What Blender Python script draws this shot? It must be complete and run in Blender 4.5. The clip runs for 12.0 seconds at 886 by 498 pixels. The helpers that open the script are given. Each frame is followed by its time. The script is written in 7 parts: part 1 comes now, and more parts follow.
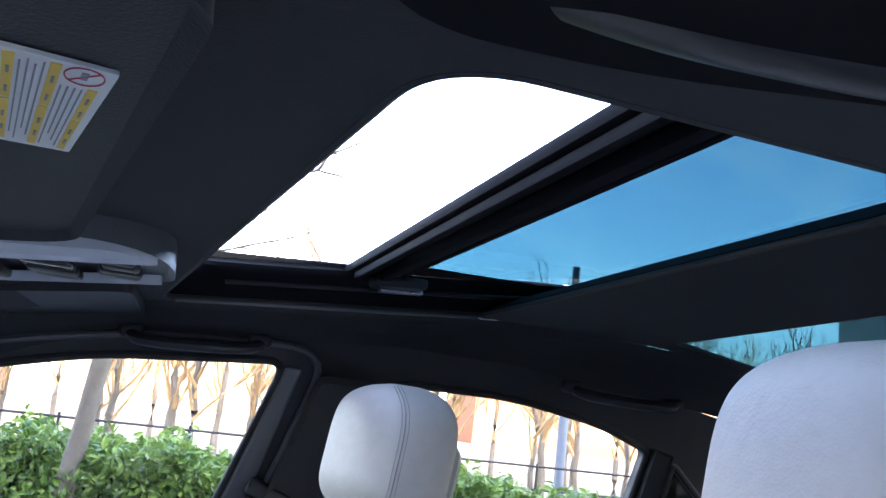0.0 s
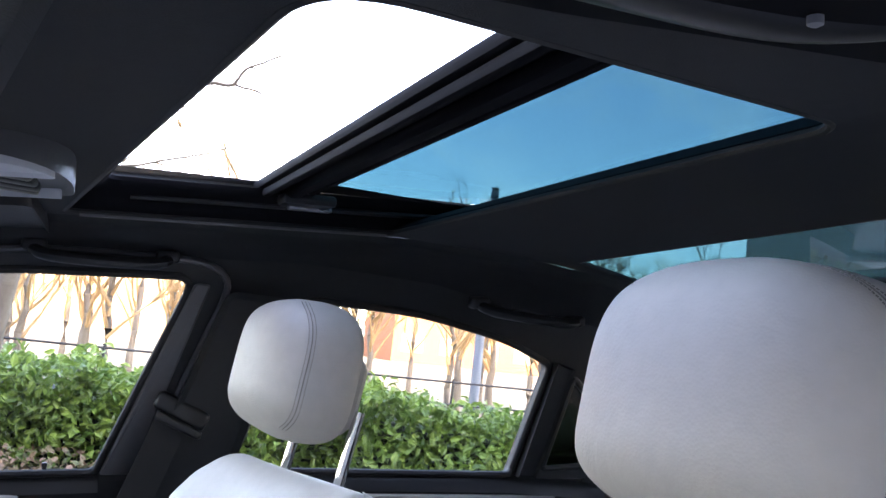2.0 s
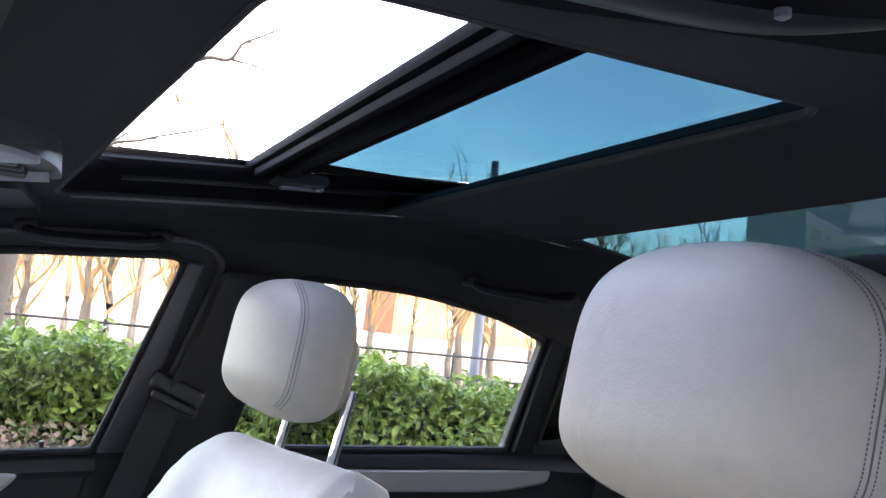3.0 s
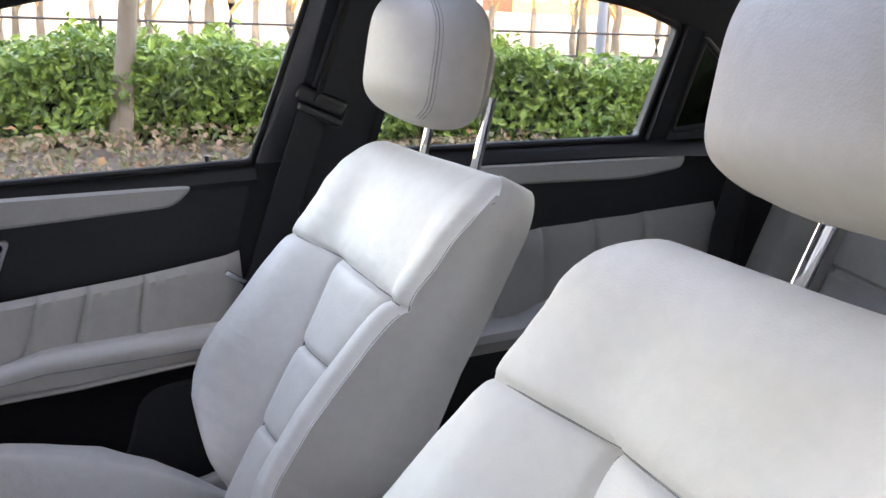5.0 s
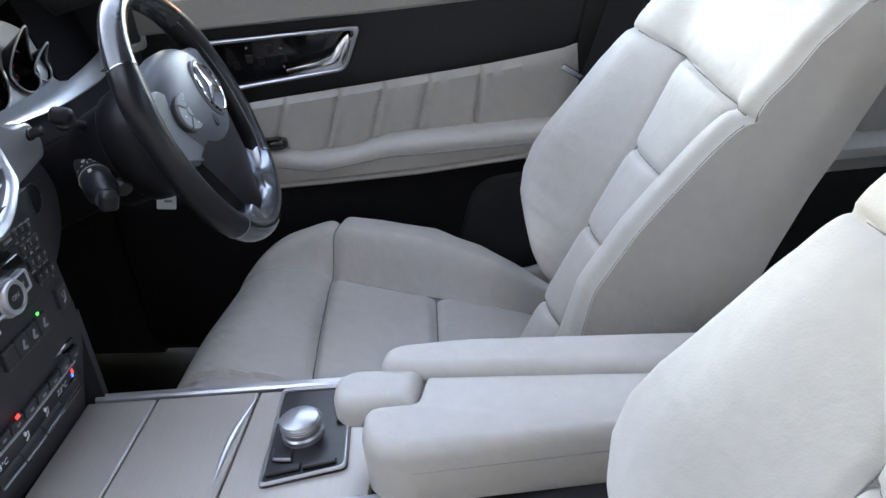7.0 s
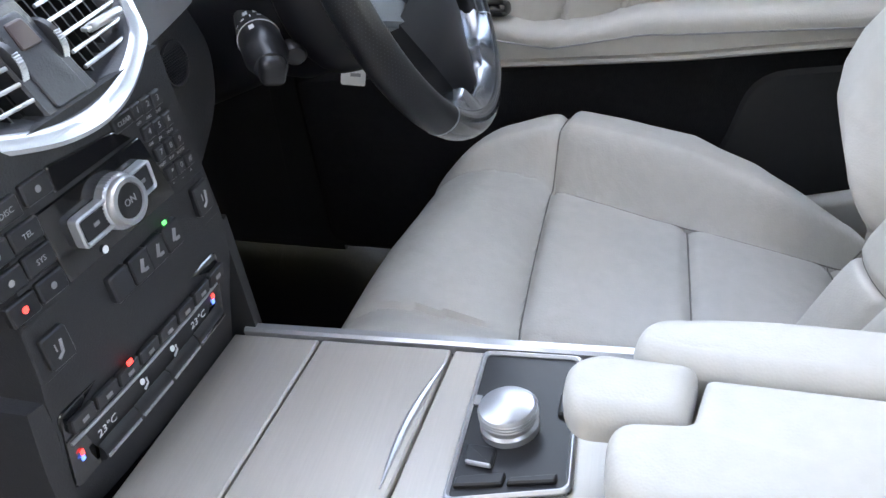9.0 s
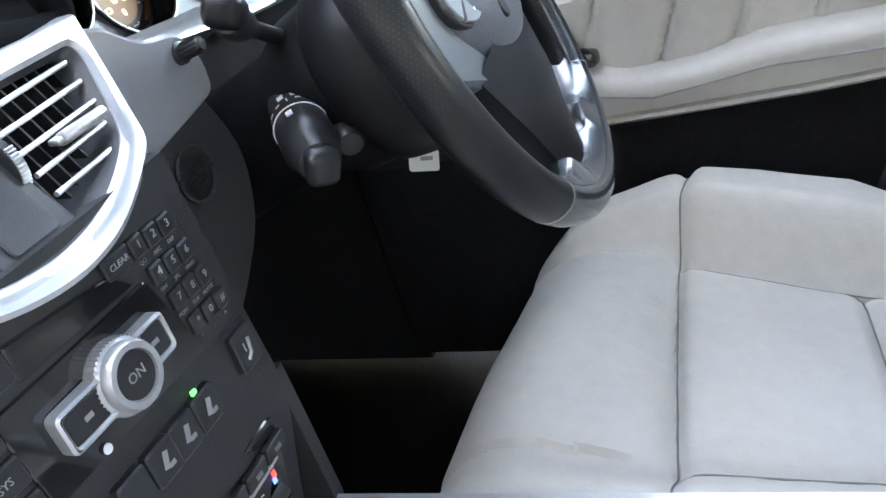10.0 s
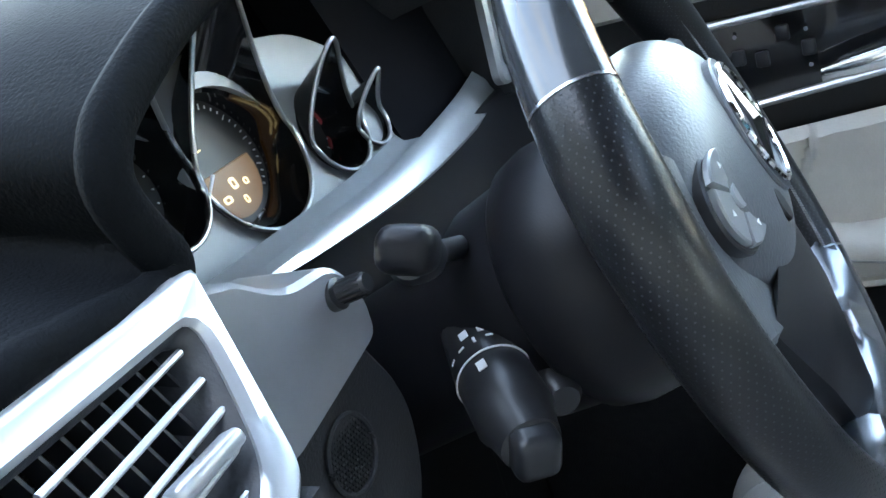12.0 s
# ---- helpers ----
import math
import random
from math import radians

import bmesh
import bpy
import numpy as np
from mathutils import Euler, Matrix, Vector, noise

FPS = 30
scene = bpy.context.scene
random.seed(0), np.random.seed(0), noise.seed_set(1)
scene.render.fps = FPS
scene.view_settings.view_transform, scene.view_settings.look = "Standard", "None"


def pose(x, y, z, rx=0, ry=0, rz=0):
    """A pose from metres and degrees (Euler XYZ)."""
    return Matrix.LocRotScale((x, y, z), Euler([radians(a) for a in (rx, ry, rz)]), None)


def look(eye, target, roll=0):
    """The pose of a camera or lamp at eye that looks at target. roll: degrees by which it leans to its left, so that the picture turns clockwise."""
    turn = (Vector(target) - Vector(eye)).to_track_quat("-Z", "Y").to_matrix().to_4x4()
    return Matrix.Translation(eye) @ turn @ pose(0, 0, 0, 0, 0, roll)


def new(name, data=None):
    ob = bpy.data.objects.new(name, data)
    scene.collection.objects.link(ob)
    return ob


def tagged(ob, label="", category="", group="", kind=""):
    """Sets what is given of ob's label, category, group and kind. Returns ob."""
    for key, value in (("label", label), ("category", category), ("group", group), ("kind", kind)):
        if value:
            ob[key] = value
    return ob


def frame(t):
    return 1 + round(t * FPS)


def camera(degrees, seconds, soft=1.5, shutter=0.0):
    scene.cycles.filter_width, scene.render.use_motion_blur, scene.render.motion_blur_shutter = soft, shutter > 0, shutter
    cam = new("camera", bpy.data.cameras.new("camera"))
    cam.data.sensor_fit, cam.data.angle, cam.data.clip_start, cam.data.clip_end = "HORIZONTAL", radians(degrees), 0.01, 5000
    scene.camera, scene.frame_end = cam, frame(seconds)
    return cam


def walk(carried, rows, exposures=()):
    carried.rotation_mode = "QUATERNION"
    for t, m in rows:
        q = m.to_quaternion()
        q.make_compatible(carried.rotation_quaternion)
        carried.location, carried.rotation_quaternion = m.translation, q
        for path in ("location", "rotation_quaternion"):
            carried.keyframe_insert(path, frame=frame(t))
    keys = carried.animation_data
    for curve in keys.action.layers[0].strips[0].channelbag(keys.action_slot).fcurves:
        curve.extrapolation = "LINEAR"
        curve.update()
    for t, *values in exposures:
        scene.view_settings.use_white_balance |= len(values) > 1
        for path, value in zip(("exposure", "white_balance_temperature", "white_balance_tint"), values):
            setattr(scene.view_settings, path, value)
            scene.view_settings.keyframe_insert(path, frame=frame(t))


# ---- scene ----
cam = camera(51.2, 12.0)
PATH = [
    (0, (-0.7772, 0.2174, 1.238), (1.041, -0.5273, 1.6116), 6.49),
    (0.5, (-0.7837, 0.2159, 1.2279), (1.0161, -0.5945, 1.5502), 6.8),
    (1, (-0.7795, 0.2219, 1.2205), (0.9919, -0.6619, 1.5053), 6.83),
    (1.5, (-0.788, 0.2203, 1.2245), (0.9679, -0.7024, 1.4803), 6.61),
    (2, (-0.8045, 0.2107, 1.2352), (0.9544, -0.7152, 1.4565), 6.34),
    (2.5, (-0.8103, 0.2078, 1.2384), (0.9469, -0.7244, 1.4467), 6.24),
    (2.7, (-0.8124, 0.2022, 1.2398), (0.947, -0.7273, 1.4411), 6.35),
    (4.3, (-0.8061, 0.2107, 1.2697), (0.9448, -0.7189, 1.005), 2.19),
    (4.5, (-0.8154, 0.2196, 1.2722), (0.9433, -0.6667, 0.9234), 2.26),
    (5, (-0.8284, 0.2325, 1.2765), (0.9636, -0.4801, 0.7465), 2.1),
    (5.5, (-0.827, 0.228, 1.2748), (0.9862, -0.271, 0.5943), 1.83),
    (6, (-0.8136, 0.2364, 1.2746), (0.9752, -0.0555, 0.429), 0.26),
    (6.5, (-0.8067, 0.223, 1.2731), (0.9659, 0.1492, 0.3498), -2.35),
    (6.7, (-0.7954, 0.2132, 1.2724), (0.9749, 0.1872, 0.3421), -2.53),
    (8.3, (-0.6058, 0.2893, 1.2223), (1.047, 0.4788, 0.1123), 1.9),
    (8.5, (-0.5489, 0.2977, 1.1877), (1.0676, 0.582, 0.0449), 0.23),
    (9, (-0.4624, 0.3033, 1.1333), (1.1244, 0.7056, -0.0158), -3.73),
    (9.5, (-0.3572, 0.3556, 1.0618), (1.2602, 0.7589, -0.0434), -6.13),
    (10, (-0.273, 0.3802, 1.0441), (1.3696, 0.9406, 0.0502), -12.83),
    (10.5, (-0.2025, 0.4146, 1.0543), (1.4397, 1.0969, 0.1392), -16.17),
    (11, (-0.1511, 0.4296, 1.0671), (1.4898, 1.1745, 0.1997), -16.23),
    (11.5, (-0.0996, 0.4713, 1.0857), (1.5585, 1.2035, 0.2406), -15.93),
    (12, (-0.0765, 0.509, 1.0629), (1.6065, 1.2257, 0.2543), -15.07),
]
walk(cam, [(t, look(eye, target, roll)) for t, eye, target, roll in PATH],
     [(0.0, 4.25, 6150, 21), (0.5, 4.25, 6700, 23), (2.7, 4.22, 7000, 24), (4.3, 4.32, 7800, 24), (6.5, 4.42, 7850, 20), (8.5, 5.06, 8450, 17), (10.0, 5.50, 8350, 15), (11.0, 5.38, 7650, 9), (12.0, 5.20, 7350, 8)])


# ---- world, sun, exposure ----
SUN_EL, SUN_AZ = 24.8, 270.3
world = bpy.data.worlds.new("sky")
scene.world = world
world.use_nodes = True
wn = world.node_tree.nodes
sky = wn.new("ShaderNodeTexSky")
sky.sky_type = 'NISHITA'
sky.sun_disc = False
sky.sun_elevation = radians(SUN_EL)
sky.sun_rotation = radians(SUN_AZ)
sky.dust_density = 1.5
wl = world.node_tree.links
wtc, wmap, wnoise, wramp, wbw, wwhite, wmix = (wn.new(k) for k in ("ShaderNodeTexCoord", "ShaderNodeMapping", "ShaderNodeTexNoise", "ShaderNodeValToRGB", "ShaderNodeRGBToBW", "ShaderNodeMath", "ShaderNodeMixRGB"))
wmap.inputs["Scale"].default_value, wmap.inputs["Rotation"].default_value = (1.2, 3.0, 3.4), (0.2, 0.3, 0.6)
wnoise.inputs["Scale"].default_value, wnoise.inputs["Detail"].default_value, wnoise.inputs["Distortion"].default_value = 2.2, 7, 0.8
wramp.color_ramp.elements[0].position, wramp.color_ramp.elements[1].position = 0.46, 0.78
wramp.color_ramp.elements[1].color = (0.6, 0.6, 0.6, 1)
wwhite.operation = 'MULTIPLY'
wwhite.inputs[1].default_value = 1.7
wl.new(wtc.outputs["Generated"], wmap.inputs[0])
wl.new(wmap.outputs[0], wnoise.inputs[0])
wl.new(wnoise.outputs[0], wramp.inputs[0])
wl.new(sky.outputs[0], wbw.inputs[0])
wl.new(wbw.outputs[0], wwhite.inputs[0])
wl.new(wramp.outputs[0], wmix.inputs[0])
wl.new(sky.outputs[0], wmix.inputs[1])
wl.new(wwhite.outputs[0], wmix.inputs[2])
wl.new(wmix.outputs[0], wn["Background"].inputs[0])
wn["Background"].inputs[1].default_value = 0.15
sun = new("sun", bpy.data.lights.new("sun", 'SUN'))
sun.data.energy, sun.data.angle, sun.data.color = 1.6, radians(1.0), (1.0, 0.84, 0.62)
sd = Vector((math.sin(radians(SUN_AZ)) * math.cos(radians(SUN_EL)), math.cos(radians(SUN_AZ)) * math.cos(radians(SUN_EL)), math.sin(radians(SUN_EL))))
sun.matrix_world = look(sd * 50, (0, 0, 0))


# ---- materials ----
def mat(name, col, rough=0.5, metal=0.0, bump=None, var=0.12, scale=6.0, fine=90.0, coat=0.0, col2=None, stretch=None, emit=None, spec=0.5):
    m = bpy.data.materials.new(name)
    m.use_nodes = True
    nt = m.node_tree
    n, l = nt.nodes, nt.links
    b = n["Principled BSDF"]
    b.inputs["Roughness"].default_value = rough
    b.inputs["Metallic"].default_value = metal
    b.inputs["Coat Weight"].default_value = coat
    b.inputs["Specular IOR Level"].default_value = spec
    tc = n.new("ShaderNodeTexCoord")
    mp = n.new("ShaderNodeMapping")
    if stretch:
        mp.inputs["Scale"].default_value = stretch
    l.new(tc.outputs["Object"], mp.inputs[0])
    big, small = n.new("ShaderNodeTexNoise"), n.new("ShaderNodeTexNoise")
    big.inputs["Scale"].default_value, small.inputs["Scale"].default_value = scale, fine
    big.inputs["Detail"].default_value = small.inputs["Detail"].default_value = 4
    l.new(mp.outputs[0], big.inputs[0])
    l.new(mp.outputs[0], small.inputs[0])
    mixf = n.new("ShaderNodeMath")
    mixf.operation = 'MULTIPLY_ADD'
    mixf.inputs[1].default_value = 0.6
    l.new(big.outputs[0], mixf.inputs[0])
    sc = n.new("ShaderNodeMath")
    sc.operation = 'MULTIPLY'
    sc.inputs[1].default_value = 0.4
    l.new(small.outputs[0], sc.inputs[0])
    l.new(sc.outputs[0], mixf.inputs[2])
    ramp = n.new("ShaderNodeValToRGB")
    c2 = col2 or tuple(min(1, c * (1 + var)) for c in col)
    c1 = tuple(c * (1 - var) for c in col) if not col2 else col
    ramp.color_ramp.elements[0].position, ramp.color_ramp.elements[1].position = 0.32, 0.68
    ramp.color_ramp.elements[0].color, ramp.color_ramp.elements[1].color = (*c1, 1), (*c2, 1)
    l.new(mixf.outputs[0], ramp.inputs[0])
    l.new(ramp.outputs[0], b.inputs["Base Color"])
    rr = n.new("ShaderNodeMapRange")
    rr.inputs["To Min"].default_value, rr.inputs["To Max"].default_value = max(0.02, rough * 0.85), min(1, rough * 1.15)
    l.new(big.outputs[0], rr.inputs[0])
    l.new(rr.outputs[0], b.inputs["Roughness"])
    if bump:
        bn = n.new("ShaderNodeTexNoise")
        bn.inputs["Scale"].default_value = bump[0]
        bn.inputs["Detail"].default_value = 3
        l.new(tc.outputs["Object"], bn.inputs[0])
        bp = n.new("ShaderNodeBump")
        bp.inputs["Strength"].default_value = bump[1]
        bp.inputs["Distance"].default_value = bump[2] if len(bump) > 2 else 0.001
        l.new(bn.outputs[0], bp.inputs["Height"])
        l.new(bp.outputs[0], b.inputs["Normal"])
    if emit:
        b.inputs["Emission Color"].default_value = (*emit[0], 1)
        b.inputs["Emission Strength"].default_value = emit[1]
    return m


def leather(name, col):
    """Cream hide: pebble grain from cells, soft creases, a slight stain."""
    m = mat(name, col, 0.52, 0, None, 0.07, 5.0, 60.0, spec=0.35)
    n, l = m.node_tree.nodes, m.node_tree.links
    tc = n.new("ShaderNodeTexCoord")
    v = n.new("ShaderNodeTexVoronoi")
    v.inputs["Scale"].default_value = 420
    cr = n.new("ShaderNodeTexNoise")
    cr.inputs["Scale"].default_value, cr.inputs["Detail"].default_value, cr.inputs["Distortion"].default_value = 11, 3, 1.2
    l.new(tc.outputs["Object"], v.inputs[0])
    l.new(tc.outputs["Object"], cr.inputs[0])
    b1, b2 = n.new("ShaderNodeBump"), n.new("ShaderNodeBump")
    b1.inputs["Strength"].default_value, b1.inputs["Distance"].default_value = 0.25, 0.0006
    b2.inputs["Strength"].default_value, b2.inputs["Distance"].default_value = 0.26, 0.009
    l.new(v.outputs["Distance"], b1.inputs["Height"])
    l.new(cr.outputs[0], b2.inputs["Height"])
    l.new(b2.outputs[0], b1.inputs["Normal"])
    l.new(b1.outputs[0], n["Principled BSDF"].inputs["Normal"])
    return m


def glass(name, tint, rough=0.0):
    m = bpy.data.materials.new(name)
    m.use_nodes = True
    n, l = m.node_tree.nodes, m.node_tree.links
    n.remove(n["Principled BSDF"])
    t, g, mx, f = n.new("ShaderNodeBsdfTransparent"), n.new("ShaderNodeBsdfGlossy"), n.new("ShaderNodeMixShader"), n.new("ShaderNodeFresnel")
    t.inputs[0].default_value = (*tint, 1)
    g.inputs["Roughness"].default_value = 0.02
    f.inputs[0].default_value = 1.35
    lim = n.new("ShaderNodeMath")
    lim.operation = 'MINIMUM'
    lim.inputs[1].default_value = 0.10
    l.new(f.outputs[0], lim.inputs[0])
    l.new(lim.outputs[0], mx.inputs[0])
    l.new(t.outputs[0], mx.inputs[1])
    l.new(g.outputs[0], mx.inputs[2])
    l.new(mx.outputs[0], n["Material Output"].inputs[0])
    return m


CREAM = leather("cream_leather", (0.45, 0.43, 0.395))
CREAM_GREY = mat("grey_vinyl", (0.40, 0.385, 0.36), 0.45, 0, (700, 0.2, 0.0005), 0.06)
HEADLINER = mat("headliner_cloth", (0.016, 0.017, 0.02), 0.95, 0, (900, 0.5, 0.0008), 0.2)
BLACK = mat("black_soft_plastic", (0.022, 0.0225, 0.025), 0.55, 0, (650, 0.55, 0.0008), 0.15, spec=0.35)
DASH = mat("dash_skin", (0.0048, 0.0055, 0.0066), 0.7, 0, (480, 0.7, 0.001), 0.15, spec=0.035)
# near-black: the shade of footwell, pockets and ducts is put into the colour
SHADOW = mat("deep_shade_black", (0.011, 0.011, 0.0125), 1.0, 0, (500, 0.8, 0.002), 0.3, spec=0.1)
GLOSS = mat("piano_black", (0.008, 0.008, 0.009), 0.08, 0, None, 0.1, coat=0.5)
SATIN = mat("satin_black", (0.017, 0.0175, 0.02), 0.35, 0, None, 0.1, spec=0.4)
SILVER = mat("satin_silver", (0.47, 0.48, 0.50), 0.30, 0.65, (900, 0.08, 0.0002), 0.05)
METAL = mat("satin_metal", (0.42, 0.43, 0.45), 0.28, 0.9, None, 0.05)
FRAME_TRIM = mat("frame_trim", (0.10, 0.098, 0.104), 0.45, 0, None, 0.06)
GREY_TRIM = mat("grey_frame_trim", (0.06, 0.06, 0.066), 0.4, 0, None, 0.08)
CHROME = mat("chrome", (0.75, 0.76, 0.78), 0.12, 1.0, None, 0.04)
BRUSHED = mat("brushed_taupe_trim", (0.45, 0.42, 0.385), 0.4, 0.35, (300, 0.06, 0.0002), 0.05, stretch=(3, 60, 3))
RIM_LACQ = mat("rim_lacquer", (0.03, 0.032, 0.036), 0.22, 0, None, 0.1, coat=0.4)
PAD = mat("pad_grey", (0.07, 0.075, 0.085), 0.42, 0, (520, 0.5, 0.0007), 0.1)
VENT_GREY = mat("vent_grey", (0.03, 0.032, 0.038), 0.45, 0, (520, 0.4, 0.0006), 0.1)
RUBBER = mat("rubber_seal", (0.012, 0.012, 0.013), 0.7, 0, None, 0.2)
BELT = mat("belt_webbing", (0.012, 0.012, 0.014), 0.75, 0, (900, 0.6, 0.0008), 0.2)
PRINT = mat("pale_print", (0.28, 0.28, 0.29), 0.5, 0, None, 0.03)
WHITE = mat("white_print", (0.75, 0.76, 0.78), 0.5, 0, None, 0.03)
PAPER = mat("white_label", (0.72, 0.72, 0.70), 0.55, 0, None, 0.04)
YELLOW = mat("yellow_print", (0.75, 0.52, 0.08), 0.55, 0, None, 0.04)
REDP = mat("red_print", (0.45, 0.04, 0.05), 0.55, 0, None, 0.04)
GREYP = mat("grey_print", (0.25, 0.25, 0.26), 0.55, 0, None, 0.04)
RED_LAMP = mat("red_lamp", (0.3, 0.01, 0.01), 0.4, 0, None, 0.02, emit=((1.0, 0.05, 0.05), 0.12))
GREEN_LAMP = mat("green_lamp", (0.01, 0.3, 0.05), 0.4, 0, None, 0.02, emit=((0.05, 1.0, 0.25), 0.06))
BLUE_LAMP = mat("blue_lamp", (0.01, 0.03, 0.3), 0.4, 0, None, 0.02, emit=((0.05, 0.15, 1.0), 0.12))
AMBER = mat("amber_display", (0.12, 0.07, 0.03), 0.4, 0, None, 0.1, emit=((0.9, 0.5, 0.22), 0.004))
ICON = mat("display_icon", (0.5, 0.45, 0.3), 0.4, 0, None, 0.02, emit=((1.0, 0.8, 0.4), 0.05))
DIAL = mat("dial_face", (0.015, 0.016, 0.018), 0.4, 0, None, 0.1)
PRIVACY = glass("privacy_glass", (0.10, 0.11, 0.12))
CLEAR = glass("window_glass", (0.93, 0.95, 0.94))
TINT = glass("roof_glass", (0.125, 0.205, 0.225))


# ---- building helpers ----
OFFSET = {}


def thing(name, loc, label, category, group="", kind=""):
    ob = new(name)
    ob.empty_display_size = 0.05
    ob.matrix_basis = Matrix.Translation(loc)
    OFFSET[ob] = Matrix.Translation(-Vector(loc))
    return tagged(ob, label, category, group, kind)


def to_mesh(bm, name, material, smooth=True):
    me = bpy.data.meshes.new(name)
    bmesh.ops.recalc_face_normals(bm, faces=bm.faces)
    bm.to_mesh(me)
    bm.free()
    me.materials.append(material)
    if smooth:
        me.shade_smooth()
        me.set_sharp_from_angle(angle=radians(38))
    return me


def part(name, bm, material, parent=None, label="", smooth=True):
    ob = new(name, to_mesh(bm, name, material, smooth))
    if parent:
        ob.parent = parent
        ob.matrix_basis = OFFSET.get(parent, Matrix())
    if label:
        ob["label"] = label
    return ob


def B():
    return bmesh.new()


def bx(bm, c, s, rot=None, bev=0.0, seg=2):
    """A box of size s round c, turned by a matrix, with rounded edges."""
    r = bmesh.ops.create_cube(bm, size=1.0)
    vs = r["verts"]
    bmesh.ops.scale(bm, vec=s, verts=vs)
    if bev:
        es = list({e for v in vs for e in v.link_edges})
        r = bmesh.ops.bevel(bm, geom=es, offset=min(bev, min(s) * 0.49), segments=seg, profile=0.5, affect='EDGES')
        vs = list({v for f in r["faces"] for v in f.verts} | {v for v in vs if v.is_valid})
    m = Matrix.Translation(c) @ (rot.to_4x4() if rot else Matrix())
    bmesh.ops.transform(bm, matrix=m, verts=vs)
    return bm


def axes(z, x=(1, 0, 0)):
    """A turn whose z goes along z and whose x lies as near x as can be."""
    z = Vector(z).normalized()
    x = Vector(x)
    x = (x - z * x.dot(z)).normalized()
    y = z.cross(x)
    return Matrix((x, y, z)).transposed()


def lathe(bm, c, ax, prof, seg=32):
    """A turned body: profile of (radius, height) along the axis ax from c."""
    R = axes(ax, (0.3, 1, 0.2))
    rings = []
    for r, h in prof:
        rings.append([bm.verts.new(Vector(c) + R @ Vector((r * math.cos(a), r * math.sin(a), h))) for a in (2 * math.pi * i / seg for i in range(seg))])
    for p, q in zip(rings, rings[1:]):
        for i in range(seg):
            bm.faces.new((p[i], p[(i + 1) % seg], q[(i + 1) % seg], q[i]))
    bm.faces.new(rings[0])
    bm.faces.new(rings[-1])
    return bm


def tube(bm, pts, r, seg=10, closed=False, flat=1.0, up=(0, 0, 1)):
    pts = [Vector(p) for p in pts]
    n = len(pts)
    rings = []
    for i, p in enumerate(pts):
        a = pts[(i - 1) % n] if closed or i else p
        b = pts[(i + 1) % n] if closed or i < n - 1 else p
        t = (b - a).normalized()
        u = Vector(up)
        s = t.cross(u)
        s = s.normalized() if s.length > 1e-5 else t.cross(Vector((1, 0, 0))).normalized()
        w = s.cross(t)
        rad = r[i] if isinstance(r, (list, tuple)) else r
        rings.append([bm.verts.new(p + (s * math.cos(q) * flat + w * math.sin(q)) * rad) for q in (2 * math.pi * k / seg for k in range(seg))])
    m = n if closed else n - 1
    for i in range(m):
        p, q = rings[i], rings[(i + 1) % n]
        for k in range(seg):
            bm.faces.new((p[k], p[(k + 1) % seg], q[(k + 1) % seg], q[k]))
    if not closed:
        bm.faces.new(rings[0])
        bm.faces.new(rings[-1])
    return bm


def loft(bm, rings, cap=True, closed=True):
    vr = [[bm.verts.new(p) for p in r] for r in rings]
    n = len(vr[0])
    for p, q in zip(vr, vr[1:]):
        for i in range(n if closed else n - 1):
            bm.faces.new((p[i], p[(i + 1) % n], q[(i + 1) % n], q[i]))
    if cap and closed:
        bm.faces.new(vr[0])
        bm.faces.new(vr[-1])
    return bm


def grid(bm, nu, nv, fn):
    vs = [[bm.verts.new(fn(i / nu, j / nv)) for i in range(nu + 1)] for j in range(nv + 1)]
    for j in range(nv):
        for i in range(nu):
            bm.faces.new((vs[j][i], vs[j][i + 1], vs[j + 1][i + 1], vs[j + 1][i]))
    return bm


def rounded(poly, r, seg=4):
    """Round the corners of a 2D polygon; r may be one number or one per corner."""
    out = []
    n = len(poly)
    for i, p in enumerate(poly):
        p = Vector(p)
        a, b = Vector(poly[i - 1]) - p, Vector(poly[(i + 1) % n]) - p
        rr = r[i] if isinstance(r, (list, tuple)) else r
        d = min(rr, a.length * 0.45, b.length * 0.45)
        if d < 1e-5:
            out.append(tuple(p))
            continue
        s, e = p + a.normalized() * d, p + b.normalized() * d
        for k in range(seg + 1):
            t = k / seg
            out.append(tuple(s * (1 - t) ** 2 + p * 2 * t * (1 - t) + e * t * t))
    return out


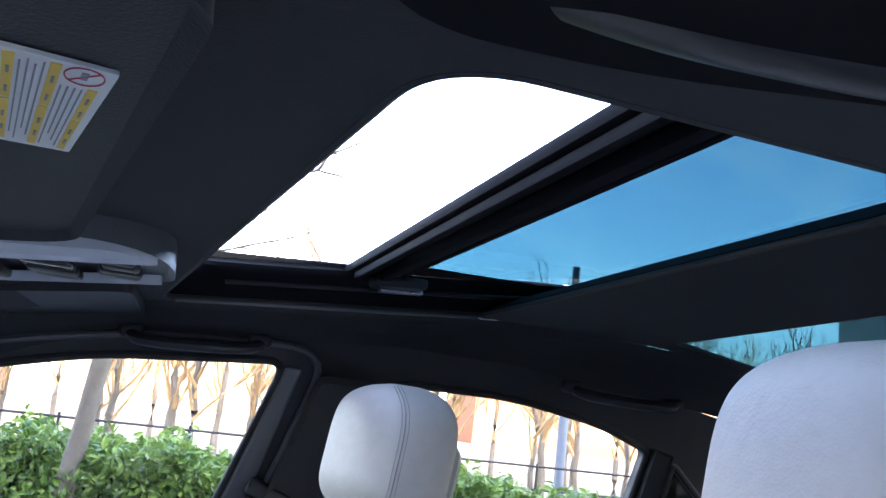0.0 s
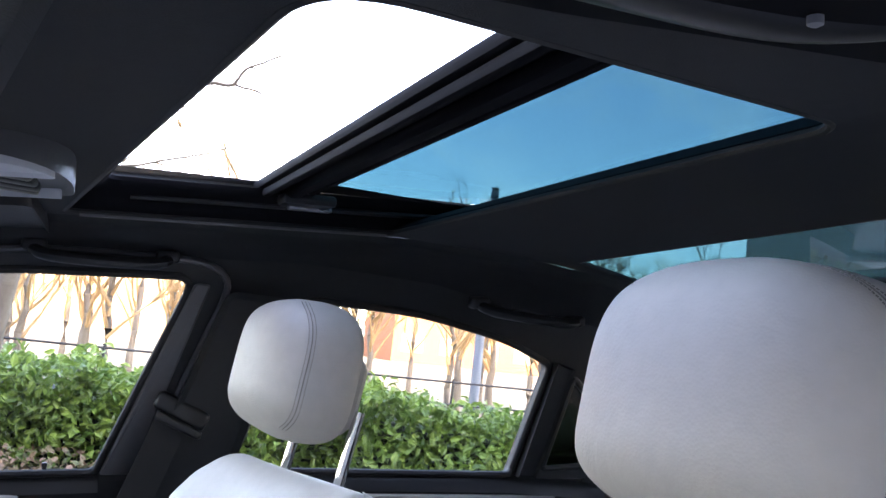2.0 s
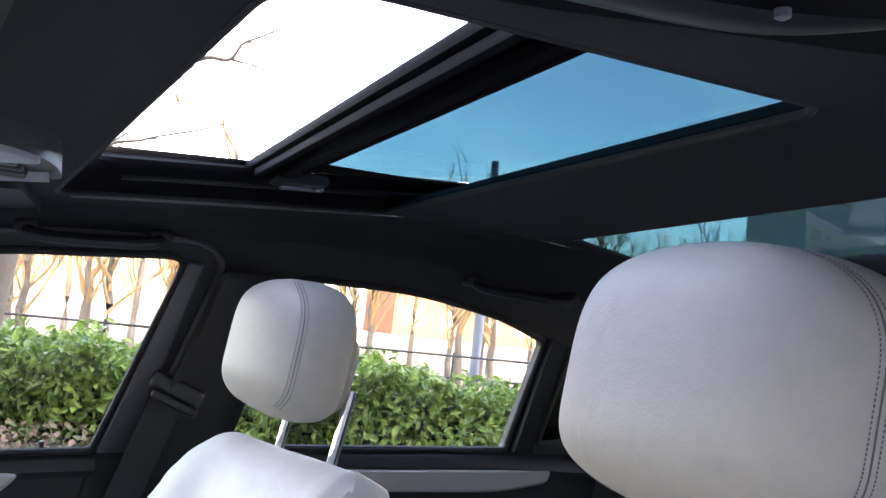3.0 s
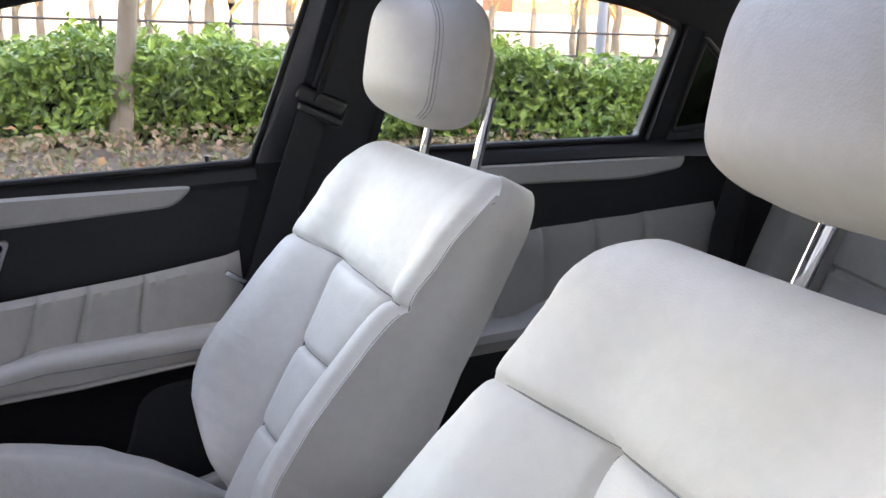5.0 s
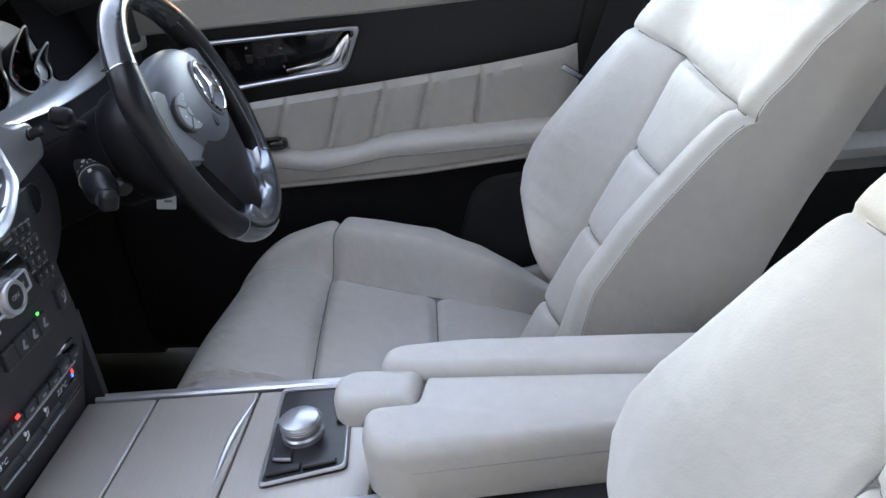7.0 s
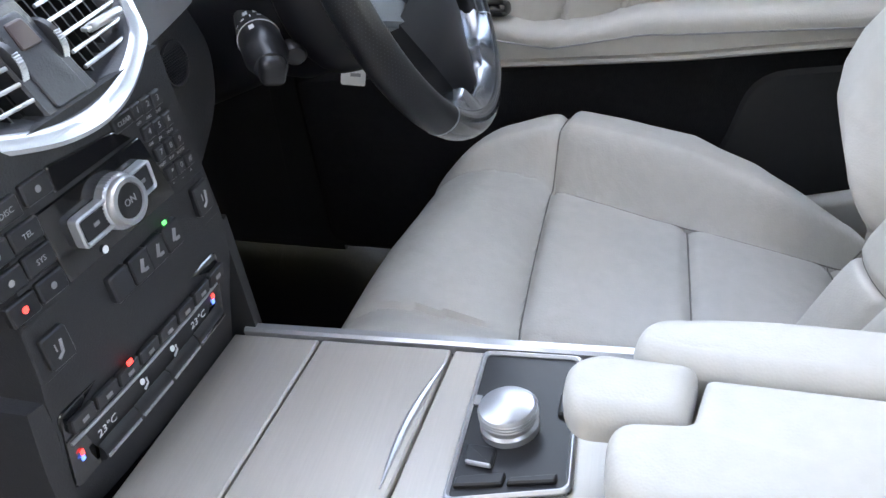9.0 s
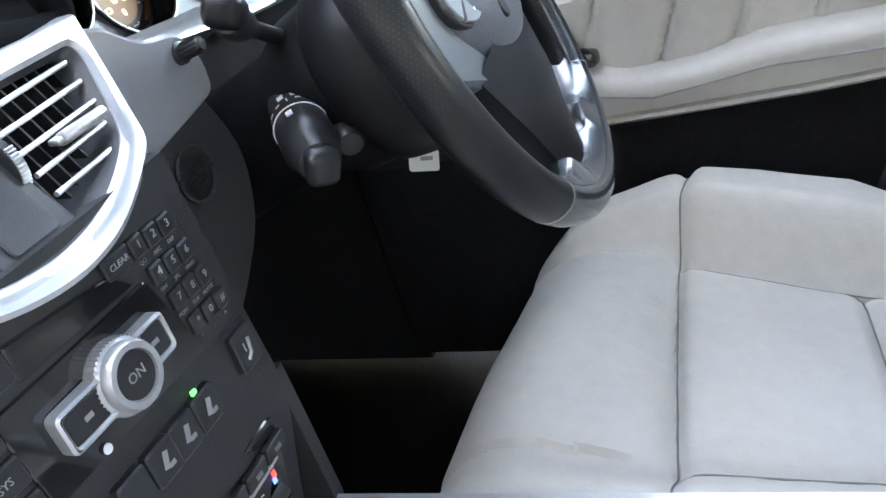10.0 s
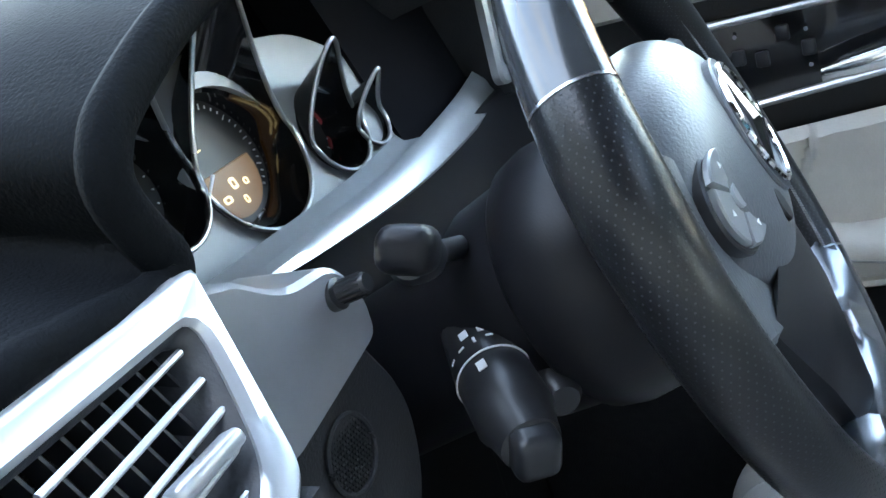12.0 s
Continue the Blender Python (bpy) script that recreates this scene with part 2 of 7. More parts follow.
def slab(bm, poly, fn, t0, t1, bev=0.0, holes=()):
    """A plate: the outline in (u, v), thick from w = t0 to t1, set in space by fn(u, v, w). Holes go through."""
    levels = [(t0, 0.0), (t1 - bev, 0.0), (t1, bev)] if bev else [(t0, 0.0), (t1, 0.0)]

    def inset(pl, d, out=1):
        if not d:
            return pl
        n = len(pl)
        area = sum(pl[i - 1][0] * pl[i][1] - pl[i][0] * pl[i - 1][1] for i in range(n))
        sg = (1 if area > 0 else -1) * out
        res = []
        for i in range(n):
            a, p, b = Vector(pl[i - 1]), Vector(pl[i]), Vector(pl[(i + 1) % n])
            e1, e2 = (p - a), (b - p)
            if e1.length < 1e-7 or e2.length < 1e-7:
                res.append(pl[i])
                continue
            e1.normalize(), e2.normalize()
            nn = Vector((-e1.y, e1.x)) + Vector((-e2.y, e2.x))
            nn = nn.normalized() if nn.length > 1e-6 else Vector((-e1.y, e1.x))
            res.append(tuple(p + nn * d * sg))
        return res

    edges_top, edges_bot = [], []
    for k, pl in enumerate([poly, *holes]):
        o = 1 if k == 0 else -1
        rows = [[bm.verts.new(fn(u, v, w)) for u, v in inset(pl, d, o)] for w, d in levels]
        n = len(pl)
        for p, q in zip(rows, rows[1:]):
            for i in range(n):
                bm.faces.new((p[i], p[(i + 1) % n], q[(i + 1) % n], q[i]))
        edges_top.append(rows[-1])
        edges_bot.append(rows[0])
    for loops in (edges_top, edges_bot):
        if len(loops) == 1:
            bm.faces.new(loops[0])
        else:
            es = [bm.edges.get((lp[i], lp[(i + 1) % len(lp)])) for lp in loops for i in range(len(lp))]
            bmesh.ops.triangle_fill(bm, use_beauty=True, use_dissolve=False, edges=es)
    return bm


def letters(name, text, size, m, material, parent, depth=0.0004):
    """Raised print: the text's mesh, centred, lying in the plane of m."""
    cu = bpy.data.curves.new(name, 'FONT')
    cu.body, cu.size, cu.align_x, cu.align_y, cu.extrude, cu.resolution_u = text, size, 'CENTER', 'CENTER', depth, 2
    tmp = new(name, cu)
    me = bpy.data.meshes.new_from_object(tmp.evaluated_get(bpy.context.evaluated_depsgraph_get()))
    bpy.data.objects.remove(tmp)
    me.transform(m)
    me.materials.clear()
    me.materials.append(material)
    ob = new(name, me)
    ob.parent = parent
    ob.matrix_basis = OFFSET.get(parent, Matrix())
    return ob


def sstep(a, b, x):
    t = max(0.0, min(1.0, (x - a) / (b - a)))
    return t * t * (3 - 2 * t)


def gauss(x, s):
    return math.exp(-(x / s) ** 2)


def lerp(xs, x):
    """Piecewise straight line through pairs (x, y)."""
    if x <= xs[0][0]:
        return xs[0][1]
    for (a, p), (b, q) in zip(xs, xs[1:]):
        if x <= b:
            return p + (q - p) * (x - a) / (b - a)
    return xs[-1][1]


def smooth_line(pts, n=6):
    """More points along a smooth curve through pts (Catmull-Rom)."""
    pts = [Vector(p) for p in pts]
    out = []
    for i in range(len(pts) - 1):
        p0, p1, p2, p3 = pts[max(i - 1, 0)], pts[i], pts[i + 1], pts[min(i + 2, len(pts) - 1)]
        for k in range(n):
            t = k / n
            out.append(0.5 * ((2 * p1) + (p2 - p0) * t + (2 * p0 - 5 * p1 + 4 * p2 - p3) * t * t + (3 * p1 - p0 - 3 * p2 + p3) * t ** 3))
    out.append(pts[-1])
    return out


# the cabin is set out on slanted axes round EYE; cabin() lays it square in the world
EYE = Vector((-0.838, 0.0, 1.265))
SLANT = Vector((-0.0137, 0.0862, 0.0568))
TURN = Matrix(((0.99013, 0.13964, 0.01222), (-0.14017, 0.98636, 0.0863), (0.0, -0.08716, 0.99619)))
LEVEL = Matrix(((0.99929, -0.00101, 0.03778), (-0.00101, 0.99858, 0.05332), (-0.03778, -0.05332, 0.99786)))


def cabin(p):
    d = p - EYE
    return TURN @ (EYE + d / (1.0 + d.dot(SLANT)))


def lay_square():
    """Moves every mesh of the car from the slanted axes to its true place; the plain shell is only turned."""
    places = {}
    for ob in scene.objects:
        top, chain = ob, ob.matrix_basis.copy()
        while top.parent:
            top = top.parent
            chain = top.matrix_basis @ chain
        places[ob] = top, chain
    P0 = Vector((0.69, 0.0, 0.6))
    P1 = cabin(P0)
    for ob, (top, chain) in places.items():
        if ob.type != 'MESH':
            continue
        co = np.empty(len(ob.data.vertices) * 3)
        ob.data.vertices.foreach_get("co", co)
        w = co.reshape(-1, 3) @ np.array(chain.to_3x3()).T + np.array(chain.translation)
        if top.name in ("wall_left", "rear_screen", "rear_bulkhead"):
            w = (w - np.array(P0)) @ np.array(LEVEL).T + np.array(P1)
        else:
            d = w - np.array(EYE)
            w = (np.array(EYE) + d / (1.0 + d @ np.array(SLANT))[:, None]) @ np.array(TURN).T
        base = cabin(top.matrix_basis.translation) if top.type == 'EMPTY' else Vector()
        ob.data.vertices.foreach_set("co", (w - np.array(base)).ravel())
        ob.data.update()
    for ob, (top, chain) in places.items():
        if ob.type == 'MESH':
            ob.matrix_basis = Matrix()
        elif ob.type == 'EMPTY':
            ob.matrix_basis = Matrix.Translation(cabin(ob.matrix_basis.translation))


# ---- car shell ----
def zc(y):
    """Height of the roof lining along the car."""
    return lerp([(-1.3, 1.20), (-0.95, 1.285), (-0.68, 1.338), (-0.42, 1.366), (0.1, 1.368), (0.25, 1.352), (0.42, 1.315)], y)


def side_x(z):
    """Inner face of the side of the body at a height."""
    return 0.705 - max(0.0, z - 0.99) * 0.43


HOLE = rounded([(0.44, 0.040), (-0.490, -0.082), (-0.392, -0.43), (0.44, -0.398)], [0.03, 0.05, 0.03, 0.02], 8)
REAR_HOLE = rounded([(0.402, -0.678), (-0.40, -0.632), (-0.42, -0.835), (0.455, -0.878)], 0.012, 4)
bm = B()
slab(bm, [(0.47, 0.42), (-0.52, 0.42), (-0.52, 0.1), (-0.52, -0.2), (-0.52, -0.42), (-0.52, -0.68), (-0.52, -0.95), (-0.50, -1.3),
          (0.45, -1.3), (0.47, -0.95), (0.47, -0.68), (0.47, -0.42), (0.47, -0.2), (0.47, 0.1)],
     lambda u, v, w: Vector((u, v, zc(v) + w)), 0.006, 0.0, 0, [HOLE, REAR_HOLE])
for s in (1, -1):
    def rail(a, b, s=s):
        y = 0.42 - a * 1.72
        zt = zc(y)
        drop = 0.068 if s > 0 else 0.022
        px = lerp([(0, 0.468), (0.3, 0.515), (0.6, 0.55), (0.85, 0.572), (1, 0.582)], b) + (0.05 if s < 0 else 0)
        pz = zt - drop * lerp([(0, 0), (0.3, 0.1), (0.6, 0.42), (0.85, 0.8), (1, 1.0)], b)
        return Vector((s * px, y, pz))
    grid(bm, 24, 10, rail)
ceiling = part("ceiling", bm, HEADLINER)
tagged(ceiling, "black cloth roof lining round the sunroof openings", "ceiling", kind="structure")

# the well between the lining and the roof opening, with a stepped seal
UP = rounded([(0.385, -0.010), (-0.535, -0.101), (-0.52, -0.578), (0.42, -0.575)], [0.02, 0.03, 0.03, 0.02], 8)
WELL = mat("matt_black_frame", (0.007, 0.007, 0.009), 0.85, 0, None, 0.15, spec=0.06)
surround = thing("sunroof_surround", (0, -0.2, 1.38), "black sunroof well with rubber seal and guide rails", "sunroof", kind="structure")
bm = B()
lo = [Vector((x, y, zc(y) + 0.001)) for x, y in HOLE]
hi = [Vector((x, y, 1.407)) for x, y in UP]
mid = [Vector((a.x * 0.75 + b.x * 0.25, a.y * 0.8 + b.y * 0.2, a.z + 0.022)) for a, b in zip(lo, hi)]
loft(bm, [lo, [p + Vector((0, 0, 0.006)) for p in lo], mid, [a.lerp(b, 0.85) + Vector((0, 0, -0.004)) for a, b in zip(mid, hi)], hi, [p + Vector((0, 0, 0.005)) for p in hi]], cap=False)
part("well", bm, WELL, surround)
bm = B()
tube(bm, [p + Vector((0, 0, 0.001)) for p in lo], 0.0035, 8, True)
part("seal", bm, RUBBER, surround)
# grey tube that stands for the highlight on the far lining edge
bm = B()
tube(bm, [(0.4385, 0.020 - 0.41 * k / 12, zc(0.02 - 0.41 * k / 12) - 0.002) for k in range(13)], 0.0022, 8)
part("edge_trim", bm, FRAME_TRIM, surround, "thin grey tube for the highlight along the lining edge")
bm = B()
for x in (0.418, -0.515):
    tube(bm, [(x, y, 1.392) for y in (-0.04, -0.2, -0.36, -0.46)], 0.004, 8)
part("guide_rail", bm, SATIN, surround, "thin black guide rails")
# sliding panel, part open: front bar with ribs, tinted pane
panel = thing("sliding_sunroof", (0, -0.3, 1.42), "tinted glass sunroof panel slid part open, black ribbed front bar", "sunroof")
bm = B()
bx(bm, (-0.055, -0.260, 1.419), (1.03, 0.076, 0.012), Matrix.Rotation(radians(3.0), 3, 'Z'), 0.004)
part("front_bar", bm, WELL, panel)
for dy, h, w in ((-0.234, 0.010, 0.012), (-0.262, 0.014, 0.016), (-0.288, 0.008, 0.008)):
    bm = B()
    bx(bm, (-0.055, dy, 1.412 - h / 2), (0.99, w, h), Matrix.Rotation(radians(3.0), 3, 'Z'), 0.003)
    part("rib", bm, WELL, panel)
bm = B()
bx(bm, (0.385, -0.262, 1.398), (0.035, 0.075, 0.016), Matrix.Rotation(radians(8), 3, 'Z'), 0.006)
tube(bm, [(0.40, -0.225, 1.400), (0.378, -0.25, 1.395), (0.382, -0.295, 1.397)], 0.004, 8)
part("guide_block", bm, SATIN, panel)
bm = B()
bx(bm, (0.398, -0.268, 1.389), (0.012, 0.062, 0.006), Matrix.Rotation(radians(10), 3, 'Z'), 0.002)
part("guide_shoe", bm, METAL, panel, "bright metal guide shoe")
bm = B()
bx(bm, (-0.055, -0.49, 1.424), (1.03, 0.40, 0.004), Matrix.Rotation(radians(2.2), 3, 'Z'))
part("pane", bm, TINT, panel, "blue-tinted glass")
bm = B()
slab(bm, [(0.362, -0.262), (0.440, -0.500), (0.475, -0.500), (0.475, -0.262)], lambda u, v, w: Vector((u, v, 1.4185 + 0.029 * (v + 0.275) + w)), 0.0, 0.003)
part("side_border", bm, WELL, panel, "black printed border of the glass")
rear_pane = thing("sunroof_rear_pane", (0, -0.75, 1.34), "fixed tinted rear roof glass over the back seats", "sunroof")
bm = B()
slab(bm, [(0.57, -0.60 - 0.04 * k) for k in range(10)] + [(-0.5, -0.96 + 0.04 * k) for k in range(10)], lambda u, v, w: Vector((u, v, zc(v) + 0.0075 + w)), 0.0, 0.004)
g = part("pane", bm, TINT, rear_pane)
g.visible_shadow = False
bm = B()
tube(bm, [(x, y, zc(y) + 0.002) for x, y in REAR_HOLE], 0.003, 6, True)
part("rubber_frame", bm, RUBBER, rear_pane)

# outer roof skin, so that no light leaks past the lining
bm = B()
slab(bm, [(0.66, 0.5), (-0.64, 0.5), (-0.64, -0.62), (0.66, -0.62)], lambda u, v, w: Vector((u, v, zc(v) + 0.055 - 0.22 * max(0, u - 0.45) - 0.05 * max(0, -u - 0.45) + w)), 0.004, 0.012, 0,
     [[(0.43, 0.06), (-0.56, 0.0), (-0.545, -0.585), (0.43, -0.585)]])
slab(bm, [(0.62, -0.975), (-0.62, -0.975), (-0.62, -1.15), (-0.62, -1.35), (0.62, -1.35), (0.62, -1.15)], lambda u, v, w: Vector((u, v, zc(v) + 0.012 - 0.10 * max(0, abs(u) - 0.45) + w)), 0.0, 0.008)
roof = part("roof", bm, GLOSS)
tagged(roof, "dark painted outer roof skin of the car", "roof", kind="structure")

# right side of the body above the belt: window openings, pillars
FWIN = rounded([(-0.016, 1.000), (-0.140, 1.299), (0.12, 1.299), (0.38, 1.262), (0.62, 1.16), (0.86, 1.02), (0.86, 1.0)], [0.012, 0.03, 0.05, 0.1, 0.1, 0.02, 0.01], 5)
RWIN = rounded([(-0.215, 0.998), (-0.300, 1.274), (-0.50, 1.256), (-0.655, 1.218), (-0.748, 1.176), (-0.713, 0.977)], [0.012, 0.03, 0.06, 0.05, 0.012, 0.012], 5)
QWIN = rounded([(-0.775, 0.985), (-0.800, 1.155), (-0.97, 0.995)], 0.012, 4)


def side_plate(s, outline, holes, t0, t1, name, material, parent=None, bev=0.0, label=""):
    bm = B()
    slab(bm, outline, lambda u, v, w: Vector((s * (side_x(v) + w), u, v)), t0, t1, bev, holes)
    return part(name, bm, material, parent, label)


upper = [(0.93, 0.985), (0.93, 1.01), (0.62, 1.19), (0.40, 1.31), (0.12, 1.335), (-0.31, 1.325), (-0.55, 1.30), (-0.80, 1.25), (-1.3, 1.12), (-1.3, 0.96), (-0.713, 0.968), (-0.1, 0.985)]
right = thing("wall_right", (0.7, 0, 0.98), "black-trimmed window pillars of the far side of the car", "car side", kind="structure")
side_plate(1, upper, [FWIN, RWIN, QWIN], 0.027, 0.0, "pillar_trim", BLACK, right)
for nm, o in (("front_seal", FWIN), ("rear_seal", RWIN), ("quarter_seal", QWIN)):
    bm = B()
    tube(bm, [Vector((side_x(z) - 0.001, y, z)) for y, z in o], 0.006, 8, True)
    part(nm, bm, RUBBER, right)
bm = B()
slab(bm, rounded([(-0.022, 0.996), (-0.140, 1.290), (-0.163, 1.288), (-0.068, 0.996)], 0.006, 3), lambda u, v, w: Vector((side_x(v) - w, u, v)), 0.001, 0.010, 0.003)
part("window_frame_trim", bm, FRAME_TRIM, right, "grey satin frame strip beside the glass")
# raised door-frame edge and B-pillar cover beside the front window
bm = B()
edge = [(-0.070, 0.985), (-0.118, 1.10), (-0.163, 1.215), (-0.185, 1.275), (-0.180, 1.302), (-0.150, 1.318), (-0.08, 1.324), (0.1, 1.326), (0.35, 1.300)]
tube(bm, smooth_line([(side_x(z) - 0.006, y, z) for y, z in edge], 6), 0.0055, 8)
part("door_frame_edge", bm, GREY_TRIM, right, "grey satin door frame edge")
bm = B()
slab(bm, rounded([(-0.085, 0.80), (-0.085, 0.99), (-0.185, 1.28), (-0.285, 1.27), (-0.215, 0.99), (-0.215, 0.80)], 0.02, 4), lambda u, v, w: Vector((side_x(v) + w, u, v)), 0.0, -0.022, 0.01)
part("pillar_cover", bm, BLACK, right)
for nm, o, inner in (("front_pane", FWIN, 0.02), ("rear_pane", RWIN, 0.02), ("quarter_pane", QWIN, 0.02)):
    bm = B()
    slab(bm, o, lambda u, v, w: Vector((side_x(v) + w, u, v)), inner, inner + 0.004)
    g = part(nm, bm, CLEAR if nm != "quarter_pane" else PRIVACY, right, "clear side glass" if nm != "quarter_pane" else "dark-tinted quarter glass")
    g.visible_shadow = False
side_plate(1, [(0.03, 0.26), (0.03, 0.985), (-0.23, 0.985), (-0.23, 0.26)], [], 0.045, 0.004, "lower_pillar", BLACK, right)
side_plate(1, [(0.90, 0.26), (0.90, 0.995), (1.40, 0.98), (1.40, 0.26)], [], 0.06, 0.0, "kick_panel", BLACK, right)
side_plate(1, [(-0.86, 0.26), (-0.86, 0.965), (-1.0, 0.99), (-1.42, 1.00), (-1.42, 0.26)], [], 0.05, 0.0, "rear_quarter", BLACK, right)
bm = B()
slab(bm, [(-0.722, 0.975), (-0.755, 1.18), (-0.790, 1.168), (-0.757, 0.973)], lambda u, v, w: Vector((side_x(v) + w, u, v)), 0.0, -0.014, 0.004)
part("divider_bar", bm, SATIN, right)

# left side: the front door stands open, only its sill, pillars and the closed rear door
left = thing("wall_left", (-0.7, -0.5, 0.9), "black-trimmed near side of the car with the front doorway open", "car side", kind="structure")
side_plate(-1, [(-0.25, 0.35), (-0.30, 1.31), (-0.55, 1.29), (-0.80, 1.24), (-1.3, 1.12), (-1.3, 0.3)], [rounded([(-0.34, 0.98), (-0.38, 1.27), (-0.66, 1.225), (-0.92, 1.16), (-0.98, 0.97)], 0.02, 4)], 0.05, 0.0, "rear_side", BLACK, left)
side_plate(-1, [(1.05, 0.3), (1.05, 0.98), (0.93, 1.0), (0.93, 0.3)], [], 0.05, 0.0, "front_post", BLACK, left)
bm = B()
bx(bm, (-0.70, 0.33, 0.31), (0.12, 1.3, 0.10), None, 0.02)
part("sill", bm, BLACK, left)

# windscreen, pillars beside it, rear screen, bulkheads, floor
ws = thing("windscreen", (0, 0.8, 1.15), "clear raked windscreen above the dashboard", "windscreen", kind="structure")
bm = B()
grid(bm, 8, 6, lambda a, b: Vector(((a - 0.5) * (1.16 + 0.22 * b), 0.40 + 0.74 * b + 0.05 * (1 - (2 * a - 1) ** 2), 1.325 - 0.27 * b)))
bmesh.ops.solidify(bm, geom=bm.faces[:], thickness=0.005)
g = part("pane", bm, CLEAR, ws)
g.visible_shadow = False
for s in (1, -1):
    bm = B()
    tube(bm, [(s * 0.585, 0.36, 1.315), (s * 0.63, 0.7, 1.17), (s * 0.70, 1.12, 0.98)], 0.035, 10)
    part("pillar", bm, BLACK, ws)
bm = B()
bx(bm, (0, 0.40, 1.335), (1.14, 0.05, 0.03), None, 0.01)
part("header", bm, HEADLINER, ws)
rs = thing("rear_screen", (0, -1.5, 1.1), "sloping rear screen and parcel shelf behind the back seats", "rear screen", kind="structure")
bm = B()
grid(bm, 4, 4, lambda a, b: Vector(((a - 0.5) * 1.1, -1.3 - 0.5 * b, 1.22 - 0.22 * b)))
bmesh.ops.solidify(bm, geom=bm.faces[:], thickness=0.004)
g = part("pane", bm, CLEAR, rs)
g.visible_shadow = False
bm = B()
bx(bm, (0, -1.55, 0.97), (1.5, 0.6, 0.03), None, 0.01)
part("parcel_shelf", bm, BLACK, rs)
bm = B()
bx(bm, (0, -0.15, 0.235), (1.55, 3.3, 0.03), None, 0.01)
# floor colour sunk below the bulkhead's, painting in the shade under the dash
floor = part("floor", bm, mat("floor_black_shaded", (0.0035, 0.0035, 0.004), 1.0, 0, (500, 0.8, 0.002), 0.3, spec=0.05))
tagged(floor, "black carpeted car floor, darkened in colour for the footwell shade", "floor", kind="structure")
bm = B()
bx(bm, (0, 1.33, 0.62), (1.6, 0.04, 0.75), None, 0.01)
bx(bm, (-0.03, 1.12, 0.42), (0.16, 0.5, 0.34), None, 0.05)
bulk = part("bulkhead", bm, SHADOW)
tagged(bulk, "footwell wall behind the dashboard, coloured near-black for its shade", "bulkhead", kind="structure")
bm = B()
bx(bm, (0, -1.85, 0.6), (1.6, 0.04, 0.8), None, 0.01)
rb = part("rear_bulkhead", bm, SHADOW)
tagged(rb, "dark panel behind the back seat", "bulkhead", kind="structure")


# ---- doors of the far side ----
def door_fn(x0):
    return lambda u, v, w: Vector((x0 - w, u, v))


door = thing("front_door", (0.72, 0.45, 0.3), "black and cream leather front door panel with chrome handle", "car door")
bm = B()
slab(bm, [(-0.02, 0.27), (0.02, 0.85), (-0.02, 0.992), (0.95, 1.0), (0.99, 0.27)], door_fn(0.745), 0.0, 0.045, 0.006)
part("shell", bm, BLACK, door)
bm = B()
loft(bm, [[Vector((0.716 + dx, y, 0.985 + 0.004 * (y > 0.3) + dz)) for dx, dz in ((0.02, 0.012), (0.0, 0.016), (-0.012, 0.012), (-0.022, 0.002), (-0.028, -0.014), (-0.024, -0.024), (0.02, -0.024))] for y in (-0.022, 0.2, 0.5, 0.95)])
part("belt_rail", bm, SATIN, door)
bm = B()
lathe(bm, (0.705, 0.055, 0.995), (0, 0, 1), [(0.006, 0), (0.006, 0.003), (0.0035, 0.004), (0.0035, 0.014), (0.0045, 0.016), (0.004, 0.02), (0.001, 0.021)], 12)
part("lock_pin", bm, SATIN, door)
# the grey upper strip
bm = B()
slab(bm, rounded([(0.078, 0.972), (0.115, 0.938), (0.35, 0.930), (0.95, 0.922), (0.95, 0.986), (0.35, 0.978)], [0.02, 0.02, 0.05, 0.0, 0.0, 0.05], 4), door_fn(0.70), 0.0, 0.016, 0.005)
part("upper_strip", bm, CREAM_GREY, door)
# cream quilted insert with pleats
bm = B()


def insert_pt(a, b):
    y = 0.02 + a * 0.86
    top = sum(lerp([(-0.1, 0.871), (0.03, 0.850), (0.17, 0.831), (0.42, 0.809), (0.56, 0.797), (0.88, 0.766), (1.0, 0.756)], y + d) for d in (-0.05, -0.025, 0.0, 0.025, 0.05)) / 5
    z = 0.66 + (top - 0.66) * b
    x = 0.672
    for yk in (0.177, 0.264, 0.343, 0.422, 0.520):
        sk = yk + (yk * 0.16 + 0.20) * max(0.0, top - z) * (1.6 if yk > 0.2 else 1.0)
        x += (0.007 * gauss(y - sk, 0.0035) - 0.0045 * gauss(y - sk + 0.011, 0.0065) - 0.003 * gauss(y - sk + 0.045, 0.02)) * (1 - sstep(0.90, 1.0, b))
    x += 0.01 * (1 - sstep(0.0, 0.12, b)) + 0.010 * sstep(0.92, 1.0, b) + 0.010 * (1 - sstep(0.0, 0.03, a))
    return Vector((x, y, z))


grid(bm, 520, 14, insert_pt)
part("quilted_insert", bm, CREAM, door, "cream leather insert with upright pleats")
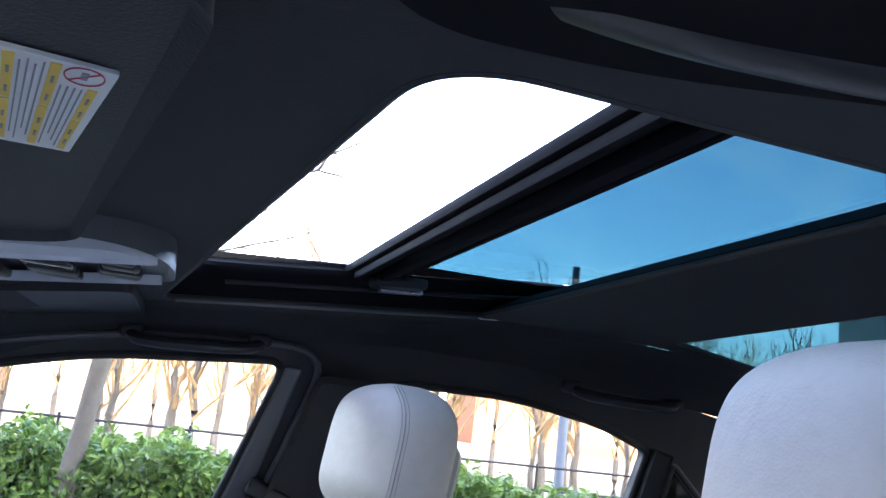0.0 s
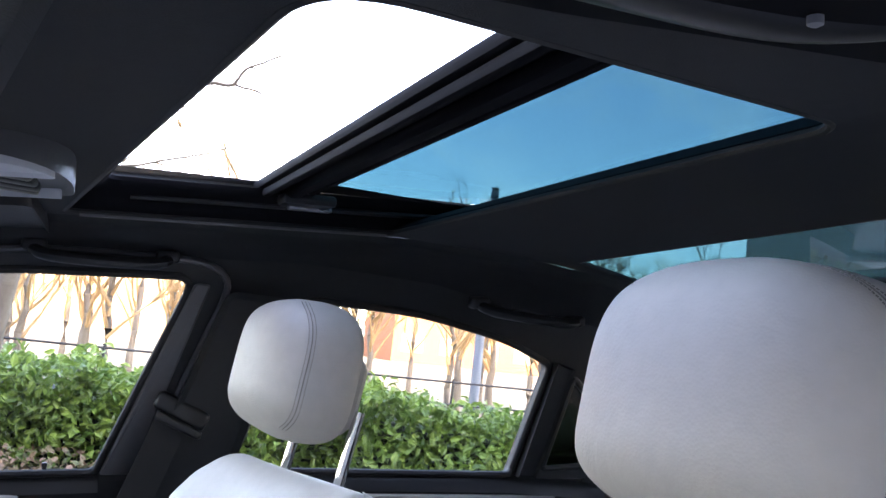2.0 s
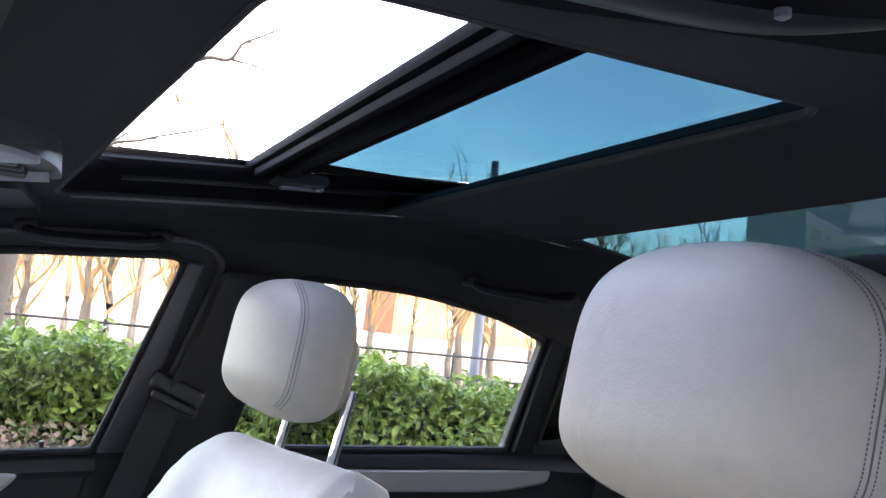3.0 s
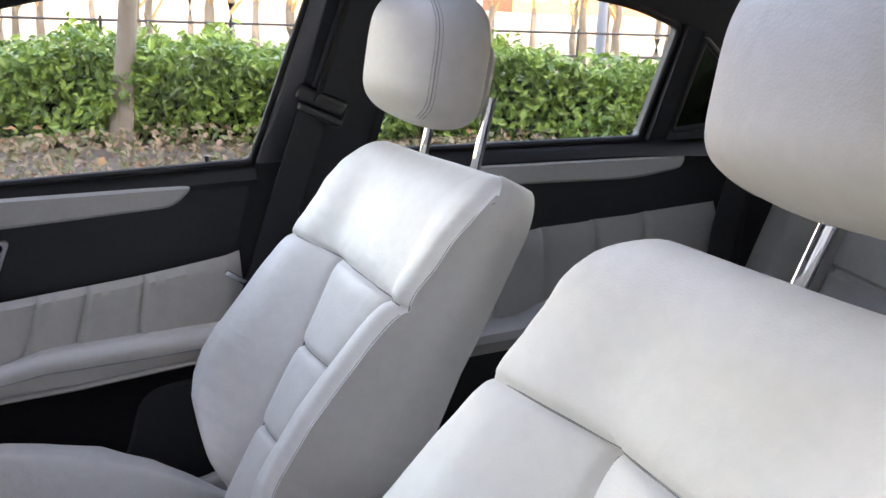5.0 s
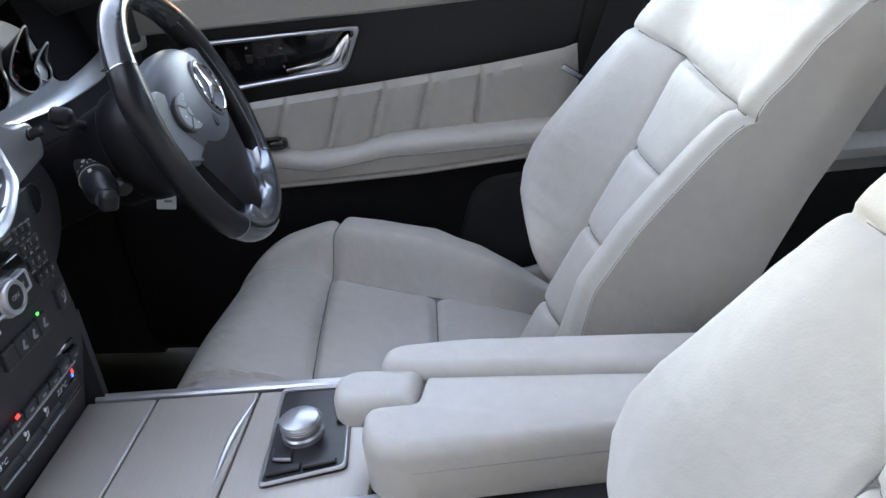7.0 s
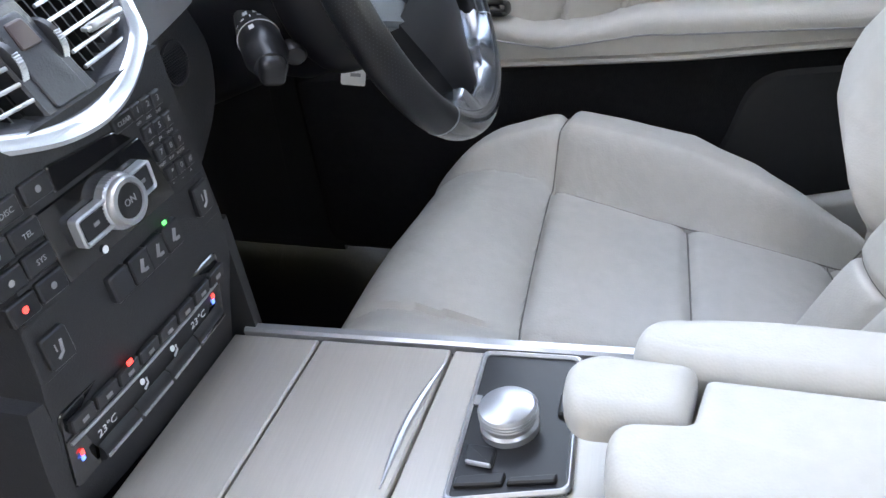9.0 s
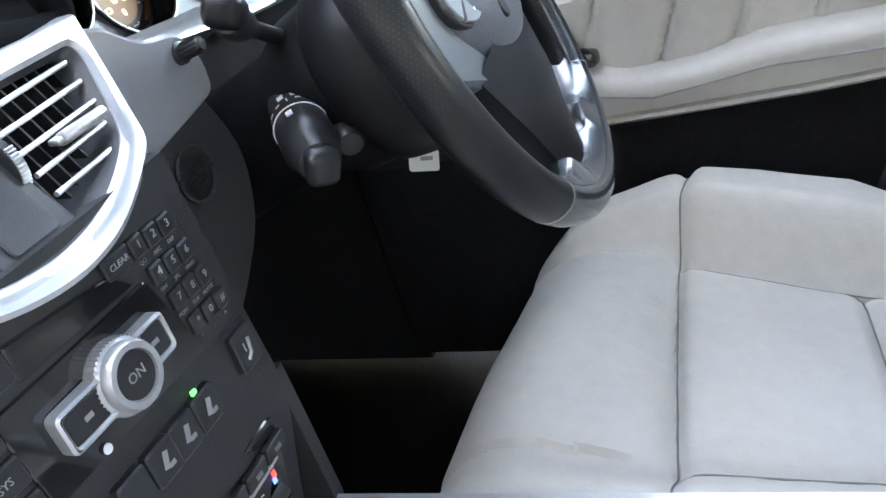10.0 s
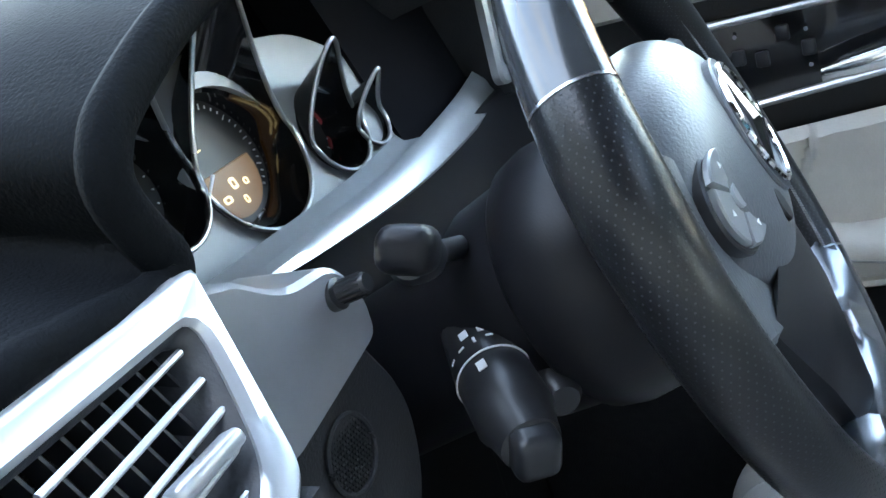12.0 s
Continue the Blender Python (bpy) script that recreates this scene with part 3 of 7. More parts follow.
# armrest with a pull cup at its front end
bm = B()
rings = []
for k in range(41):
    y = 0.05 + 0.53 * k / 40
    top = sum(lerp([(0.05, 0.737), (0.25, 0.731), (0.35, 0.727), (0.41, 0.708), (0.49, 0.700), (0.515, 0.701), (0.53, 0.712), (0.58, 0.712)], y + d) for d in (-0.016, -0.008, 0.0, 0.008, 0.016)) / 5
    bot = lerp([(0.05, 0.682), (0.3, 0.660), (0.58, 0.634)], y)
    inn = lerp([(0.05, 0.625), (0.30, 0.620), (0.46, 0.635), (0.58, 0.650)], y)
    rings.append([Vector(p) for p in ((0.70, y, top - 0.002), (inn + 0.035, y, top + 0.001), (inn + 0.022, y, top + 0.0015), (inn + 0.012, y, top - 0.001), (inn + 0.005, y, top - 0.006), (inn + 0.001, y, top - 0.013), (inn, y, top - 0.021), (inn + 0.002, y, top - 0.029),
                                      (inn + 0.006, y, bot + 0.0165), (inn + 0.013, y, bot + 0.0135), (inn + 0.009, y, bot + 0.0105), (inn + 0.008, y, bot + 0.006), (inn + 0.014, y, bot + 0.001), (inn + 0.03, y, bot - 0.002), (0.70, y, bot - 0.004))])
loft(bm, rings)
part("armrest", bm, CREAM, door, "cream padded armrest")
bm = B()
tube(bm, [(lerp([(0.05, 0.6255), (0.30, 0.6205), (0.46, 0.6355), (0.58, 0.6505)], y), y, lerp([(0.05, 0.711), (0.34, 0.701), (0.47, 0.676), (0.58, 0.686)], y)) for y in [0.05 + 0.02 * k for k in range(27)]], 0.0012, 6)
part("seam", bm, GREYP, door)
bm = B()
bx(bm, (0.672, 0.556, 0.722), (0.05, 0.05, 0.02), Matrix.Rotation(radians(8), 3, 'Y'), 0.006)
part("window_switch", bm, GLOSS, door, "black window switch")
bm = B()
slab(bm, rounded([(0.06, 0.30), (0.08, 0.69), (0.62, 0.635), (0.9, 0.62), (0.9, 0.30)], [0.03, 0.02, 0.05, 0.02, 0.03], 4), door_fn(0.69), 0.0, 0.03, 0.012)
part("map_pocket", bm, SHADOW, door)
bm = B()
slab(bm, rounded([(-0.005, 0.30), (0.01, 0.66), (0.21, 0.64), (0.25, 0.52), (0.35, 0.36), (0.36, 0.30)], 0.05, 5), door_fn(0.68), -0.005, 0.026, 0.01)
part("lower_cover", bm, BLACK, door)
# handle bezel: chrome frame, piano black field, lever
BEZ = rounded([(0.372, 0.912), (0.408, 0.838), (0.66, 0.812), (0.66, 0.905)], [0.016, 0.016, 0.02, 0.02], 5)
bm = B()
slab(bm, BEZ, door_fn(0.693), 0.0, 0.012, 0.002, [rounded([(0.381, 0.906), (0.412, 0.844), (0.652, 0.819), (0.652, 0.899)], [0.012, 0.012, 0.015, 0.015], 5)])
part("handle_bezel", bm, SILVER, door, "satin silver frame round the handle")
bm = B()
slab(bm, BEZ, door_fn(0.693), 0.0, 0.004)
part("handle_field", bm, GLOSS, door)
bm = B()
loft(bm, [[Vector((0.678 - b * 0.012, y, z)) + Vector((-0.004 * math.cos(q), 0.0, 0.5 * t * math.sin(q))) for q in (2 * math.pi * i / 10 for i in range(10))] for y, z, t, b in
          ((0.392, 0.893, 0.020, 0.2), (0.400, 0.880, 0.036, 0.5), (0.410, 0.868, 0.040, 0.8), (0.424, 0.858, 0.026, 1.0), (0.45, 0.853, 0.018, 1.0), (0.48, 0.849, 0.016, 0.9), (0.506, 0.846, 0.012, 0.6))])
part("handle_lever", bm, CHROME, door, "polished chrome release lever")
bm = B()
slab(bm, rounded([(0.405, 0.893), (0.418, 0.862), (0.497, 0.850), (0.482, 0.836), (0.409, 0.843), (0.385, 0.895)], 0.006, 3), door_fn(0.688), 0.0, 0.006, 0.002)
part("lever_plate", bm, CHROME, door)
for y, z in ((0.515, 0.868), (0.535, 0.885), (0.555, 0.865), (0.575, 0.87), (0.60, 0.86)):
    bm = B()
    bx(bm, (0.687, y, z), (0.006, 0.012, 0.014), None, 0.002)
    part("memory_button", bm, SATIN, door)
for y, z in ((0.515, 0.885), (0.515, 0.853), (0.575, 0.89)):
    bm = B()
    lathe(bm, (0.6845, y, z), (-1, 0, 0), [(0.002, 0), (0.0018, 0.001)], 10)
    part("lamp_mark", bm, GREYP, door)

rdoor = thing("rear_door", (0.72, -0.5, 0.3), "black and cream rear door panel below the rear window", "car door")
bm = B()
slab(bm, [(-0.21, 0.27), (-0.21, 0.985), (-0.76, 0.965), (-0.95, 0.95), (-0.90, 0.5), (-0.7, 0.27)], door_fn(0.745), 0.0, 0.045, 0.006)
part("shell", bm, BLACK, rdoor)
bm = B()
loft(bm, [[Vector((0.716 + dx, y, lerp([(-0.95, 0.938), (-0.71, 0.962), (-0.2, 0.984)], y) + dz)) for dx, dz in ((0.02, 0.012), (0.0, 0.016), (-0.012, 0.012), (-0.022, 0.002), (-0.028, -0.014), (-0.024, -0.024), (0.02, -0.024))] for y in (-0.95, -0.7, -0.4, -0.2)])
part("belt_rail", bm, SATIN, rdoor)
bm = B()
slab(bm, rounded([(-0.21, 0.966), (-0.21, 0.93), (-0.70, 0.905), (-0.79, 0.917), (-0.80, 0.942)], [0, 0, 0.05, 0.01, 0.01], 4), door_fn(0.70), 0.0, 0.014, 0.005)
part("upper_strip", bm, CREAM_GREY, rdoor)
bm = B()


def rear_insert(a, b):
    y = -0.24 - a * 0.62
    top = lerp([(-0.86, 0.845), (-0.5, 0.83), (-0.24, 0.81)], y)
    z = 0.62 + (top - 0.62) * b
    x = 0.684 + 0.012 * sstep(0.9, 1.0, b)
    for yk in (-0.42, -0.52, -0.62, -0.72):
        x += 0.007 * gauss(y - yk, 0.006) - 0.004 * gauss(y - yk - 0.03, 0.03)
    return Vector((x, y, z))


grid(bm, 140, 10, rear_insert)
part("quilted_insert", bm, CREAM_GREY, rdoor, "cream leather insert with pleats")
bm = B()
rings = []
for k in range(25):
    y = -0.25 - 0.5 * k / 24
    top = lerp([(-0.75, 0.70), (-0.56, 0.698), (-0.50, 0.690), (-0.46, 0.672), (-0.25, 0.662)], y)
    bot = top - 0.05
    rings.append([Vector(p) for p in ((0.70, y, top), (0.655, y, top + 0.001), (0.64, y, top - 0.01), (0.637, y, (top + bot) / 2), (0.65, y, bot), (0.70, y, bot))])
loft(bm, rings)
part("armrest", bm, CREAM_GREY, rdoor, "cream padded armrest")

# ---- grab handles, visors, overhead console, belts ----
def grab_handle(pts, label):
    g = thing("grab_handle", pts[0], label, "grab handle", "roof grab handles")
    p = [Vector(q) for q in pts]
    bm = B()
    tube(bm, smooth_line([p[0], p[1], p[2], p[3]], 6), 0.009, 10, flat=1.3)
    part("grip", bm, SATIN, g)
    for q in (p[0], p[3]):
        bm = B()
        bx(bm, q, (0.026, 0.034, 0.02), None, 0.008, 3)
        part("foot", bm, BLACK, g)
    return g


grab_handle([(0.556, 0.078, 1.333), (0.540, 0.055, 1.318), (0.540, -0.075, 1.313), (0.556, -0.098, 1.325)], "black plastic roof grab handle above the front window")
grab_handle([(0.535, -0.575, 1.276), (0.520, -0.60, 1.262), (0.52, -0.72, 1.248), (0.535, -0.745, 1.252)], "black plastic roof grab handle above the rear window")
# flat slab under the lining; the recess's shade is put in as black colour
recess = thing("handle_recess", (-0.58, -0.18, 1.36), "flat black slab for the shade of the recess behind the roof grab handle", "roof trim", kind="structure")
bm = B()
slab(bm, rounded([(-0.635, -0.02), (-0.545, -0.05), (-0.525, -0.14), (-0.53, -0.36), (-0.635, -0.38)], [0.02, 0.04, 0.06, 0.04, 0.02], 6), lambda u, v, w: Vector((u, v, 1.360 + 0.06 * (u + 0.53) - w)), 0.0, 0.006, 0.004)
part("moulding", bm, WELL, recess)
lg = thing("grab_handle", (-0.55, -0.15, 1.34), "black plastic roof grab handle above the open doorway", "grab handle", "roof grab handles")
bm = B()
tube(bm, smooth_line([(-0.588, -0.055, 1.366), (-0.572, -0.105, 1.360), (-0.560, -0.17, 1.358), (-0.558, -0.25, 1.357), (-0.585, -0.31, 1.362)], 6), 0.010, 12, flat=1.3)
part("grip", bm, SATIN, lg)
bm = B()
bx(bm, (-0.600, -0.05, 1.366), (0.04, 0.05, 0.02), Matrix.Rotation(radians(-20), 3, 'Y'), 0.012, 3)
part("foot", bm, BLACK, lg)
bm = B()
lathe(bm, (-0.575, -0.240, 1.350), (0, 0, -1), [(0.003, 0), (0.003, 0.003), (0.001, 0.004)], 10)
part("screw_cap", bm, GREYP, lg)


def sun_visor(x0, x1, label, sticker):
    v = thing("sun_visor", ((x0 + x1) / 2, 0.15, 1.345), label, "sun visor", "sun visors")
    ang = radians(11) if x0 < 0 else 0.0

    def turn(a, b, z):
        return Vector((-0.25 + (a + 0.25) * math.cos(ang) - (b - 0.06) * math.sin(ang), 0.06 + (a + 0.25) * math.sin(ang) + (b - 0.06) * math.cos(ang), z))
    bm = B()
    slab(bm, rounded([(x0, 0.060), (x1, 0.060), (x1, 0.235), (x0, 0.235)], 0.03, 6), lambda a, b, w: turn(a, b, (1.352 if x0 < 0 else 1.366) - 0.05 * max(0, b - 0.06) + w), 0.004, -0.012, 0.006)
    part("flap", bm, BLACK, v)
    bm = B()
    bx(bm, turn(x1 - 0.03 if x0 < 0 else x0 + 0.03, 0.225, 1.340 if x0 < 0 else 1.352), (0.03, 0.016, 0.014), None, 0.004)
    part("clip", bm, SATIN, v)
    if sticker:
        def on(a, q, w):
            b = q + 0.06 * (a + 0.519) * max(0.0, 1 - (q - 0.0755) / 0.033)
            return turn(a - 0.4 * (q - 0.0755), b, 1.3385 - 0.05 * max(0, b - 0.06) - w)

        def bar(a0, a1, q0, q1, name, material, w=0.0004):
            bm = B()
            slab(bm, [(a0, q0), (a1, q0), (a1, q1), (a0, q1)], on, w, w + 0.0003)
            return part(name, bm, material, lab)
        bm = B()
        slab(bm, rounded([(-0.519, 0.0755), (-0.4156, 0.0755), (-0.4156, 0.150), (-0.519, 0.150)], 0.0015, 3), on, -0.001, 0.0004)
        lab = part("warning_label", bm, PAPER, v, "white warning label with yellow bands and small print")
        for k in range(5):
            q = 0.0787 + 0.0129 * k
            a0 = -0.4990 if k == 0 else -0.516
            bar(a0, a0 * 0.55 - 0.4195 * 0.45, q, q + 0.0033, "yellow_band", YELLOW)
            bar(a0 * 0.53 - 0.4195 * 0.47, -0.4195, q, q + 0.0033, "yellow_band", YELLOW)
            for c in (0.12, 0.32, 0.62, 0.80):
                bar(a0 + (-0.4195 - a0) * c, a0 + (-0.4195 - a0) * c + 0.006, q + 0.0011, q + 0.0021, "print_bar", GREYP, 0.0007)
            for j in range(4):
                bar(-0.497 if k == 0 else -0.514 + 0.003 * (j % 2), -0.422 - 0.008 * ((j + k) % 3), q + 0.0046 + 0.0022 * j, q + 0.0052 + 0.0022 * j, "print_bar", GREYP)
        bm = B()
        tube(bm, [on(-0.510 + 0.0078 * math.cos(t), 0.0846 + 0.0060 * math.sin(t), 0.0006) for t in (2 * math.pi * i / 28 for i in range(28))], 0.00028, 6, True)
        tube(bm, [on(-0.5155, 0.0805, 0.0006), on(-0.5045, 0.0887, 0.0006)], 0.00025, 6)
        part("ban_sign", bm, REDP, lab, "red crossed-out oval sign")
        bar(-0.5135, -0.507, 0.0835, 0.0858, "print_bar", GREYP)
    return v


sun_visor(-0.60, -0.195, "black sun visor folded up, white and yellow warning label", True)
sun_visor(0.20, 0.58, "black sun visor folded up above the driver", False)

oc = thing("overhead_console", (0, 0.15, 1.35), "light grey overhead console with reading lamps and switches", "overhead console")


def oc_fn(a, b, w):
    return Vector((a, b - 0.014, 1.368 - 0.03 * (b - 0.02) - 0.012 * max(0.0, 1 - (a / 0.13) ** 2) + w))


bm = B()
slab(bm, rounded([(-0.125, 0.028), (0.125, 0.028), (0.135, 0.30), (-0.135, 0.30)], [0.11, 0.11, 0.02, 0.02], 10), oc_fn, 0.012, -0.008, 0.006)
part("base", bm, PAD, oc)
LAMP_COVER = mat("lamp_cover", (0.55, 0.57, 0.60), 0.35, 0, None, 0.04)
for s in (-1, 1):
    bm = B()
    slab(bm, rounded([(s * 0.062, 0.036), (s * 0.102, 0.062), (s * 0.128, 0.29), (s * 0.082, 0.29)], [0.012, 0.05, 0.01, 0.01], 8), oc_fn, -0.008, -0.014, 0.003)
    part("lamp_cover", bm, LAMP_COVER, oc, "pale grey plastic lamp cover")
for k, (a, b, w, h) in enumerate(((-0.045, 0.075, 0.022, 0.035), (-0.018, 0.070, 0.022, 0.03), (0.010, 0.072, 0.022, 0.035), (0.038, 0.075, 0.022, 0.035), (-0.03, 0.125, 0.03, 0.04), (0.01, 0.125, 0.03, 0.04), (0.045, 0.125, 0.02, 0.04), (-0.03, 0.18, 0.03, 0.04), (0.02, 0.18, 0.04, 0.04))):
    bm = B()
    bx(bm, oc_fn(a, b, -0.009), (w, h, 0.008), Matrix.Rotation(radians(6), 3, 'X'), 0.003)
    part("switch", bm, SATIN if k != 4 else GLOSS, oc)

belt = thing("seat_belt", (0.63, -0.13, 1.09), "black seat belt hanging from the pillar guide", "seat belt")
bm = B()
bx(bm, (0.642, -0.135, 1.098), (0.03, 0.085, 0.030), Matrix.Rotation(radians(28), 3, 'X'), 0.008, 3)
bx(bm, (0.632, -0.130, 1.078), (0.03, 0.075, 0.014), Matrix.Rotation(radians(28), 3, 'X'), 0.005, 3)
part("belt_guide", bm, SATIN, belt)
bm = B()
a = [Vector(p) for p in ((0.635, -0.12, 1.08), (0.640, -0.075, 0.97), (0.655, -0.02, 0.83), (0.665, 0.03, 0.70), (0.665, 0.07, 0.50), (0.66, 0.09, 0.32))]
line = smooth_line(a, 6)
loft(bm, [[p + Vector((0.0015, 0.024, 0.006)), p + Vector((-0.0015, 0.024, 0.006)), p + Vector((-0.0015, -0.024, -0.006)), p + Vector((0.0015, -0.024, -0.006))] for p in line])
part("webbing", bm, BELT, belt)
bm = B()
bx(bm, (0.648, 0.03, 0.818), (0.005, 0.038, 0.010), Matrix.Rotation(radians(35), 3, 'X'), 0.003)
part("tongue", bm, CHROME, belt, "metal belt tongue")


# ---- front seats ----
SEAM = mat("seam_thread", (0.17, 0.16, 0.15), 0.8, 0, None, 0.1)
UPV, NV = Vector((0, -0.515, 0.857)), Vector((0, 0.857, 0.515))
SO = Vector((0.318, 0.065, 0.545))
FAR_EDGE = [(0.0, 0.02), (0.12, 0.05), (0.16, 0.10), (0.195, 0.175), (0.225, 0.212), (0.26, 0.224), (0.33, 0.212), (0.44, 0.193), (0.536, 0.186), (0.60, 0.182), (0.665, 0.165)]
NEAR_EDGE = [(0.0, -0.150), (0.16, -0.142), (0.22, -0.138), (0.35, -0.152), (0.48, -0.172), (0.60, -0.186), (0.665, -0.190)]
FAR_SEAM = [(0.05, 0.034), (0.13, 0.038), (0.36, 0.042), (0.48, 0.055)]
NEAR_SEAM = [(0.05, -0.052), (0.13, -0.052), (0.23, -0.062), (0.355, -0.082), (0.478, -0.118)]
TOP_SEAM = [(-0.2, 0.474), (-0.12, 0.475), (0.055, 0.484), (0.2, 0.478)]
CROSS = (0.105, 0.233, 0.357)


def back_front(x, u):
    """Depth of the backrest's face: raised bolsters, stitched panel, soft head part."""
    fe, ne, fs, ns, ut = lerp(FAR_EDGE, u), lerp(NEAR_EDGE, u), lerp(FAR_SEAM, u), lerp(NEAR_SEAM, u), lerp(TOP_SEAM, x)
    tall = lerp([(0.0, 0.1), (0.12, 0.45), (0.2, 0.95), (0.3, 1.0), (0.42, 0.7), (0.52, 0.3), (0.62, 0.12)], u)
    n = 0.0
    if x > fs:
        n += 0.050 * tall * sstep(0.0, 0.62, (x - fs) / max(0.02, fe - fs))
    if x < ns:
        n += 0.034 * tall * sstep(0.0, 0.6, (ns - x) / max(0.02, ns - ne))
    n -= 0.010 * sstep(0.56, 0.66, u)
    if u < ut + 0.02:
        k = 1 - sstep(ut - 0.004, ut + 0.004, u)
        for line in (fs, ns):
            n -= 0.008 * gauss(x - line, 0.0055) * k
            n -= 0.006 * gauss(x - line, 0.018) * k
        if ns < x < fs:
            n += 0.006 * k * (1 - ((2 * x - fs - ns) / (fs - ns)) ** 2)
            for uk in CROSS:
                n -= (0.007 * gauss(u - uk, 0.0035) + 0.003 * gauss(u - uk, 0.012)) * k
    n -= (0.006 * gauss(u - ut, 0.0035) + 0.004 * gauss(u - ut, 0.014)) * (1 - 0.5 * sstep(fe - 0.05, fe, x))
    n += 0.0035 * noise.noise(Vector((x * 8, u * 8, 1.3))) + 0.0016 * noise.noise(Vector((x * 14 + u * 10, u * 34 - x * 12, 4.1))) * sstep(0.42, 0.55, u)
    return n


C_FAR = [(0.02, 0.085), (0.07, 0.130), (0.12, 0.172), (0.19, 0.222), (0.27, 0.256), (0.36, 0.268), (0.45, 0.266), (0.54, 0.245), (0.64, 0.20)]
C_NEAR = [(0.02, 0.235), (0.25, 0.262), (0.45, 0.268), (0.56, 0.245), (0.64, 0.20)]
P_FAR = [(0.02, 0.088), (0.102, 0.100), (0.265, 0.123), (0.444, 0.154)]
P_NEAR = [(0.0, 0.12), (0.25, 0.128), (0.44, 0.143)]


def seam_y(x):
    return 0.444 - 0.135 * max(0.0, 0.154 - x) - 0.08 * max(0.0, x - 0.154)


def cross_y(k, x):
    return (0.100, 0.263)[k] - 0.165 * (0.115 - x)


def cushion_top(x, y, near=1.0):
    """Height of the seat cushion: raised bolsters that taper to the rear, stitched panels, front roll."""
    w, p = (lerp(C_FAR, y), lerp(P_FAR, y)) if x > 0 else (lerp(C_NEAR, y), lerp(P_NEAR, y))
    ax = abs(x)
    z = 0.497 + 0.135 * (y - 0.1)
    front = sstep(seam_y(x) - 0.004, seam_y(x) + 0.004, y)
    t = (ax - p) / max(0.02, w - p)
    bol = lerp([(0.02, 0.30), (0.10, 0.52), (0.19, 0.80), (0.27, 0.98), (0.42, 1.0), (0.50, 0.62), (0.60, 0.15)], y)
    z += 0.068 * bol * (near if x < 0 else 1.0) * sstep(0.0, 0.46, t)
    z -= 0.050 * sstep(0.70, 1.0, t) ** 1.5
    k = 1 - front
    z -= (0.007 * gauss(ax - p, 0.006) + 0.006 * gauss(ax - p, 0.020)) * k
    if ax < p:
        z += 0.008 * (1 - (ax / p) ** 2) * k
        for q in (0, 1):
            z -= (0.006 * gauss(y - cross_y(q, x), 0.006) + 0.003 * gauss(y - cross_y(q, x), 0.012)) * k
        z += 0.014 * (1 - (x / 0.2) ** 2) * sstep(seam_y(x), seam_y(x) + 0.055, y)
    z -= 0.007 * gauss(y - seam_y(x), 0.006) + 0.005 * gauss(y - seam_y(x), 0.014)
    return z + 0.004 * noise.noise(Vector((x * 8, y * 8, 7.7))) + 0.0012 * noise.noise(Vector((x * 30 + y * 9, y * 14, 2.2)))


def head_ring(v, hc, R, width, off, n=56):
    """One level of the headrest: bellied front face, flat sides, slim back; v runs from -1 at the foot to 1 at the top."""
    k = max(0.03, 1 - abs(v) ** 4) ** 0.3 if abs(v) < 1 else 0.1
    hw = width * max(0.06, (1 - v ** 2.9) ** 0.5 if v > 0 else (1 - abs(v) ** 6) ** 0.4)
    ring = []
    for j in range(n):
        q = 2 * math.pi * j / n
        c, d = math.cos(q), math.sin(q)
        x = hw * math.copysign(abs(c) ** 0.46, c)
        y = (0.052 + 0.016 * (1 - (x / width) ** 2) if d > 0 else 0.036) * math.copysign(abs(d) ** 0.5, d)
        y = 0.006 + (y - 0.006) * k
        z = v * 0.090 + (0.30 * max(0.0, y) * sstep(0.2, 1.0, -v)) - 0.10 * max(0.0, y) * sstep(0.5, 1.0, v)
        ring.append(hc + R @ Vector((x + off, y, z)))
    return ring


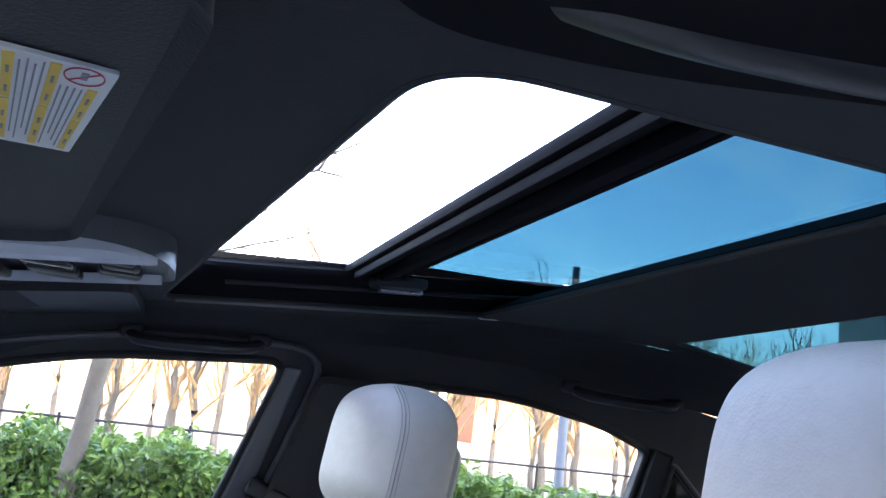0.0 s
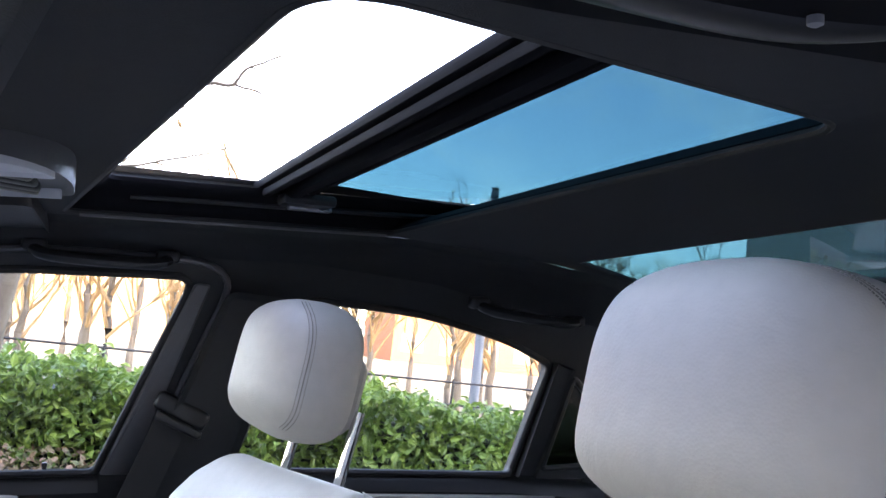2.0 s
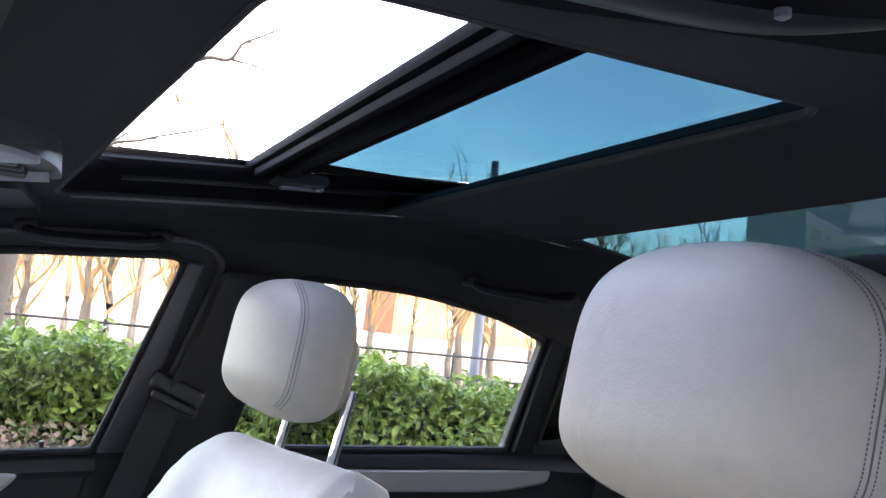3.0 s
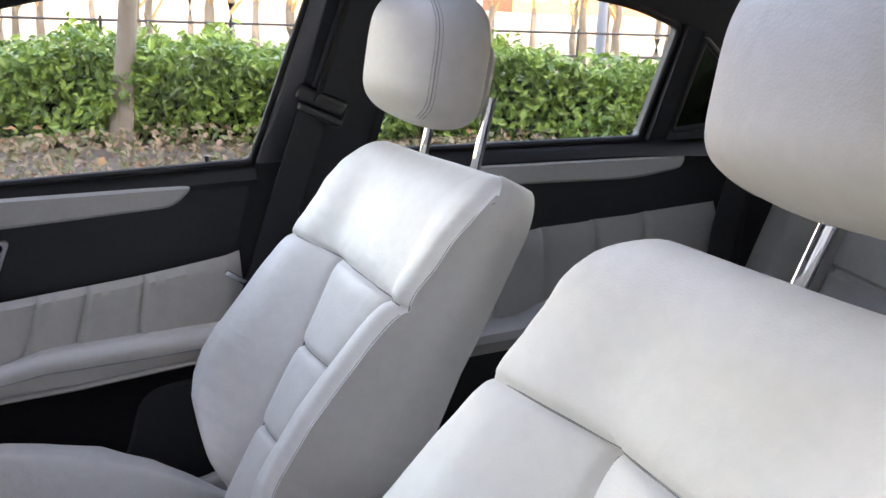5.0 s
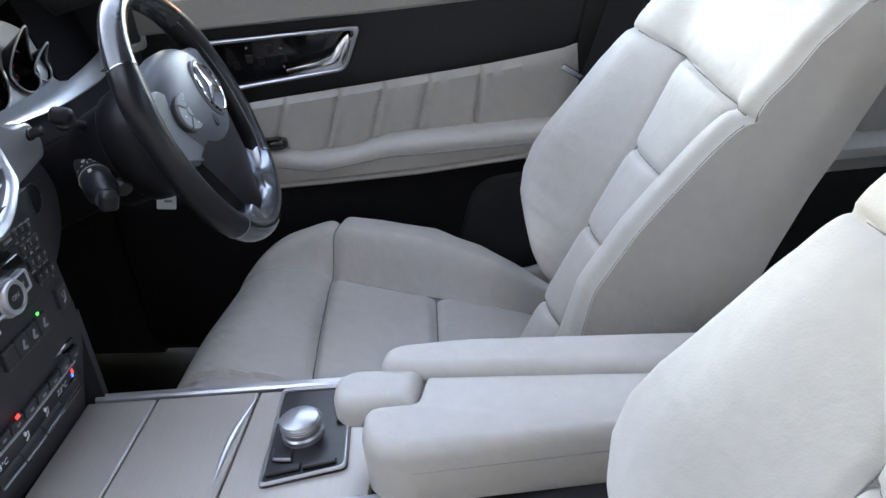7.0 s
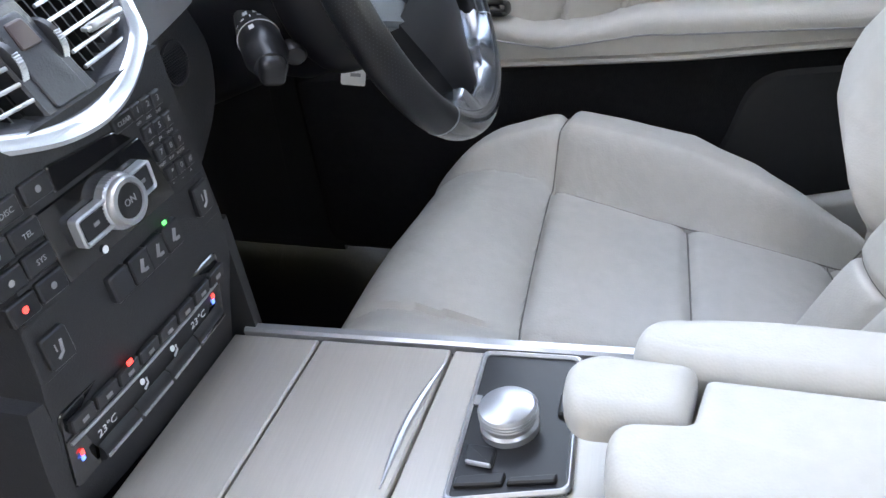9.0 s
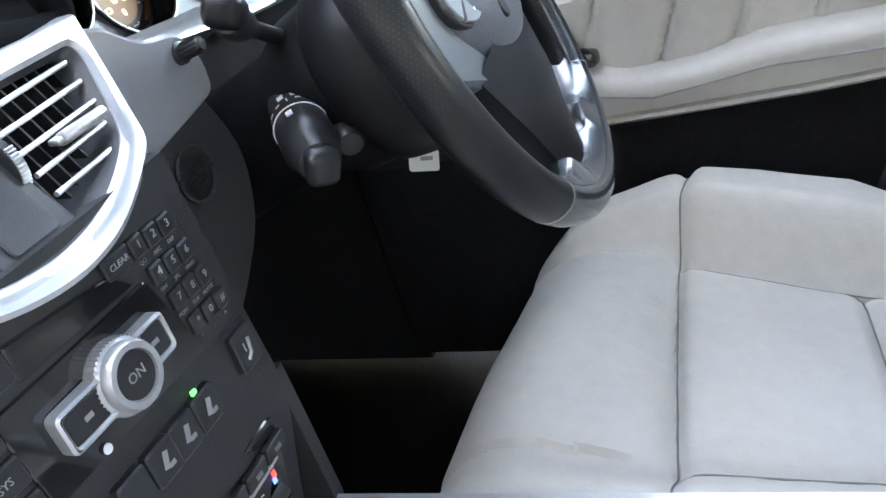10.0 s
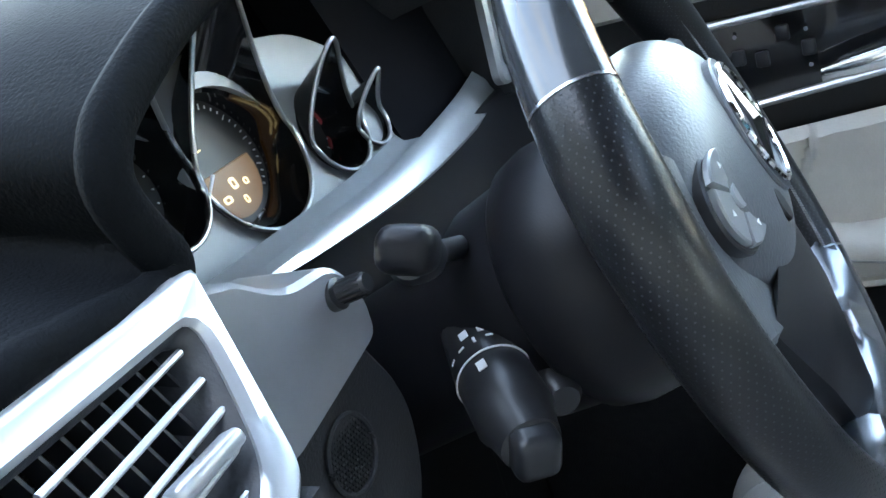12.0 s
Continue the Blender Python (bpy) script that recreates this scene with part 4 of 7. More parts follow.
def make_seat(base, hy, hz, shear, near, py, width, off, crown, sew):
    s = thing("front_seat", (0.36, 0.2, 0.25), "cream leather front seat with stitched panels and headrest", "car seat", "front seats")

    def at(x, u, n):
        return base + Vector((x, 0, 0)) + UPV * u + NV * n
    bm = B()
    rings = []
    us = [-0.004] + [(crown - 0.056) * k / 150 for k in range(151)] + [crown - 0.056 + 0.056 * math.sin(math.pi / 2 * k / 10) for k in range(1, 11)]
    for i, u in enumerate(us):
        k = max(0, i - 151)
        shrink = 1 - math.cos(math.pi / 2 * k / 10) if k else 0.0
        a, b = lerp(NEAR_EDGE, u) + shrink * 0.03, lerp(FAR_EDGE, u) - shrink * 0.03
        T = lerp([(0, 0.19), (0.2, 0.172), (0.33, 0.150), (0.43, 0.130), (0.53, 0.117), (0.66, 0.100)], u)
        ring = []
        N = 130
        for j in range(N + 1):
            x = a + (b - a) * j / N
            e1, e2 = 1 - sstep(0.0, 0.022, x - a), 1 - sstep(0.0, 0.035, b - x)
            ring.append(at(x, u, back_front(x, u) - 0.012 * e1 * e1 - 0.030 * e2 * e2 - shrink * 0.028))
        for j in range(1, 9):
            q = j / 8
            ring.append(at(b + 0.006 * math.sin(math.pi * q), u, -0.03 - (T - 0.06) * q))
        for j in range(13):
            q = j / 12
            ring.append(at(b - 0.012 + (a - b + 0.024) * q, u, -T + 0.03 * abs(2 * q - 1) ** 6 + shrink * 0.03))
        for j in range(8):
            q = 1 - j / 8
            ring.append(at(a - 0.006 * math.sin(math.pi * q), u, -0.02 - (T - 0.05) * q))
        rings.append(ring)
    loft(bm, rings)
    back = part("backrest", bm, CREAM, s)
    for off in (0.0, 0.0055):
        bm = B()
        pts = []
        for k in range(70):
            u = 0.04 + (crown - 0.071) * k / 69
            a = lerp(NEAR_EDGE, u)
            pts.append(at(a + 0.002 - 0.001 * (off > 0), u, back_front(a + 0.004, u) - 0.0118 - off - max(0.0, u - 0.60) ** 2 * 14))
        tube(bm, pts, 0.0009, 6)
        part("piping", bm, SEAM, back, "double stitched seam")
    # cushion
    bm = B()
    rings = []
    ys = [0.02 + 0.50 * k / 120 for k in range(121)] + [0.52 + 0.115 * math.sin(math.pi / 2 * k / 16) for k in range(1, 17)]
    for i, y in enumerate(ys):
        k = max(0, i - 120) / 16
        drop = 0.11 * (1 - math.cos(math.pi / 2 * k)) + 0.02 * k
        wn, wf = lerp(C_NEAR, y), lerp(C_FAR, y)
        ring = []
        N = 110
        for j in range(N + 1):
            x = -wn + (wn + wf) * j / N
            ring.append(Vector((0.353 + x, y, cushion_top(x, y, near) - drop)))
        zb = 0.40
        for q in (0.35, 0.8):
            ring.append(Vector((0.353 + wf + 0.004, y, (ring[N].z) * (1 - q) + zb * q)))
        ring.append(Vector((0.353 + wf * 0.9, y, zb)))
        ring.append(Vector((0.353 - wn * 0.9, y, zb)))
        for q in (0.8, 0.35):
            ring.append(Vector((0.353 - wn - 0.004, y, (ring[0].z) * (1 - q) + zb * q)))
        rings.append(ring)
    loft(bm, rings)
    cush = part("cushion", bm, CREAM, s)
    lines = [[(-0.25 + 0.49 * k / 60, seam_y(-0.25 + 0.49 * k / 60)) for k in range(61)]]
    lines += [[(lerp(P_FAR, 0.04 + 0.40 * k / 40), 0.04 + 0.40 * k / 40) for k in range(41)]]
    lines += [[(-lerp(P_NEAR, 0.04 + 0.36 * k / 40), 0.04 + 0.36 * k / 40) for k in range(41)]]
    lines += [[(-0.125 + (0.125 + (0.10, 0.122)[q]) * k / 30, cross_y(q, -0.125 + (0.125 + (0.10, 0.122)[q]) * k / 30)) for k in range(31)] for q in (0, 1)]
    for ln in lines:
        bm = B()
        tube(bm, [(0.353 + x, y, cushion_top(x, y, near) + 0.0012) for x, y in ln if y > 0.02], 0.0010, 5)
        part("seam", bm, SEAM, cush)
    lines = [[(x, lerp(TOP_SEAM, x)) for x in (-0.165 + 0.315 * k / 60 for k in range(61))]]
    lines += [[(lerp(ln_, u), u) for u in (0.05 + 0.428 * k / 40 for k in range(41))] for ln_ in (FAR_SEAM, NEAR_SEAM)]
    lines += [[(lerp(NEAR_SEAM, uk) + (lerp(FAR_SEAM, uk) - lerp(NEAR_SEAM, uk)) * k / 20, uk) for k in range(21)] for uk in CROSS]
    for ln in lines:
        bm = B()
        tube(bm, [at(x, u, back_front(x, u) + 0.0010) for x, u in ln], 0.0009, 5)
        part("seam", bm, SEAM, back)
    bm = B()
    bx(bm, (0.355, 0.50, 0.340), (0.40, 0.24, 0.06), Matrix.Rotation(radians(-12), 3, 'X'), 0.025, 3)
    part("thigh_support", bm, CREAM_GREY, s, "grey leather thigh support")
    bm = B()
    bx(bm, (0.36, 0.27, 0.34), (0.44, 0.46, 0.13), None, 0.03, 3)
    part("base", bm, SHADOW, s)
    for sg in (-1, 1):
        bm = B()
        bx(bm, (0.36 + sg * (0.25 if sg < 0 else 0.235), 0.10, 0.46), (0.03, 0.16, 0.07), Matrix.Rotation(radians(-14), 3, 'X'), 0.012, 3)
        part("hinge_cover", bm, CREAM_GREY, s)
    for sg in (-1, 1):
        bm = B()
        bx(bm, (0.36 + sg * 0.2, 0.25, 0.265), (0.04, 0.6, 0.03), None, 0.006)
        part("floor_rail", bm, SATIN, s)
    # headrest: bellied face, flat sides with a double seam, slim shell behind
    hc = Vector((0.350, -0.318 + hy, 1.176 + hz))
    R = Matrix.Rotation(radians(12), 3, 'X')
    vs = [math.sin(math.pi / 2 * (-1 + 2 * i / 48)) for i in range(49)]
    bm = B()
    loft(bm, [head_ring(v, hc, R, width, off) for v in vs])
    head = part("headrest", bm, CREAM, s)
    for gap in (0.0, 0.004, 0.008):
        for sg in (-1, 1):
            bm = B()
            pts = []
            for v in vs[5:-5]:
                ring = head_ring(v, hc, R, width, off)
                jj = sew if sg < 0 else 28 - sew
                a, b = ring[jj], ring[jj + sg]
                pts.append(a + (b - a).normalized() * gap + R @ Vector((sg * 0.0005, 0.0005, 0)))
            if gap == 0.004:
                tube(bm, pts, 0.0005, 5)
                part("seam", bm, SEAM, head)
                continue
            for a, b in zip(pts, pts[1:]):
                for q in (0.08, 0.58):
                    tube(bm, [a.lerp(b, q), a.lerp(b, q + 0.30)], 0.00042, 5)
            part("stitching", bm, SEAM, head)
    bm = B()
    slab(bm, rounded([(-0.082, -0.070), (0.082, -0.070), (0.088, 0.030), (-0.088, 0.030)], 0.03, 6), lambda a, b, w: hc + R @ Vector((a + off, -0.024 - w, b)), 0.0, 0.020, 0.008)
    part("back_shell", bm, CREAM_GREY, head)
    for sg in (-1, 1):
        bm = B()
        x = 0.345 + sg * 0.07
        tube(bm, [(x, -0.330 + hy * 0.5 + py, 1.13), (x, -0.297 + hy * 0.25 + py, 1.065), (x, -0.264 + py, 1.00)], 0.0064, 14)
        part("post", bm, CHROME, head, "chrome headrest post")
    for top, xp in ((back, 0.11), (head, 0.35)):
        m = Matrix.Identity(4)
        m[1][0], m[1][3] = shear, -shear * xp
        for o in [top, *top.children]:
            o.data.transform(m)
    return s


seat = make_seat(SO + Vector((-0.035, 0, 0)) + UPV * -0.033, 0.060, 0.0, 0.27, 0.45, 0.006, 0.101, -0.013, 0.656, 24)
tagged(seat, "cream leather driver seat with stitched panels and headrest, empty")
seat2 = make_seat(SO, 0.011, 0.002, 0.24, 1.0, -0.026, 0.110, -0.012, 0.630, 27)
seat2.matrix_basis = Matrix.Translation((-0.345, 0.108, 0.268))
tagged(seat2, "cream leather passenger seat beside the open doorway, empty")

# ---- back seat ----
rsb = thing("back_bench", (0, -1.0, 0.4), "cream leather back seat with quilted panels", "car seat")
bm = B()


def rear_face(a, b):
    x = -0.66 + 1.32 * a
    u = 0.62 * b
    n = -0.02 * sstep(0.56, 0.62, u)
    for xk in (-0.52, -0.30, -0.10, 0.10, 0.30, 0.52):
        n -= 0.014 * gauss(x - xk, 0.007)
    if abs(x) < 0.52:
        for uk in (0.10, 0.20, 0.30, 0.40, 0.50):
            n -= 0.011 * gauss(u - uk, 0.006)
        n += 0.010 * abs(math.sin((x + 0.1) * math.pi / 0.2)) * abs(math.sin(u * math.pi / 0.1)) ** 0.5
    n += 0.055 * sstep(0.50, 0.60, abs(x)) * (1 - sstep(0.45, 0.62, u))
    return Vector((x, -0.87 - 0.40 * u + n, 0.48 + 0.9 * u + n * 0.4))


grid(bm, 220, 90, rear_face)
bmesh.ops.solidify(bm, geom=bm.faces[:], thickness=-0.06)
part("backrest", bm, CREAM, rsb)
bm = B()
bx(bm, (0, -0.66, 0.45), (1.3, 0.5, 0.14), Matrix.Rotation(radians(6), 3, 'X'), 0.05, 4)
part("cushion", bm, CREAM, rsb)
rb2 = thing("rear_seat_belt", (0.56, -1.1, 0.8), "black seat belt across the back seat", "seat belt")
bm = B()
line = [Vector(p) for p in ((0.665, -0.93, 1.0), (0.66, -0.875, 0.84), (0.655, -0.850, 0.74), (0.64, -0.80, 0.54))]
loft(bm, [[p + Vector((0.008, 0.022, 0)), p + Vector((0.004, 0.022, 0)), p + Vector((-0.008, -0.022, 0)), p + Vector((-0.004, -0.022, 0))] for p in smooth_line(line, 5)])
part("webbing", bm, BELT, rb2)


# ---- dashboard ----
dash = thing("dashboard", (0, 0.9, 0.8), "black grained dashboard with instrument hood", "dashboard")
RIMC = [(-0.72, 0.70, 0.992), (-0.30, 0.695, 0.997), (0.0, 0.690, 0.999), (0.06, 0.690, 0.995), (0.104, 0.690, 0.988), (0.117, 0.690, 0.996), (0.112, 0.690, 1.012), (0.108, 0.690, 1.032), (0.114, 0.690, 1.047),
        (0.134, 0.692, 1.061), (0.19, 0.695, 1.083), (0.27, 0.698, 1.099), (0.36, 0.700, 1.104), (0.48, 0.702, 1.096), (0.56, 0.705, 1.066), (0.60, 0.71, 1.02), (0.64, 0.715, 0.998), (0.72, 0.72, 0.992)]
rim_line = smooth_line(RIMC, 6)
bm = B()
far = [Vector((p.x * 1.02, 1.12, 1.050 + (p.z - 0.995) * 0.35)) for p in rim_line]
rows = []
for k in range(9):
    t = k / 8
    rows.append([p.lerp(q, t) + Vector((0, 0, 0.012 * math.sin(math.pi * t))) + Vector((-0.05 * (1 if p.x < 0.3 else -1) * sstep(0, 0.6, t) * (p.z - 0.995) / 0.12, 0, 0)) for p, q in zip(rim_line, far)])
loft(bm, rows, cap=False, closed=False)
part("top_skin", bm, DASH, dash)
bm = B()
tube(bm, [p + Vector((0, 0.004, -0.004)) for p in rim_line], 0.0105, 12, flat=1.0, up=(0, 1, 0))
part("padded_edge", bm, DASH, dash)
bm = B()
hood = [p for p in rim_line if 0.08 < p.x < 0.61 and p.z > 1.005]
loft(bm, [hood, [Vector((0.345 + (p.x - 0.345) * 0.86, 0.79, p.z - 0.012)) for p in hood], [Vector((0.345 + (p.x - 0.345) * 0.78, 0.90, p.z - 0.03)) for p in hood]], cap=False, closed=False)
part("hood_lining", bm, BLACK, dash)
bm = B()
loft(bm, [[Vector((x, y, z)) for y, z in ((0.705, 0.99), (0.70, 0.93), (0.72, 0.80), (0.80, 0.66), (0.95, 0.60), (1.2, 0.60), (1.2, 0.975))] for x in (-0.71, -0.4, -0.165)])
part("glovebox_side", bm, BLACK, dash)
bm = B()
loft(bm, [[Vector((x, y, z)) for y, z in ((0.775, 0.905), (0.77, 0.86), (0.80, 0.76), (0.92, 0.68), (1.2, 0.66), (1.2, 0.93), (0.92, 0.925))] for x in (0.16, 0.45, 0.71)])
part("knee_panel", bm, SATIN, dash)
bm = B()
bx(bm, (0.665, 0.83, 0.95), (0.10, 0.14, 0.12), None, 0.02)
part("end_block", bm, BLACK, dash)
# right end vent: silver frame
bm = B()
slab(bm, rounded([(0.585, 0.915), (0.70, 0.90), (0.70, 1.0), (0.60, 1.0)], 0.015, 4), lambda u, v, w: Vector((u, 0.765 - w, v)), 0, 0.01, 0.003, [rounded([(0.600, 0.928), (0.688, 0.915), (0.688, 0.988), (0.612, 0.988)], 0.01, 4)])
part("end_vent_frame", bm, SILVER, dash, "satin silver vent frame")
# knee panel beside the stack, with round sensor grille
bm = B()
slab(bm, rounded([(0.082, 0.925), (0.125, 0.890), (0.195, 0.905), (0.225, 0.85), (0.215, 0.79), (0.165, 0.74), (0.118, 0.715), (0.092, 0.715)], [0, 0.01, 0.01, 0.03, 0.04, 0.03, 0.02, 0.0], 5),
     lambda u, v, w: Vector((u, 0.690 - 0.25 * max(0, 0.125 - u) - w + 0.10 * (0.89 - v), v)), -0.12, 0.004, 0.003)
part("side_panel", bm, BLACK, dash)
GR = (0.160, 0.693, 0.858)
bm = B()
tube(bm, [(GR[0] + 0.019 * math.cos(q), GR[1] - 0.006, GR[2] + 0.021 * math.sin(q)) for q in (2 * math.pi * k / 32 for k in range(32))], 0.0016, 6, True)
part("grille_ring", bm, BLACK, dash)
bm = B()
for i in range(-7, 8):
    for j in range(-8, 9):
        if (i / 7.2) ** 2 + (j / 8.2) ** 2 < 1:
            bx(bm, (GR[0] + i * 0.0026 + 0.0013 * (j % 2), GR[1] - 0.005, GR[2] + j * 0.0026), (0.0017, 0.001, 0.0017))
part("grille_mesh", bm, SATIN, dash)

# instrument cluster
def cl(x, z, w):
    return Vector((x, 0.808 + (z - 0.93) * 0.30 - w, z))


cluster = thing("instrument_cluster", (0.34, 0.82, 0.92), "silver instrument cluster with chrome-ringed gauges and amber display", "instrument cluster")
GAUGES = [(0.240, 0.984, 0.037), (0.323, 0.972, 0.050), (0.414, 0.954, 0.032), (0.455, 0.944, 0.019)]


def ring_pt(g, q, k=1.0, dw=0.0):
    x, z, r = g
    s = max(0.0, math.sin(q))
    tall, lean = (1.55, 0.62) if r > 0.045 else (0.95, 0.10)
    return cl(x + r * k * math.cos(q) * (1 - 0.30 * s) + lean * r * s * s, z + r * k * math.sin(q) * (1 + tall * s), 0.004 + 0.050 * s * s * (r / 0.05) ** 0.5 + dw)


bm = B()
holes = []
slab(bm, rounded([(0.165, 0.905), (0.40, 0.893), (0.560, 0.888), (0.535, 0.925), (0.492, 0.945), (0.480, 0.995), (0.44, 1.025), (0.36, 1.040), (0.24, 1.045), (0.165, 1.04)], 0.02, 4), cl, -0.04, -0.002,
     0, [[(g[0] + g[2] * 0.985 * math.cos(q), g[1] + g[2] * 0.985 * math.sin(q)) for q in (2 * math.pi * k / 36 for k in range(36))] for g in GAUGES[:3]])
# darker than the other silver: the hood's shade is put into the colour
part("face_plate", bm, mat("cluster_silver_shaded", (0.30, 0.31, 0.33), 0.42, 0.35, (900, 0.08, 0.0002), 0.06), cluster, "satin silver face plate, toned down for the shade of the hood")
bm = B()
slab(bm, rounded([(0.14, 0.90), (0.66, 0.89), (0.66, 1.08), (0.14, 1.08)], 0.02, 4), cl, -0.075, -0.068)
part("back_plate", bm, WELL, cluster)
bm = B()
slab(bm, rounded([(0.478, 0.90), (0.64, 0.89), (0.66, 1.06), (0.55, 1.10), (0.478, 1.10)], 0.02, 4), cl, -0.05, 0.002)
part("side_blank", bm, WELL, cluster, "plain black panel beside the gauges")
for i, g in enumerate(GAUGES):
    qs = [2 * math.pi * k / 48 for k in range(48)]
    bm = B()
    tube(bm, [ring_pt(g, q) for q in qs], 0.0018, 8, True)
    gauge = part("gauge_ring", bm, METAL, cluster, "polished chrome gauge ring")
    bm = B()
    loft(bm, [[ring_pt(g, q) for q in qs], [cl(g[0] + g[2] * 0.93 * math.cos(q), g[1] + g[2] * 0.93 * math.sin(q), -0.012) for q in qs], [cl(g[0] + g[2] * 0.9 * math.cos(q), g[1] + g[2] * 0.9 * math.sin(q), -0.03) for q in qs]], cap=False)
    part("tube", bm, GLOSS, gauge)
    bm = B()
    slab(bm, [(g[0] + g[2] * 0.92 * math.cos(q), g[1] + g[2] * 0.92 * math.sin(q)) for q in qs], cl, -0.034, -0.029)
    part("dial", bm, DIAL, gauge)
    n = 40 if i == 1 else 17
    for k in range(n):
        q = radians(225 - 270 * k / (n - 1))
        r1, r2 = g[2] * 0.84, g[2] * (0.76 if k % 4 == 0 else 0.80)
        bm = B()
        tube(bm, [cl(g[0] + r1 * math.cos(q), g[1] + r1 * math.sin(q), -0.0285), cl(g[0] + r2 * math.cos(q), g[1] + r2 * math.sin(q), -0.0285)], 0.0006, 4)
        part("tick", bm, WHITE, gauge)
    q = radians(215 if i != 2 else 200)
    bm = B()
    tube(bm, [cl(g[0] + g[2] * 0.2 * math.cos(q), g[1] + g[2] * 0.2 * math.sin(q), -0.026), cl(g[0] + g[2] * 0.78 * math.cos(q), g[1] + g[2] * 0.78 * math.sin(q), -0.026)], [0.0014, 0.0007], 6)
    part("needle", bm, WHITE, gauge)
    if i == 1:
        bm = B()
        slab(bm, [(g[0] + 0.001 + 0.030 * math.cos(a), g[1] - 0.010 + 0.030 * math.sin(a)) for a in (radians(172 + 196 * k / 24) for k in range(25))], cl, -0.029, -0.0265)
        disp = part("display", bm, AMBER, gauge, "glowing amber display")
        for x, z, w_, h_ in ((-0.022, -0.014, 0.006, 0.006), (0.003, -0.017, 0.006, 0.008), (0.014, -0.020, 0.005, 0.005), (-0.010, -0.024, 0.008, 0.005), (0.005, -0.030, 0.004, 0.006)):
            bm = B()
            slab(bm, rounded([(g[0] + x - w_ / 2, g[1] + z - h_ / 2), (g[0] + x + w_ / 2, g[1] + z - h_ / 2), (g[0] + x + w_ / 2, g[1] + z + h_ / 2), (g[0] + x - w_ / 2, g[1] + z + h_ / 2)], 0.002, 2), cl, -0.0265, -0.026,
                 0, [[(g[0] + x - w_ / 4, g[1] + z - h_ / 4), (g[0] + x + w_ / 4, g[1] + z - h_ / 4), (g[0] + x + w_ / 4, g[1] + z + h_ / 4), (g[0] + x - w_ / 4, g[1] + z + h_ / 4)]])
            part("warning_symbol", bm, ICON, disp)
        for z in (0.012, 0.026):
            bm = B()
            tube(bm, [cl(g[0] - 0.028, g[1] + z * 0.7, -0.026), cl(g[0] - 0.004, g[1] + z * 0.7 + 0.003, -0.026)], 0.0006, 4)
            part("display_line", bm, ICON, disp)
        letters("unit_print", "mph", 0.006, Matrix.Translation(cl(g[0] + 0.010, g[1] - 0.044, -0.028)) @ pose(0, 0, 0, 90), WHITE, gauge)
    if i == 2:
        bm = B()
        pts = [cl(g[0] + g[2] * 0.86 * math.cos(a), g[1] + g[2] * 0.86 * math.sin(a), -0.0283) for a in (radians(-45 + 70 * k / 10) for k in range(11))]
        tube(bm, pts, 0.0016, 5)
        part("red_zone", bm, REDP, gauge)
        letters("unit_print", "1/min", 0.005, Matrix.Translation(cl(g[0], g[1] - 0.015, -0.028)) @ pose(0, 0, 0, 90), WHITE, gauge)

# silver strip below the cluster, knob plate beside the vent
trim = thing("dash_trim", (0.2, 0.72, 0.92), "satin silver dash trim with a ribbed dimmer knob", "dash trim")
bm = B()
up_l = smooth_line([(0.175, 0.728, 0.948), (0.26, 0.745, 0.938), (0.40, 0.765, 0.925), (0.56, 0.79, 0.922), (0.66, 0.80, 0.935)], 6)
lo_l = smooth_line([(0.173, 0.726, 0.944), (0.26, 0.735, 0.926), (0.40, 0.750, 0.905), (0.56, 0.775, 0.893), (0.66, 0.785, 0.90)], 6)
loft(bm, [up_l, [a.lerp(b, 0.3) + Vector((0, -0.006, 0)) for a, b in zip(up_l, lo_l)], [a.lerp(b, 0.85) + Vector((0, -0.005, 0)) for a, b in zip(up_l, lo_l)], lo_l, [p + Vector((0, 0.02, -0.002)) for p in lo_l], [p + Vector((0, 0.03, 0.0)) for p in up_l]], cap=False, closed=False)
part("strip", bm, SILVER, trim)


def kp(u, v, w):
    return Vector((u, 0.686 - 0.06 * (0.15 - u) - 0.012 * math.sin((v - 0.88) / 0.1 * math.pi) - w, v))


bm = B()
slab(bm, rounded([(0.098, 0.905), (0.118, 0.887), (0.160, 0.893), (0.204, 0.900), (0.200, 0.930), (0.188, 0.951), (0.150, 0.957), (0.130, 0.975), (0.112, 0.980)], [0.0, 0.006, 0.02, 0.01, 0.03, 0.012, 0.02, 0.004, 0.0], 5), kp, -0.05, 0.003, 0.003)
part("knob_plate", bm, SILVER, trim)
bm = B()
kc, kd = kp(0.180, 0.937, 0.0), Vector((0.12, -0.97, 0.2)).normalized()
lathe(bm, kc, kd, [(0.008, -0.002), (0.008, 0.004), (0.0055, 0.005), (0.0055, 0.019), (0.0045, 0.021)], 20)
for k in range(14):
    q = 2 * math.pi * k / 14
    o = axes(kd) @ Vector((0.0056 * math.cos(q), 0.0056 * math.sin(q), 0))
    tube(bm, [kc + o + kd * 0.006, kc + o + kd * 0.019], 0.0007, 4)
part("dimmer_knob", bm, SATIN, trim, "ribbed black dimmer knob")

# centre vents
VC = -0.022


def vf(x, z, w):
    return Vector((x, 0.648 + (z - 0.91) * 0.55 - 0.018 * (1 - ((x - VC) / 0.15) ** 2) - w, z))


